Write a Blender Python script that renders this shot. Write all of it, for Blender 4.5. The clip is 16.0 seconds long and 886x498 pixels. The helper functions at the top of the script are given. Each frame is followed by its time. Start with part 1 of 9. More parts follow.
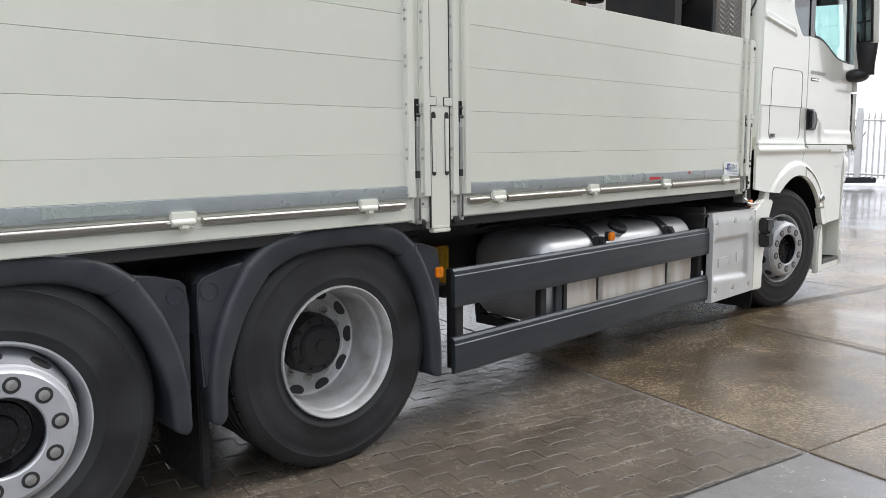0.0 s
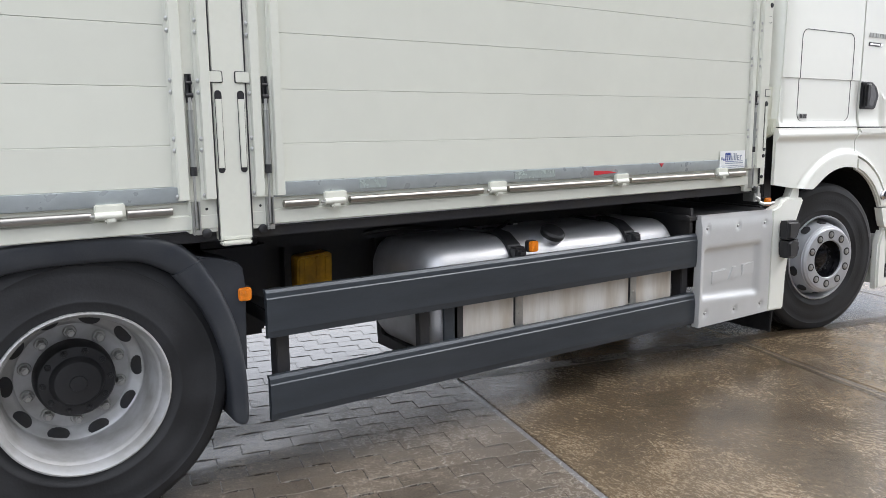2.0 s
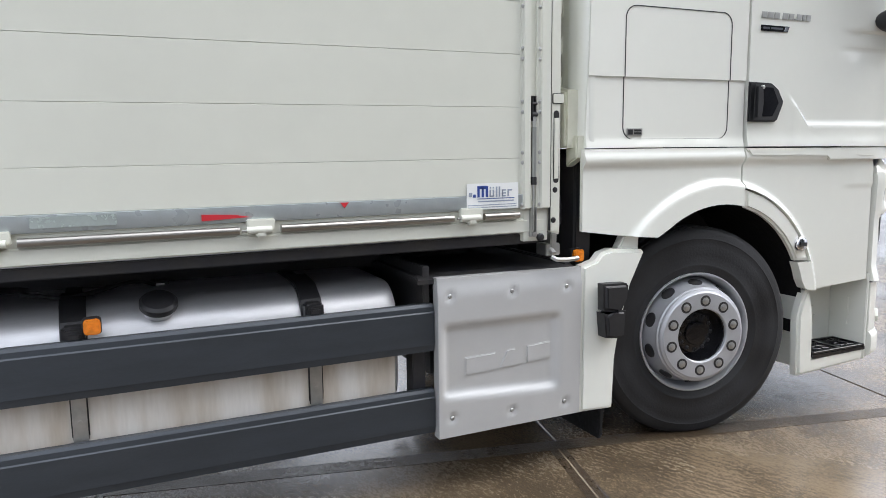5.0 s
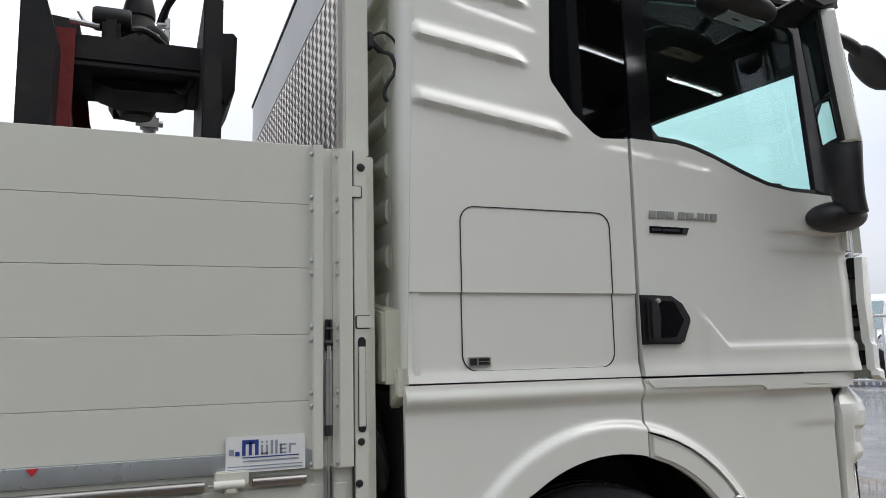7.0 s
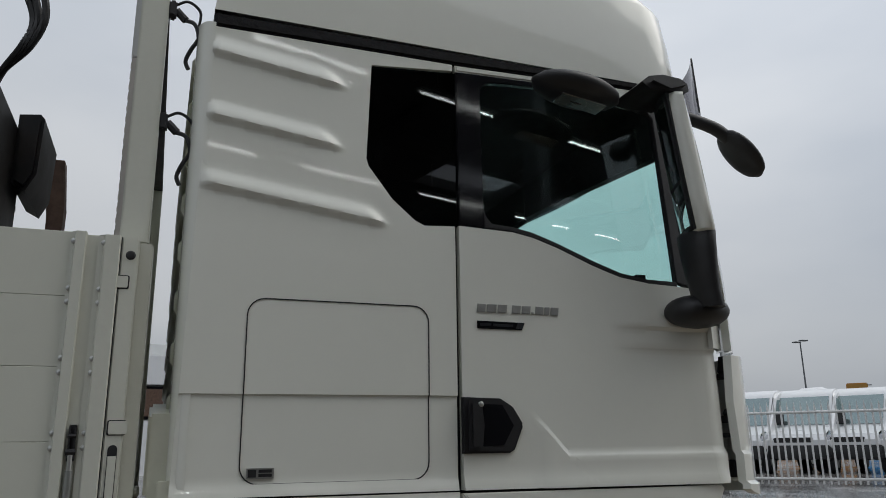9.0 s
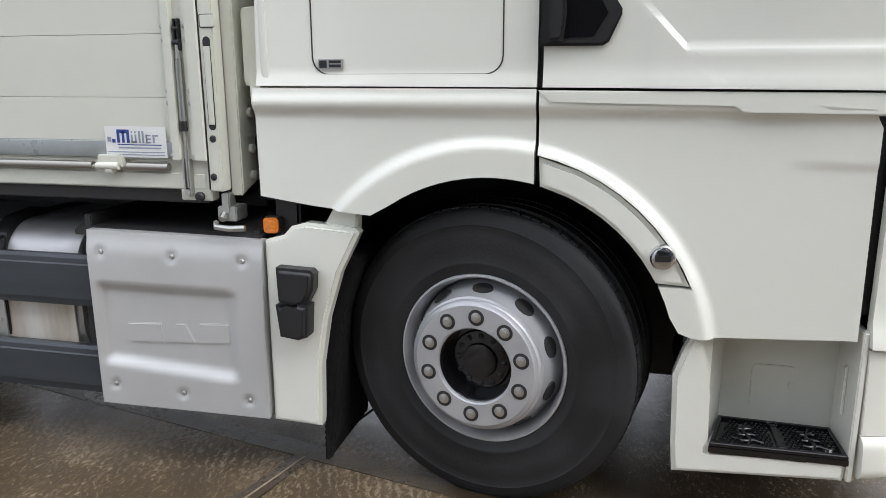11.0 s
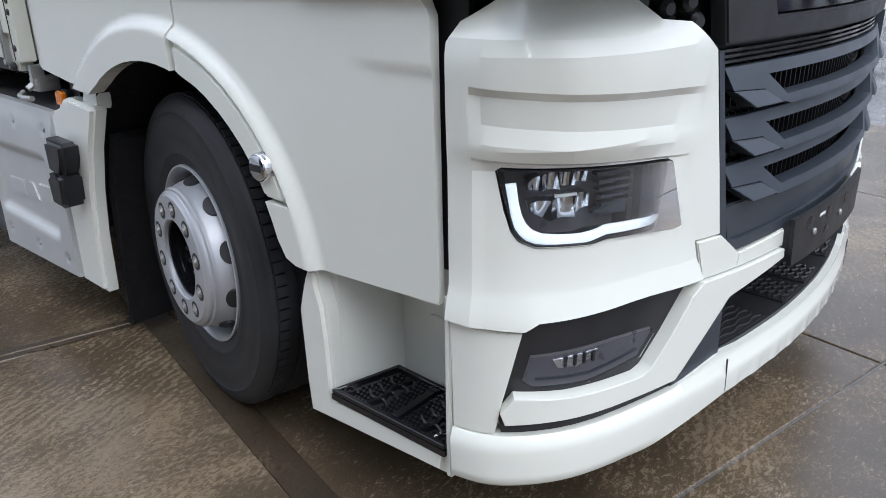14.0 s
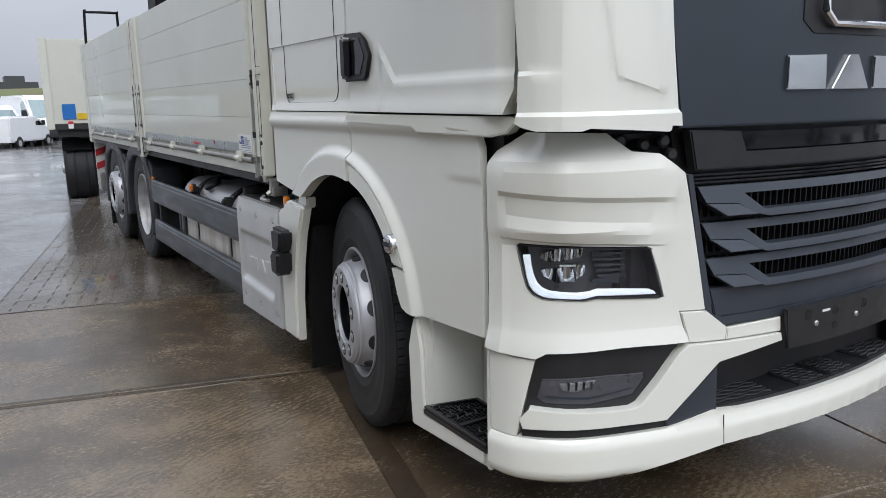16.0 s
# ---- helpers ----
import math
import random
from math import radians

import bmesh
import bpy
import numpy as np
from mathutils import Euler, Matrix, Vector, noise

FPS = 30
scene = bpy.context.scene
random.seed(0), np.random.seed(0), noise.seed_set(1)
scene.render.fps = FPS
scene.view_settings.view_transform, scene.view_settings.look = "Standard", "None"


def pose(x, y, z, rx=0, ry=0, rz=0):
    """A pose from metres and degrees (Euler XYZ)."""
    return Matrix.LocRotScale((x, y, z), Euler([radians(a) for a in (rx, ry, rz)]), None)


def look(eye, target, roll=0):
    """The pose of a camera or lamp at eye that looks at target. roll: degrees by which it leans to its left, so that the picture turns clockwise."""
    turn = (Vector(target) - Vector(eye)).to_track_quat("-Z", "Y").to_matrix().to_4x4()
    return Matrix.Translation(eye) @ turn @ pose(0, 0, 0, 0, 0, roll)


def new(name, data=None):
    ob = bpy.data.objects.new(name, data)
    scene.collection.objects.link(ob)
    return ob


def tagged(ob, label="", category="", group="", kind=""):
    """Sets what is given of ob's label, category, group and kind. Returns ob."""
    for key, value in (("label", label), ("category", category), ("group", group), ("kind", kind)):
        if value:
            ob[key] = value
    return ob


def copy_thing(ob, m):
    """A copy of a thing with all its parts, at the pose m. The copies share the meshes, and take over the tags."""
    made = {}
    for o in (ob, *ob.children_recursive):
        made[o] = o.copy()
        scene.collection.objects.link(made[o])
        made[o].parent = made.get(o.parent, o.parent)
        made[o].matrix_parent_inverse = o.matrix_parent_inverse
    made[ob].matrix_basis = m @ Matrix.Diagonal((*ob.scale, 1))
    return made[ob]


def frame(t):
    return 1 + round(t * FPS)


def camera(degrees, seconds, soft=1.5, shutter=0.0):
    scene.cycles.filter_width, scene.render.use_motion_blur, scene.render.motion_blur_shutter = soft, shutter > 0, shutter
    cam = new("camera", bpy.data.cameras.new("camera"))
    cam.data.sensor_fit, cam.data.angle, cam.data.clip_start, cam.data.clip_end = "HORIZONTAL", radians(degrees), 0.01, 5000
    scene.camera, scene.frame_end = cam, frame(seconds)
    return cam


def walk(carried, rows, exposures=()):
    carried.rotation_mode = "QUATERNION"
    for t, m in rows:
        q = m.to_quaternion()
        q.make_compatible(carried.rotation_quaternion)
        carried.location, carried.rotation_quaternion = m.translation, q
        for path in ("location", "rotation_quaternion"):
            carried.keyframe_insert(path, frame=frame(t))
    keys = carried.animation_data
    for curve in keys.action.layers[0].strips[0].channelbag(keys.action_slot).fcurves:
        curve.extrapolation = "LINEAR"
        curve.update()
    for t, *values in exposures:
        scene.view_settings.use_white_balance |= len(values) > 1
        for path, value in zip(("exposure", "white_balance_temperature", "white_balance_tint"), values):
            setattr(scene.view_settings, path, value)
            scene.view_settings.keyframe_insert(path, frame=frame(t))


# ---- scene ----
cam = camera(61.0, 16.0, soft=0.6)
PATH = [
    (0, (-6.468, -2.568, 1.358), (-5.106, -1.127, 1.098), -0.7),
    (0.5, (-6.134, -2.609, 1.365), (-4.958, -1.014, 1.093), -0.8),
    (1, (-5.746, -2.641, 1.377), (-4.605, -1.025, 1.078), -0.8),
    (1.5, (-5.329, -2.689, 1.374), (-4.203, -1.064, 1.069), -0.8),
    (2, (-4.946, -2.71, 1.393), (-3.852, -1.065, 1.076), -0.6),
    (2.5, (-4.539, -2.687, 1.413), (-3.493, -1.012, 1.098), -0.7),
    (3, (-4.12, -2.698, 1.428), (-3.123, -0.995, 1.107), -0.7),
    (3.5, (-3.741, -2.668, 1.402), (-2.786, -0.942, 1.072), -0.7),
    (3.7, (-3.552, -2.668, 1.408), (-2.628, -0.922, 1.094), -0.8),
    (5.8, (-2.03, -2.563, 1.396), (-1.284, -0.729, 1.111), -1.8),
    (6, (-1.89, -2.546, 1.403), (-1.178, -0.7, 1.114), -2.1),
    (6.5, (-1.649, -2.408, 1.424), (-0.921, -0.546, 1.443), -1.5),
    (7, (-1.465, -2.316, 1.479), (-0.745, -0.47, 1.751), -1.3),
    (7.5, (-1.31, -2.315, 1.552), (-0.634, -0.539, 2.177), -0.5),
    (8, (-1.186, -2.316, 1.548), (-0.557, -0.663, 2.484), -0.3),
    (8.5, (-1.024, -2.31, 1.522), (-0.372, -0.631, 2.391), -0.6),
    (9, (-0.743, -2.362, 1.527), (-0.058, -0.55, 2.025), -0.8),
    (9.5, (-0.453, -2.456, 1.443), (0.051, -0.532, 1.65), 0.2),
    (9.7, (-0.332, -2.48, 1.436), (-0.001, -0.514, 1.594), 0.7),
    (11.8, (0.898, -1.921, 1.407), (0.315, -0.169, 0.639), -2.1),
    (12, (1.007, -1.845, 1.397), (0.417, -0.107, 0.605), -2.0),
    (12.5, (1.286, -1.662, 1.393), (0.503, -0.005, 0.591), -1.7),
    (13, (1.541, -1.435, 1.368), (0.454, 0.025, 0.538), -2.0),
    (13.5, (1.821, -1.252, 1.354), (0.646, 0.132, 0.514), -1.9),
    (14, (2.091, -1.094, 1.378), (0.867, 0.309, 0.648), -0.9),
    (14.5, (2.292, -0.907, 1.391), (0.849, 0.334, 0.778), -1.3),
    (15, (2.48, -0.919, 1.383), (0.899, 0.15, 0.785), -1.7),
    (15.5, (2.716, -1.126, 1.393), (1.082, -0.134, 0.805), -1.2),
    (16, (2.983, -1.304, 1.409), (1.318, -0.266, 1.023), -1.1),
]
walk(cam, [(t, look(eye, target, roll)) for t, eye, target, roll in PATH], exposures=[(0, 1.22, 6700, 9), (0.5, 1.44, 6650, 9), (2, 1.42, 6550, 10), (3.7, 1.42, 6450, 10), (6, 1.20, 6450, 10), (6.5, 0.95, 6550, 10), (7, 0.58, 6600, 10), (8, -0.49, 6400, 9), (8.6, -0.61, 6400, 8), (9, -0.29, 6600, 7), (9.5, 0.17, 6800, 7), (9.7, 0.36, 6800, 8), (11.8, 1.32, 6350, 10), (13, 1.26, 6250, 10), (14, 0.80, 6000, 10), (14.8, 0.49, 6100, 9), (15.5, 0.48, 6300, 10), (16, 0.52, 6350, 10)])

# ---------------------------------------------------------------- world and light
SUN_EL, SUN_ROT = 51.2, 106.7
world = bpy.data.worlds.new("overcast_sky")
scene.world = world
world.use_nodes = True
wn, wl = world.node_tree.nodes, world.node_tree.links
wn.clear()
w_out = wn.new("ShaderNodeOutputWorld")
w_bg = wn.new("ShaderNodeBackground")
w_sky = wn.new("ShaderNodeTexSky")
w_sky.sky_type, w_sky.sun_disc = "NISHITA", False
w_sky.sun_elevation, w_sky.sun_rotation = radians(SUN_EL), radians(SUN_ROT)
w_sky.air_density, w_sky.dust_density = 1.0, 4.0
w_gain = wn.new("ShaderNodeVectorMath"); w_gain.operation = "SCALE"; w_gain.inputs["Scale"].default_value = 0.10
w_co = wn.new("ShaderNodeTexCoord")
w_map = wn.new("ShaderNodeMapping"); w_map.inputs["Scale"].default_value = (1.0, 1.0, 2.6)
w_noise = wn.new("ShaderNodeTexNoise"); w_noise.inputs["Scale"].default_value = 1.7; w_noise.inputs["Detail"].default_value = 5.0
w_noise.inputs["Roughness"].default_value = 0.42
w_ramp = wn.new("ShaderNodeValToRGB")
w_ramp.color_ramp.elements[0].position, w_ramp.color_ramp.elements[0].color = 0.33, (0.72, 0.78, 0.90, 1)
w_ramp.color_ramp.elements[1].position, w_ramp.color_ramp.elements[1].color = 0.68, (1.04, 1.07, 1.15, 1)
w_mix = wn.new("ShaderNodeMix"); w_mix.data_type = "RGBA"; w_mix.inputs["Factor"].default_value = 0.88
wl.new(w_sky.outputs["Color"], w_gain.inputs[0])
wl.new(w_co.outputs["Generated"], w_map.inputs["Vector"])
wl.new(w_map.outputs["Vector"], w_noise.inputs["Vector"])
wl.new(w_noise.outputs["Fac"], w_ramp.inputs["Fac"])
wl.new(w_gain.outputs["Vector"], w_mix.inputs["A"])
wl.new(w_ramp.outputs["Color"], w_mix.inputs["B"])
w_sep = wn.new("ShaderNodeSeparateXYZ")
w_grad = wn.new("ShaderNodeMapRange")
w_grad.inputs["From Min"].default_value, w_grad.inputs["From Max"].default_value = 0.0, 0.9
w_grad.inputs["To Min"].default_value, w_grad.inputs["To Max"].default_value = 0.52, 1.34
w_mul = wn.new("ShaderNodeVectorMath"); w_mul.operation = "SCALE"
wl.new(w_co.outputs["Generated"], w_sep.inputs["Vector"])
wl.new(w_sep.outputs["Z"], w_grad.inputs["Value"])
wl.new(w_mix.outputs["Result"], w_mul.inputs[0])
wl.new(w_grad.outputs["Result"], w_mul.inputs["Scale"])
w_side = wn.new("ShaderNodeMapRange")
w_side.inputs["From Min"].default_value, w_side.inputs["From Max"].default_value = -0.9, 0.9
w_side.inputs["To Min"].default_value, w_side.inputs["To Max"].default_value = 0.80, 1.10
w_both = wn.new("ShaderNodeVectorMath"); w_both.operation = "SCALE"
wl.new(w_sep.outputs["X"], w_side.inputs["Value"])
wl.new(w_mul.outputs["Vector"], w_both.inputs[0])
wl.new(w_side.outputs["Result"], w_both.inputs["Scale"])
wl.new(w_both.outputs["Vector"], w_bg.inputs["Color"])
w_bg.inputs["Strength"].default_value = 1.0
wl.new(w_bg.outputs["Background"], w_out.inputs["Surface"])
sun = new("sun", bpy.data.lights.new("sun", "SUN"))
sun.data.energy, sun.data.angle, sun.data.color = 0.82, radians(45), (1.0, 0.975, 0.94)
sun.matrix_world = look((10, -3, 13), (0, 0, 0))


# ---------------------------------------------------------------- materials
def material(name, color, rough=0.5, metal=0.0, vary=0.08, scale=3.0, bump=0.0, bscale=60.0, coat=0.0, grime=None, stretch=(1, 1, 1), rvary=0.1, per_object=0.0, spec=0.5):
    """A surface with a large stain pattern, a fine grain, and relief."""
    m = bpy.data.materials.new(name)
    m.use_nodes = True
    n, l = m.node_tree.nodes, m.node_tree.links
    b = n["Principled BSDF"]
    b.inputs["Metallic"].default_value = metal
    b.inputs["Coat Weight"].default_value = coat
    b.inputs["Coat Roughness"].default_value = 0.035
    b.inputs["Specular IOR Level"].default_value = spec
    co = n.new("ShaderNodeTexCoord")
    mp = n.new("ShaderNodeMapping"); mp.inputs["Scale"].default_value = stretch
    l.new(co.outputs["Object"], mp.inputs["Vector"])
    big = n.new("ShaderNodeTexNoise"); big.inputs["Scale"].default_value = scale; big.inputs["Detail"].default_value = 6
    fine = n.new("ShaderNodeTexNoise"); fine.inputs["Scale"].default_value = bscale; fine.inputs["Detail"].default_value = 4
    l.new(mp.outputs["Vector"], big.inputs["Vector"]); l.new(mp.outputs["Vector"], fine.inputs["Vector"])
    ramp = n.new("ShaderNodeValToRGB")
    dark = tuple(c * (1 - 2.2 * vary) for c in color) if grime is None else grime
    ramp.color_ramp.elements[0].position, ramp.color_ramp.elements[0].color = 0.28, (*dark, 1)
    ramp.color_ramp.elements[1].position, ramp.color_ramp.elements[1].color = 0.62, (*color, 1)
    l.new(big.outputs["Fac"], ramp.inputs["Fac"])
    mul = n.new("ShaderNodeMix"); mul.data_type, mul.blend_type = "RGBA", "MULTIPLY"; mul.inputs["Factor"].default_value = min(1.0, vary * 3)
    g = n.new("ShaderNodeMapRange"); g.inputs["From Min"].default_value, g.inputs["From Max"].default_value = 0.3, 0.7
    g.inputs["To Min"].default_value, g.inputs["To Max"].default_value = 0.72, 1.0
    l.new(fine.outputs["Fac"], g.inputs["Value"])
    l.new(ramp.outputs["Color"], mul.inputs["A"]); l.new(g.outputs["Result"], mul.inputs["B"])
    last = mul.outputs["Result"]
    if per_object:
        oi = n.new("ShaderNodeObjectInfo")
        r2 = n.new("ShaderNodeMapRange"); r2.inputs["To Min"].default_value, r2.inputs["To Max"].default_value = 1 - per_object, 1 + per_object * 0.4
        l.new(oi.outputs["Random"], r2.inputs["Value"])
        m2 = n.new("ShaderNodeMix"); m2.data_type, m2.blend_type = "RGBA", "MULTIPLY"; m2.inputs["Factor"].default_value = 1.0
        l.new(last, m2.inputs["A"]); l.new(r2.outputs["Result"], m2.inputs["B"])
        last = m2.outputs["Result"]
    l.new(last, b.inputs["Base Color"])
    rr = n.new("ShaderNodeMapRange"); rr.inputs["From Min"].default_value, rr.inputs["From Max"].default_value = 0.3, 0.7
    rr.inputs["To Min"].default_value, rr.inputs["To Max"].default_value = min(1.0, rough + rvary), max(0.02, rough - rvary * 0.4)
    l.new(big.outputs["Fac"], rr.inputs["Value"]); l.new(rr.outputs["Result"], b.inputs["Roughness"])
    if bump:
        bp = n.new("ShaderNodeBump"); bp.inputs["Strength"].default_value = bump; bp.inputs["Distance"].default_value = 0.01
        l.new(fine.outputs["Fac"], bp.inputs["Height"]); l.new(bp.outputs["Normal"], b.inputs["Normal"])
    return m


def glass(name, tint, rough=0.0, ior=1.45):
    m = bpy.data.materials.new(name)
    m.use_nodes = True
    b = m.node_tree.nodes["Principled BSDF"]
    b.inputs["Base Color"].default_value = (*tint, 1)
    b.inputs["Roughness"].default_value = rough
    b.inputs["IOR"].default_value = ior
    b.inputs["Transmission Weight"].default_value = 1.0
    return m


def glow(name, color, power):
    m = bpy.data.materials.new(name)
    m.use_nodes = True
    b = m.node_tree.nodes["Principled BSDF"]
    b.inputs["Base Color"].default_value = (*color, 1)
    b.inputs["Emission Color"].default_value = (*color, 1)
    b.inputs["Emission Strength"].default_value = power
    return m


M_CAB = material("cab_white_paint", (0.795, 0.803, 0.735), 0.22, vary=0.012, scale=1.2, spec=0.25, coat=1.0, rvary=0.05, bump=0.012, bscale=14)
M_BODY = material("body_cream_paint", (0.665, 0.672, 0.592), 0.30, vary=0.03, scale=0.9, coat=0.3, rvary=0.08, bump=0.02, bscale=9, per_object=0.03)
M_BODY2 = material("post_cream_paint", (0.67, 0.675, 0.595), 0.34, vary=0.03, scale=2.0, coat=0.2)
M_INNER = material("cab_rear_wall_paint", (0.76, 0.77, 0.67), 0.30, vary=0.04, scale=2.0, grime=(0.55, 0.54, 0.42))
M_TAPE = material("reflective_tape", (0.42, 0.46, 0.47), 0.28, vary=0.06, scale=14.0, metal=0.25, bscale=180)
M_TAPE2 = material("reflective_tape_pattern", (0.50, 0.56, 0.53), 0.22, vary=0.08, scale=60.0, metal=0.4, bscale=300)
M_RED = material("red_tape", (0.55, 0.03, 0.04), 0.4, vary=0.05)
M_STEEL = material("stainless_steel", (0.40, 0.38, 0.35), 0.34, metal=1.0, vary=0.04, scale=6, stretch=(1, 30, 30))
M_STRUT = material("strut_grey_metal", (0.34, 0.35, 0.33), 0.34, metal=0.7, vary=0.06, scale=12)
M_ZINC = material("zinc_plated_steel", (0.52, 0.52, 0.50), 0.38, metal=0.9, vary=0.08, scale=20)
M_TANK = material("brushed_aluminium", (0.60, 0.60, 0.61), 0.40, metal=0.62, vary=0.06, scale=2.2, bump=0.02, bscale=40, stretch=(1, 5, 5))
M_TANKF = material("weathered_aluminium", (0.76, 0.73, 0.68), 0.5, metal=0.25, vary=0.07, scale=3.0, grime=(0.52, 0.45, 0.36), stretch=(3.5, 1, 0.5), bscale=30)
M_SILVER = material("silver_paint", (0.60, 0.605, 0.60), 0.36, metal=0.35, vary=0.03, scale=4, bump=0.02, bscale=300, coat=0.2)
M_RIM = material("rim_silver_paint", (0.52, 0.53, 0.555), 0.36, metal=0.4, vary=0.06, scale=8, bump=0.02, bscale=250)
M_RIM2 = material("drive_rim_grey_paint", (0.50, 0.505, 0.51), 0.36, metal=0.30, vary=0.06, scale=8, grime=(0.30, 0.29, 0.27))
M_NUT = material("nut_steel", (0.46, 0.46, 0.45), 0.32, metal=0.8, vary=0.1, scale=30)
M_TYRE = material("tyre_rubber", (0.0100, 0.0106, 0.0122), 0.56, vary=0.12, scale=5, bump=0.12, bscale=90, grime=(0.026, 0.027, 0.030), rvary=0.15)
M_GUARD = material("mudguard_plastic", (0.027, 0.031, 0.039), 0.40, vary=0.14, scale=7, bump=0.05, bscale=160, grime=(0.046, 0.050, 0.056))
M_RAIL = material("rail_grey_paint", (0.052, 0.060, 0.070), 0.34, vary=0.10, scale=5, metal=0.3, stretch=(0.6, 3, 3), bump=0.02, bscale=120)
M_FLAP = material("matt_black_rubber", (0.010, 0.010, 0.0115), 0.8, vary=0.35, scale=16, bump=0.8, bscale=30, spec=0.25, grime=(0.018, 0.0175, 0.018))
M_BLACK = material("black_plastic", (0.018, 0.018, 0.020), 0.45, vary=0.12, scale=12, bump=0.06, bscale=260)
M_GLOSS = material("black_gloss", (0.008, 0.008, 0.010), 0.06, vary=0.05, scale=6, coat=0.0, rvary=0.03)
M_CHASSIS = material("chassis_paint", (0.022, 0.022, 0.026), 0.5, vary=0.2, scale=6, bump=0.08, bscale=60, grime=(0.035, 0.032, 0.028))
M_GRILLE = material("grille_dark_grey", (0.050, 0.059, 0.074), 0.38, vary=0.06, scale=6, bump=0.03, bscale=300, metal=0.2)
M_FRONT = material("front_panel_dark_grey", (0.036, 0.045, 0.058), 0.34, vary=0.04, scale=3, metal=0.2)
M_CHROME = material("chrome", (0.75, 0.75, 0.76), 0.10, metal=1.0, vary=0.02)
M_ORANGE = material("amber_lens", (0.85, 0.25, 0.015), 0.18, vary=0.12, scale=60, coat=0.5)
M_YELLOW = material("yellow_plastic", (0.68, 0.36, 0.02), 0.45, vary=0.14, scale=9, grime=(0.30, 0.16, 0.02))
M_WEB = material("red_webbing", (0.24, 0.035, 0.035), 0.85, vary=0.12, scale=12, bump=0.3, bscale=220)
M_CRANE = material("crane_black_paint", (0.009, 0.0095, 0.011), 0.52, vary=0.2, scale=7, bump=0.05, bscale=60, grime=(0.024, 0.020, 0.017), spec=0.25)
M_RUST = material("worn_grab_steel", (0.13, 0.075, 0.05), 0.7, vary=0.2, scale=14, bump=0.2, bscale=70)
M_HOSE = material("hydraulic_hose", (0.016, 0.016, 0.017), 0.5, vary=0.1, scale=30)
M_PLATE = material("tread_plate_aluminium", (0.64, 0.60, 0.55), 0.34, metal=0.75, vary=0.06, scale=3)
M_LIGHTGREY = material("light_grey_sheet", (0.62, 0.63, 0.62), 0.45, vary=0.03, scale=2)
M_BLUE = material("blue_print", (0.025, 0.06, 0.28), 0.4, vary=0.05)
M_BLUEGREY = material("blue_grey_print", (0.30, 0.34, 0.42), 0.4, vary=0.05)
M_WHITEPRINT = material("white_sticker", (0.80, 0.81, 0.80), 0.35, vary=0.02)
M_SEAT = material("seat_fabric", (0.030, 0.031, 0.035), 0.85, vary=0.12, scale=20, bump=0.2, bscale=200)
M_GLASS = glass("tinted_window_glass", (0.72, 0.93, 0.90))
M_DARKGLASS = glass("privacy_glass", (0.10, 0.11, 0.12))
M_FOGCOVER = glass("fog_lamp_cover", (0.75, 0.77, 0.80), 0.02, 1.09)
M_CLEAR = glass("lamp_cover", (0.90, 0.92, 0.94), 0.0, 1.25)
M_DRL = glow("daylight_strip", (0.86, 0.92, 0.98), 0.22)
M_SMOKE = glass("smoked_visor", (0.075, 0.07, 0.085))
M_DULLREF = material("fog_reflector_metal", (0.62, 0.62, 0.64), 0.22, metal=1.0, vary=0.04)
M_LAMPIN = material("lamp_inner_grey", (0.105, 0.102, 0.112), 0.30, vary=0.05, scale=20)
M_REFL = material("lamp_reflector", (0.52, 0.53, 0.56), 0.10, metal=1.0, vary=0.02)
M_TUBE = glow("fluorescent_tube", (0.95, 0.98, 1.0), 10.0)

M_MIRROR = material("mirror_glass", (0.85, 0.87, 0.88), 0.02, metal=1.0, vary=0.0, rvary=0.0)


# ---------------------------------------------------------------- mesh helpers
def part(name, bm, mat, parent=None, label="", smooth=35, m=None):
    """Links a bmesh as one mesh object, under a thing or under a part."""
    bmesh.ops.recalc_face_normals(bm, faces=bm.faces[:])
    me = bpy.data.meshes.new(name)
    bm.to_mesh(me)
    bm.free()
    mats = mat if isinstance(mat, (list, tuple)) else [mat]
    for one in mats:
        me.materials.append(one)
    me.polygons.foreach_set("use_smooth", [True] * len(me.polygons))
    me.set_sharp_from_angle(angle=radians(smooth))
    ob = new(name, me)
    if m is not None:
        ob.matrix_world = m
    if parent is not None:
        ob.parent = parent
    if label:
        ob["label"] = label
    return ob


def thing(name, label, category, group="", kind=""):
    return tagged(new(name), label, category, group, kind)


def box(bm, x0, x1, y0, y1, z0, z1, bevel=0.0, seg=2):
    before = set(bm.faces)
    r = bmesh.ops.create_cube(bm, size=1.0)
    vs = r["verts"]
    for v in vs:
        v.co = Vector((x0 if v.co.x < 0 else x1, y0 if v.co.y < 0 else y1, z0 if v.co.z < 0 else z1))
    if bevel > 0:
        es = {e for v in vs for e in v.link_edges}
        bmesh.ops.bevel(bm, geom=list(es), offset=bevel, segments=seg, affect="EDGES", clamp_overlap=True)
    return [f for f in bm.faces if f not in before]


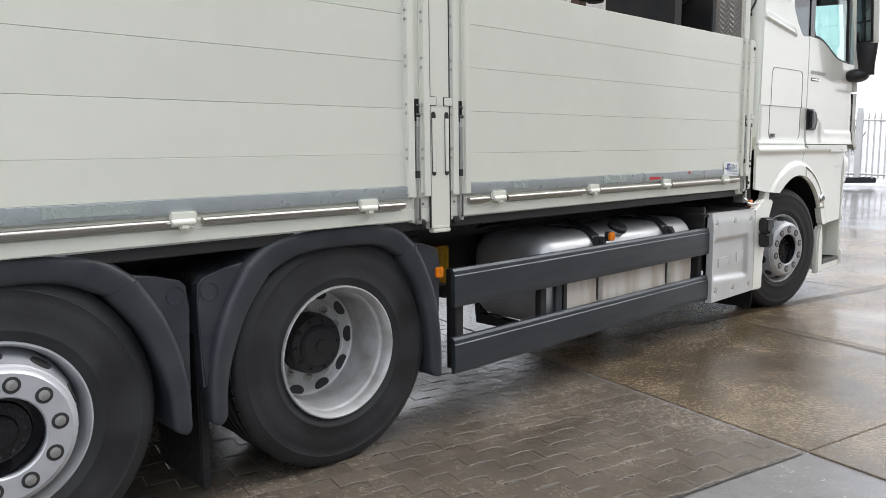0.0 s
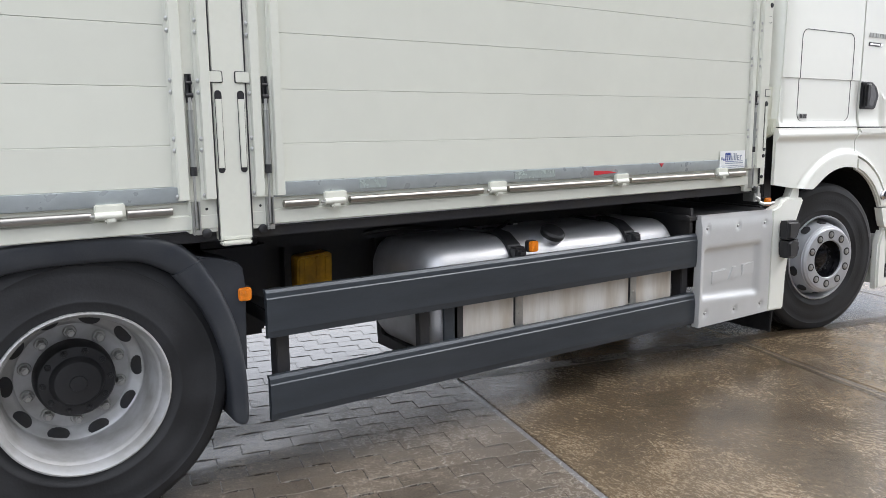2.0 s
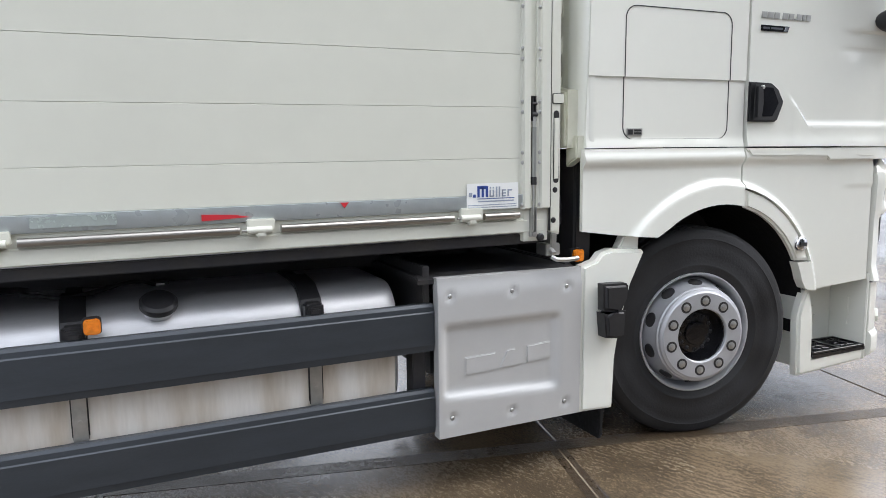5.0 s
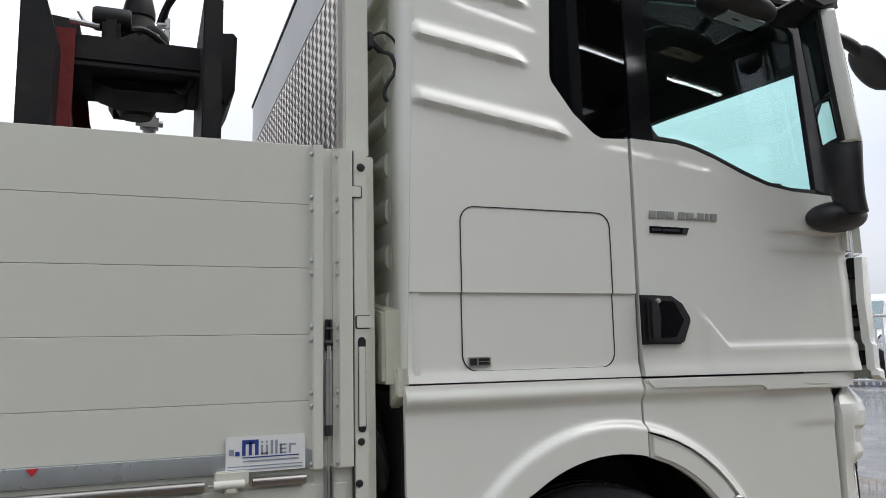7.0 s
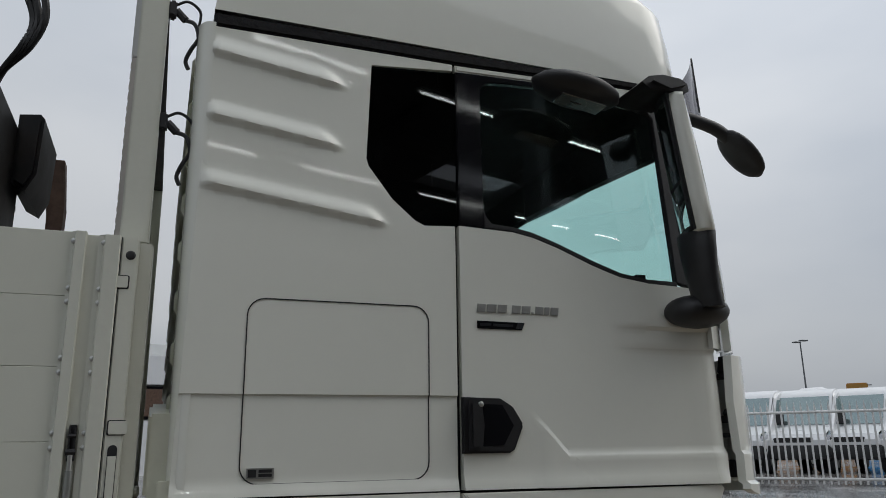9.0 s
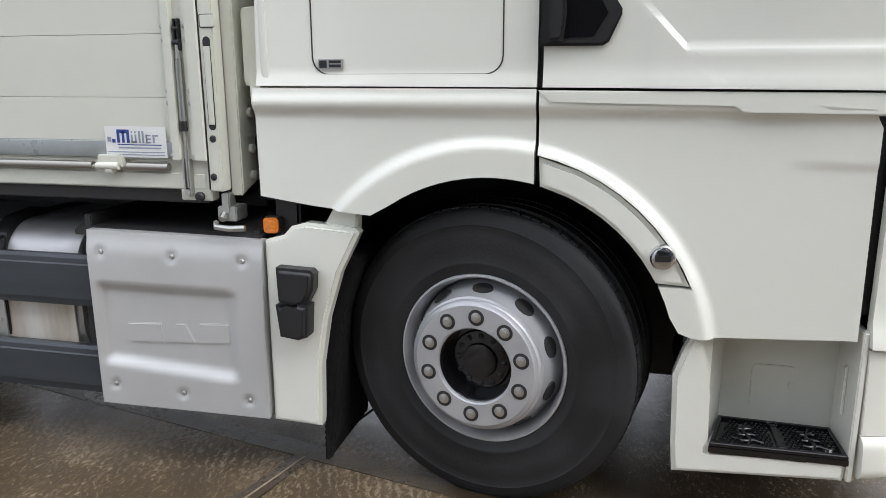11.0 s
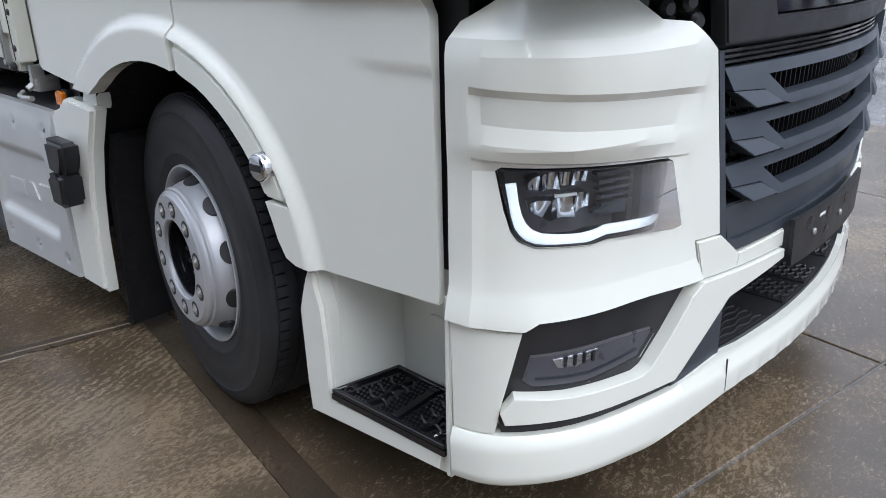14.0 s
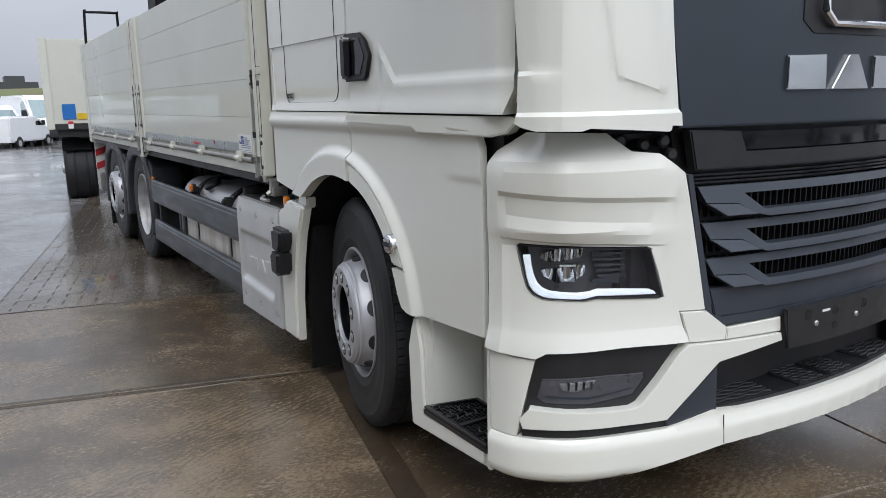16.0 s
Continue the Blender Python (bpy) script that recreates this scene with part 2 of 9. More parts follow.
def prism(bm, pts, axis, a, b, bevel=0.0, seg=2):
    """A polygon, extruded along x, y or z from a to b. pts: the two other coordinates, in order."""
    def at(p, d):
        return {"x": (d, p[0], p[1]), "y": (p[0], d, p[1]), "z": (p[0], p[1], d)}[axis]
    va = [bm.verts.new(at(p, a)) for p in pts]
    vb = [bm.verts.new(at(p, b)) for p in pts]
    n = len(pts)
    fs = [bm.faces.new(va), bm.faces.new(vb)]
    for i in range(n):
        fs.append(bm.faces.new((va[i], va[(i + 1) % n], vb[(i + 1) % n], vb[i])))
    if bevel > 0:
        es = list({e for f in fs[:2] for e in f.edges})
        bmesh.ops.bevel(bm, geom=es, offset=bevel, segments=seg, affect="EDGES", clamp_overlap=True)
    return fs


def lathe(bm, profile, m=None, seg=48, closed=False, mat=0):
    """Turns a profile of (radius, distance along the axis) round the y axis; m lays it in place."""
    rings = []
    for r, d in profile:
        ring = []
        for i in range(seg):
            a = 2 * math.pi * i / seg
            co = Vector((r * math.cos(a), d, r * math.sin(a)))
            ring.append(bm.verts.new(m @ co if m is not None else co))
        rings.append(ring)
    fs = []
    for k in range(len(rings) - (0 if closed else 1)):
        p, q = rings[k], rings[(k + 1) % len(rings)]
        for i in range(seg):
            fs.append(bm.faces.new((p[i], p[(i + 1) % seg], q[(i + 1) % seg], q[i])))
    if not closed:
        fs.append(bm.faces.new(rings[0]))
        fs.append(bm.faces.new(list(reversed(rings[-1]))))
    for f in fs:
        f.material_index = mat
    return fs


def rod(bm, a, b, r, seg=12, r2=None):
    """A cylinder from a to b."""
    a, b = Vector(a), Vector(b)
    turn = (b - a).to_track_quat("Y", "Z").to_matrix().to_4x4()
    return lathe(bm, [(r, 0), (r if r2 is None else r2, (b - a).length)], Matrix.Translation(a) @ turn, seg)


def spline(pts, n=10):
    """Points along a smooth curve through pts."""
    P = [Vector(p) for p in pts]
    P = [P[0] * 2 - P[1]] + P + [P[-1] * 2 - P[-2]]
    out = []
    for i in range(1, len(P) - 2):
        p0, p1, p2, p3 = P[i - 1:i + 3]
        for k in range(n):
            t = k / n
            out.append(0.5 * (2 * p1 + (p2 - p0) * t + (2 * p0 - 5 * p1 + 4 * p2 - p3) * t * t + (3 * p1 - p0 - 3 * p2 + p3) * t ** 3))
    out.append(P[-2])
    return out


def sweep(bm, pts, r, seg=8):
    """A round tube along points."""
    P = [Vector(p) for p in pts]
    rings = []
    for i, p in enumerate(P):
        d = (P[min(i + 1, len(P) - 1)] - P[max(i - 1, 0)]).normalized()
        side = d.cross(Vector((0.31, 0.21, 0.93))).normalized()
        up = side.cross(d)
        rings.append([bm.verts.new(p + r * (math.cos(a) * side + math.sin(a) * up)) for a in (2 * math.pi * k / seg for k in range(seg))])
    for p, q in zip(rings, rings[1:]):
        for k in range(seg):
            bm.faces.new((p[k], p[(k + 1) % seg], q[(k + 1) % seg], q[k]))
    bm.faces.new(rings[0]); bm.faces.new(rings[-1])


def rounded(x0, x1, z0, z1, r, n=5):
    """A rectangle with round corners, as points."""
    out = []
    for cx, cz, a0 in ((x1 - r, z1 - r, 0), (x0 + r, z1 - r, 90), (x0 + r, z0 + r, 180), (x1 - r, z0 + r, 270)):
        for k in range(n + 1):
            a = radians(a0 + 90 * k / n)
            out.append((cx + r * math.cos(a), cz + r * math.sin(a)))
    return out


def arc(cx, cz, r, a0, a1, n):
    return [(cx + r * math.cos(radians(a0 + (a1 - a0) * k / n)), cz + r * math.sin(radians(a0 + (a1 - a0) * k / n))) for k in range(n + 1)]


def smooth01(a, b, v):
    t = min(1.0, max(0.0, (v - a) / (b - a)))
    return t * t * (3 - 2 * t)


def loft(bm, rings):
    """Skins a row of outlines with the same number of points, closed at both ends."""
    rows = [[bm.verts.new(p) for p in r] for r in rings]
    n = len(rows[0])
    for p, q in zip(rows, rows[1:]):
        for i in range(n):
            bm.faces.new((p[i], p[(i + 1) % n], q[(i + 1) % n], q[i]))
    bm.faces.new(rows[0])
    bm.faces.new(list(reversed(rows[-1])))


def pebble(bm, a, b, wide, high, n=12, seg=20, power=0.55):
    """A smooth long body from a to b, wide across y and high across the rest."""
    a, b = Vector(a), Vector(b)
    d = (b - a).normalized()
    side = Vector((0, 1, 0))
    up = d.cross(side).normalized()
    side = up.cross(d).normalized()
    rings = []
    for k in range(n + 1):
        t = 0.004 + 0.992 * k / n
        s = (4 * t * (1 - t)) ** power
        rings.append([a.lerp(b, t) + side * (wide * s * math.cos(w)) + up * (high * s * math.sin(w)) for w in (2 * math.pi * i / seg for i in range(seg))])
    loft(bm, rings)


# the plan of the cab: along its side, round the corner, across the front to the middle
CABW = 2.44
PLAN = [Vector(p) for p in ((1.05, 0.0), (1.15, 0.002), (1.25, 0.033), (1.34, 0.12), (1.40, 0.23), (1.448, 0.387), (1.489, 0.57), (1.53, 0.80), (1.555, 1.02), (1.562, 1.22))]
_c = [Vector((0.95, 0.0))] + PLAN + [Vector((1.555, 1.42))]
_pts = []
for _i in range(1, len(_c) - 2):
    for _k in range(12):
        _t = _k / 12
        _p0, _p1, _p2, _p3 = _c[_i - 1:_i + 3]
        _pts.append(0.5 * (2 * _p1 + (_p2 - _p0) * _t + (2 * _p0 - 5 * _p1 + 4 * _p2 - _p3) * _t * _t + (3 * _p1 - _p0 - 3 * _p2 + _p3) * _t ** 3))
_pts.append(PLAN[-1])
_u = [1.05]
for _a, _b in zip(_pts, _pts[1:]):
    _u.append(_u[-1] + (_b - _a).length)
UMID = _u[-1]
_px, _py = [p.x for p in _pts], [p.y for p in _pts]


def plan(u):
    if u <= 1.05:
        return Vector((u, 0.0))
    if u > UMID:
        p = plan(2 * UMID - u)
        return Vector((p.x, CABW - p.y))
    return Vector((float(np.interp(u, _u, _px)), float(np.interp(u, _u, _py))))


def skin(u, z, off=0.0):
    """A point of the cab's outer skin: u runs along the side and round the front, off stands outwards."""
    p, q = plan(u - 0.01), plan(u + 0.01)
    d = (q - p).normalized()
    c = plan(u) + off * Vector((d.y, -d.x))
    if z > 2.1:
        k = 1 - 0.11 * (z - 2.1) / 0.85
        if c.x > 1.0:
            c.x = 1.0 + (c.x - 1.0) * k
        c.y += 0.012 * (z - 2.1) * (1 if c.y < CABW / 2 else -1)
    return Vector((c.x, c.y, z))


def panel(name, poly, mat, parent, off=0.0, thick=0.03, du=0.06, dz=0.0, bevel=0.006, h=None, label="", far=False, hu=(0, 0), hz=(0, 0), smooth=35, zcuts=(), lines=(), follow=False):
    """A sheet cut to the outline poly (u, z), or to several that join, and laid on the skin. h(u, z) raises its face, and with follow its back too."""
    bm = bmesh.new()
    sheets = [poly] if isinstance(poly[0][0], (int, float)) else poly
    for one in sheets:
        bm.faces.new([bm.verts.new((u, z, 0)) for u, z in one])
    us, zs = [p[0] for q in sheets for p in q], [p[1] for q in sheets for p in q]
    cuts = []
    k = math.ceil(max(min(us), 1.0) / du)
    while k * du < max(us):
        cuts.append((Vector((k * du, 0, 0)), Vector((1, 0, 0))))
        k += 1
    if dz and h:
        if hu == (0, 0):
            hu = (min(us), max(us))
        if hz == (0, 0):
            hz = (min(zs), max(zs))
        n = int((hu[1] - hu[0]) / dz)
        cuts += [(Vector((hu[0] + (i + 0.5) * dz, 0, 0)), Vector((1, 0, 0))) for i in range(n)]
        n = int((hz[1] - hz[0]) / dz)
        cuts += [(Vector((0, hz[0] + (i + 0.5) * dz, 0)), Vector((0, 1, 0))) for i in range(n)]
    cuts += [(Vector((0, z, 0)), Vector((0, 1, 0))) for z in zcuts]
    cuts += [(Vector((u, z, 0)), Vector((-s, 1, 0))) for u, z, s in lines]
    for co, no in cuts:
        bmesh.ops.bisect_plane(bm, geom=bm.verts[:] + bm.edges[:] + bm.faces[:], plane_co=co, plane_no=no, dist=1e-6)
    if len(sheets) > 1:
        bmesh.ops.remove_doubles(bm, verts=bm.verts[:], dist=2e-4)
    front = bm.verts[:]
    r = bmesh.ops.extrude_face_region(bm, geom=bm.faces[:])
    back = {v for v in r["geom"] if isinstance(v, bmesh.types.BMVert)}
    fronts = set(front) - back
    for v in bm.verts:
        u, z = v.co.x, v.co.y
        lift = h(u, z) if h and (follow or v not in back) else 0.0
        v.co = skin(u, z, off + lift - (thick if v in back else 0.0))
    if bevel:
        bmesh.ops.recalc_face_normals(bm, faces=bm.faces[:])
        es = [e for e in bm.edges if e.verts[0] in fronts and e.verts[1] in fronts and len(e.link_faces) == 2 and e.calc_face_angle(0) > 0.9]
        bmesh.ops.bevel(bm, geom=es, offset=bevel, segments=2, affect="EDGES", clamp_overlap=True)
    if far:
        for v in bm.verts:
            v.co.y = CABW - v.co.y
    return part(name, bm, mat, parent, label, smooth)


def pieces(name, boxes, mat, parent, label="", bevel=0.004):
    for q in boxes:
        block(name, *q, mat, parent, label, bevel)


def repeat(name, bm, mats, parent, places, label="", smooth=35):
    """Alike pieces: objects of their own on one mesh."""
    first = part(name, bm, mats, parent, label, smooth)
    first.matrix_local = places[0]
    for m in places[1:]:
        ob = new(name, first.data)
        ob.parent = parent
        ob.matrix_local = m
        if label:
            ob["label"] = label
    return first


def block(name, x0, x1, y0, y1, z0, z1, mat, parent=None, label="", bevel=0.005):
    bm = bmesh.new()
    box(bm, x0, x1, y0, y1, z0, z1, bevel)
    return part(name, bm, mat, parent, label)


def shape(name, pts, axis, a, b, mat, parent=None, label="", bevel=0.004):
    bm = bmesh.new()
    prism(bm, pts, axis, a, b, bevel)
    return part(name, bm, mat, parent, label)


# ---------------------------------------------------------------- ground
GX, GY = Vector((0.9763, -0.2164)), Vector((0.2164, 0.9763))   # the slabs lie askew to the truck
GO = Vector((-0.66, 0.19))


def gpos(a, b):
    return GO + a * GX + b * GY


def wet_ground(name, pale, dark, fleck, wetness, bump, stretch=1.0, cover=0.5, scuff=0.0, per_object=0.0, film=0.7, water=0.0):
    """Mineral ground: a dark wet film with pale worn flecks, drier and wetter areas, and tyre scuffs."""
    m = bpy.data.materials.new(name)
    m.use_nodes = True
    n, l = m.node_tree.nodes, m.node_tree.links
    b = n["Principled BSDF"]
    g = n.new("ShaderNodeNewGeometry")

    def noise(scale, detail, rough, turn=0.0, squeeze=1.0, bend=0.0):
        mp = n.new("ShaderNodeMapping")
        mp.inputs["Rotation"].default_value = (0, 0, radians(turn))
        mp.inputs["Scale"].default_value = (1, squeeze, 1)
        l.new(g.outputs["Position"], mp.inputs["Vector"])
        t = n.new("ShaderNodeTexNoise")
        t.inputs["Scale"].default_value, t.inputs["Detail"].default_value, t.inputs["Roughness"].default_value = scale, detail, rough
        t.inputs["Distortion"].default_value = bend
        l.new(mp.outputs["Vector"], t.inputs["Vector"])
        return t.outputs["Fac"]

    def span(v, a, b2, c, d):
        r = n.new("ShaderNodeMapRange")
        r.inputs["From Min"].default_value, r.inputs["From Max"].default_value = a, b2
        r.inputs["To Min"].default_value, r.inputs["To Max"].default_value = c, d
        l.new(v, r.inputs["Value"])
        return r.outputs["Result"]

    def math2(op, p, q):
        o = n.new("ShaderNodeMath")
        o.operation = op
        for k, v in enumerate((p, q)):
            if isinstance(v, (int, float)):
                o.inputs[k].default_value = v
            else:
                l.new(v, o.inputs[k])
        return o.outputs["Value"]

    def mix(f, p, q, how="MIX"):
        o = n.new("ShaderNodeMix"); o.data_type, o.blend_type = "RGBA", how
        for key, v in (("Factor", f), ("A", p), ("B", q)):
            if isinstance(v, (int, float)):
                o.inputs[key].default_value = v
            elif isinstance(v, tuple):
                o.inputs[key].default_value = (*v, 1)
            else:
                l.new(v, o.inputs[key])
        return o.outputs["Result"]

    area = noise(0.75, 3, 0.5)
    mid = noise(3.2, 6, 0.6)
    spots = noise(fleck, 12, 0.80, 38, stretch, 0.9)
    grit = noise(150, 3, 0.6)
    level = math2("ADD", spots, math2("MULTIPLY", math2("SUBTRACT", area, 0.5), 0.45))
    level = math2("ADD", level, math2("MULTIPLY", math2("SUBTRACT", mid, 0.5), 0.35))
    if scuff:
        mp = n.new("ShaderNodeMapping")
        mp.inputs["Rotation"].default_value = (0, 0, radians(-22))
        l.new(g.outputs["Position"], mp.inputs["Vector"])
        w = n.new("ShaderNodeTexWave")
        w.inputs["Scale"].default_value, w.inputs["Distortion"].default_value = 9.0, 7.0
        w.inputs["Detail"].default_value, w.inputs["Detail Scale"].default_value = 5.0, 2.2
        l.new(mp.outputs["Vector"], w.inputs["Vector"])
        where = span(noise(1.1, 3, 0.5, 60), 0.48, 0.62, 0.0, scuff)
        level = math2("ADD", level, math2("MULTIPLY", math2("SUBTRACT", w.outputs["Fac"], 0.5), where))
    flecks = span(level, cover, cover + 0.085, 0.0, 0.95)
    shade = mix(span(mid, 0.3, 0.7, 0.0, 1.0), tuple(c * 0.75 for c in dark), tuple(c * 1.30 for c in dark))
    shade = mix(span(area, 0.35, 0.65, 0.0, 0.35), shade, pale)
    last = mix(flecks, shade, pale)
    last = mix(0.6, last, span(grit, 0.3, 0.7, 0.55, 1.25), "MULTIPLY")
    if per_object:
        oi = n.new("ShaderNodeObjectInfo")
        last = mix(1.0, last, span(oi.outputs["Random"], 0.0, 1.0, 1 - per_object, 1 + per_object), "MULTIPLY")
    l.new(last, b.inputs["Base Color"])
    b.inputs["IOR"].default_value = 1.48
    pool = span(noise(0.62, 5, 0.55, 15, 0.7, 0.4), 0.47, 0.60, 0.0, film)
    damp = math2("ADD", span(mid, 0.3, 0.7, wetness + 0.14, wetness + 0.04), math2("MULTIPLY", flecks, 0.22))
    rough = math2("ADD", math2("MULTIPLY", damp, math2("SUBTRACT", 1.0, pool)), math2("MULTIPLY", pool, 0.035))
    l.new(rough, b.inputs["Roughness"])
    l.new(span(pool, 0.0, 1.0, water, max(water, 0.7 * film)), b.inputs["Coat Weight"])   # standing water over the damp surface
    b.inputs["Coat Roughness"].default_value, b.inputs["Coat IOR"].default_value = 0.045, 1.40
    bp = n.new("ShaderNodeBump"); bp.inputs["Strength"].default_value = bump; bp.inputs["Distance"].default_value = 0.012
    hgt = math2("ADD", math2("MULTIPLY", grit, 0.22), math2("ADD", spots, math2("MULTIPLY", flecks, 0.15)))
    hgt = math2("MULTIPLY", hgt, math2("SUBTRACT", 1.0, math2("MULTIPLY", pool, 0.75)))
    hgt = math2("ADD", hgt, math2("MULTIPLY", noise(17, 4, 0.6, 30, 0.6, 0.5), 1.6))   # trowelled waves
    l.new(hgt, bp.inputs["Height"]); l.new(bp.outputs["Normal"], b.inputs["Normal"])
    return m


M_SLAB = wet_ground("wet_concrete_slab", (0.218, 0.162, 0.102), (0.072, 0.053, 0.0335), 84.0, 0.06, 0.13, stretch=0.50, cover=0.50, scuff=0.12, per_object=0.06)
M_PAVER = wet_ground("wet_paving_brick", (0.200, 0.166, 0.130), (0.080, 0.066, 0.052), 42.0, 0.10, 0.12, cover=0.55, per_object=0.14, film=0.75, water=0.05)
M_BED = wet_ground("paving_joint_sand", (0.085, 0.070, 0.055), (0.038, 0.031, 0.025), 40.0, 0.20, 0.4, cover=0.54, film=0.2)
M_YARD = wet_ground("wet_yard_concrete", (0.28, 0.27, 0.265), (0.130, 0.125, 0.123), 34.0, 0.08, 0.10, cover=0.55)
M_JOINT = wet_ground("joint_grit", (0.110, 0.078, 0.046), (0.042, 0.029, 0.017), 40.0, 0.22, 0.4, cover=0.55, film=0.2)
# pale tone that stands in for light caught on a slab edge
M_EDGELIGHT = wet_ground("joint_edge_highlight", (0.33, 0.275, 0.20), (0.17, 0.135, 0.095), 50.0, 0.30, 0.4, cover=0.42, film=0.1)
GZ = -0.012



def ground_height(x, y):
    """The yard is level round the truck, climbs a little ahead and falls away behind."""
    d = x * 0.75 + y * 0.66
    return GZ - 0.007 + 0.52 * smooth01(8.0, 14.0, d) - 0.55 * smooth01(9.0, 60.0, -x)


bm = bmesh.new()
steps = [0, 3, 6, 9, 12, 16, 20, 26, 34, 45, 60, 90, 150, 300, 700]
axis = [-s for s in reversed(steps[1:])] + steps
grid = [[bm.verts.new((x, y, ground_height(x, y))) for y in axis] for x in axis]
for i in range(len(axis) - 1):
    for j in range(len(axis) - 1):
        bm.faces.new((grid[i][j], grid[i + 1][j], grid[i + 1][j + 1], grid[i][j + 1]))
ground = tagged(part("ground", bm, M_YARD), "wet grey concrete yard with shallow puddles", "ground", kind="structure")

slabs = tagged(new("pavement_slabs"), "wet brown concrete slabs with scuffed light patches and grit joints", "pavement", kind="structure")
bm = bmesh.new()
a0, a1, b0, b1 = -2.03, 8.0, -4.03, 6.0
bm.faces.new([bm.verts.new((*gpos(a, b), GZ - 0.008)) for a, b in ((a0, b0), (a1, b0), (a1, b1), (a0, b1))])
part("slab_bed", bm, M_JOINT, slabs, "dark grit between the slabs")
bm = bmesh.new()
box(bm, 0.004, 1.996, 0.004, 1.996, -0.10, 0.0, 0.004, 1)
slab_mesh = part("slab", bm, M_SLAB, slabs)
slab_rot = Matrix(((GX.x, GY.x, 0, 0), (GX.y, GY.y, 0, 0), (0, 0, 1, 0), (0, 0, 0, 1)))
first = True
for i in range(-1, 4):
    for j in range(-2, 3):
        ob = slab_mesh if first else new("slab", slab_mesh.data)
        first = False
        ob.parent = slabs
        p = gpos(2 * i, 2 * j)
        ob.matrix_world = Matrix.Translation((p.x, p.y, GZ + random.uniform(-0.0006, 0.0006))) @ slab_rot

bm = bmesh.new()
p = [gpos(a, b) for a, b in ((-2.0, -0.006), (7.9, -0.004), (7.9, 0.104), (-2.0, 0.098))]
prism(bm, [(q.x, q.y) for q in p], "z", GZ - 0.006, GZ + 0.0016, 0.0)
part("joint_band", bm, M_JOINT, slabs, "dark grit filling along a slab joint")
# cross joint: a pale bead paints the slab edge's highlight, between two dark grit strips
for w0, w1, top, mt, nm in ((-0.042, -0.0042, 0.0016, M_JOINT, "joint_band"), (-0.0038, 0.0038, 0.0034, M_EDGELIGHT, "mortar_bead"), (0.0042, 0.036, 0.0018, M_JOINT, "joint_band")):
    bm = bmesh.new()
    p = [gpos(-0.022 + 0.047 * b + w, b) for w, b in ((w0, -3.9), (w1, -3.9), (w1, 0.0), (w0, 0.0))]
    prism(bm, [(q.x, q.y) for q in p], "z", GZ - 0.006, GZ + top, 0.0)
    part(nm, bm, mt, slabs)

pavers = tagged(new("pavement_bricks"), "wet brown interlocking concrete paving bricks", "pavement", kind="structure")
bm = bmesh.new()
bm.faces.new([bm.verts.new((*gpos(a, b), GZ - 0.0022)) for a, b in ((-14.0, -2.0), (-2.03, -2.0), (-2.03, 6.0), (-14.0, 6.0))])
part("brick_bed", bm, M_BED, pavers, "dark grit between the bricks")
BW, BL = 0.112, 0.225
# each brick has wavy long sides
wave = []
for k in range(9):
    t = k / 8
    wave.append((t * BL, 0.007 * math.sin(t * 2 * math.pi)))
outline = [(x + 0.0015, y + 0.002) for x, y in wave[:-1]] + [(BL - 0.0015, 0.002)] + [(x + (-0.0015 if k == 0 else 0), y + BW - 0.002) for k, (x, y) in enumerate(reversed(wave))][:-1] + [(0.0015, BW - 0.002)]


def brick_at(verts, faces, x, y, z, long=1.0):
    n = len(outline)
    k = len(verts)
    for ins, zz in ((0.0, z - 0.006), (0.0, z - 0.0012), (0.002, z)):
        for ox, oy in outline:
            px, py = ox + (BL / 2 - ox) * ins * 8, oy + (BW / 2 - oy) * ins * 16
            p = gpos(x + px * long, y + py)
            verts.append((p.x, p.y, zz))
    for lev in (0, n):
        for i in range(n):
            faces.append((k + lev + i, k + lev + (i + 1) % n, k + lev + n + (i + 1) % n, k + lev + n + i))
    faces.append(tuple(range(k + 2 * n, k + 3 * n)))


def brick_rows(a_from, a_to, b_from, b_to):
    j = 0
    b = b_from
    while b < b_to - BW / 2:
        a = a_from - (BL / 2 if j % 2 else 0)
        while a < a_to - 0.02:
            if a >= a_from - BL:
                yield a, b, min(1.0, (a_to - a) / BL)
            a += BL
        b += BW
        j += 1


# ---------------------------------------------------------------- the truck
truck = thing("truck", "cream-white three-axle flatbed truck with dropside body and high cab", "truck")


def ring_of(rad, y, n, turn=0.0):
    return [pose(rad * math.cos(2 * math.pi * (k + turn) / n), y, rad * math.sin(2 * math.pi * (k + turn) / n)) for k in range(n)]


def wheel_nuts(parent, y, rad, n, turn=0.0, size=0.0165, long=0.03, mat=None, name="wheel_nut"):
    bm = bmesh.new()
    lathe(bm, [(size * 1.45, 0.006), (size * 1.45, 0.0), (size * 1.25, -0.004)], None, 14)
    lathe(bm, [(size, 0.0), (size, -long * 0.7), (size * 0.82, -long * 0.8)], None, 6)
    lathe(bm, [(size * 0.55, -long * 0.7), (size * 0.5, -long)], None, 10)
    repeat(name, bm, mat or M_NUT, parent, ring_of(rad, y, n, turn))


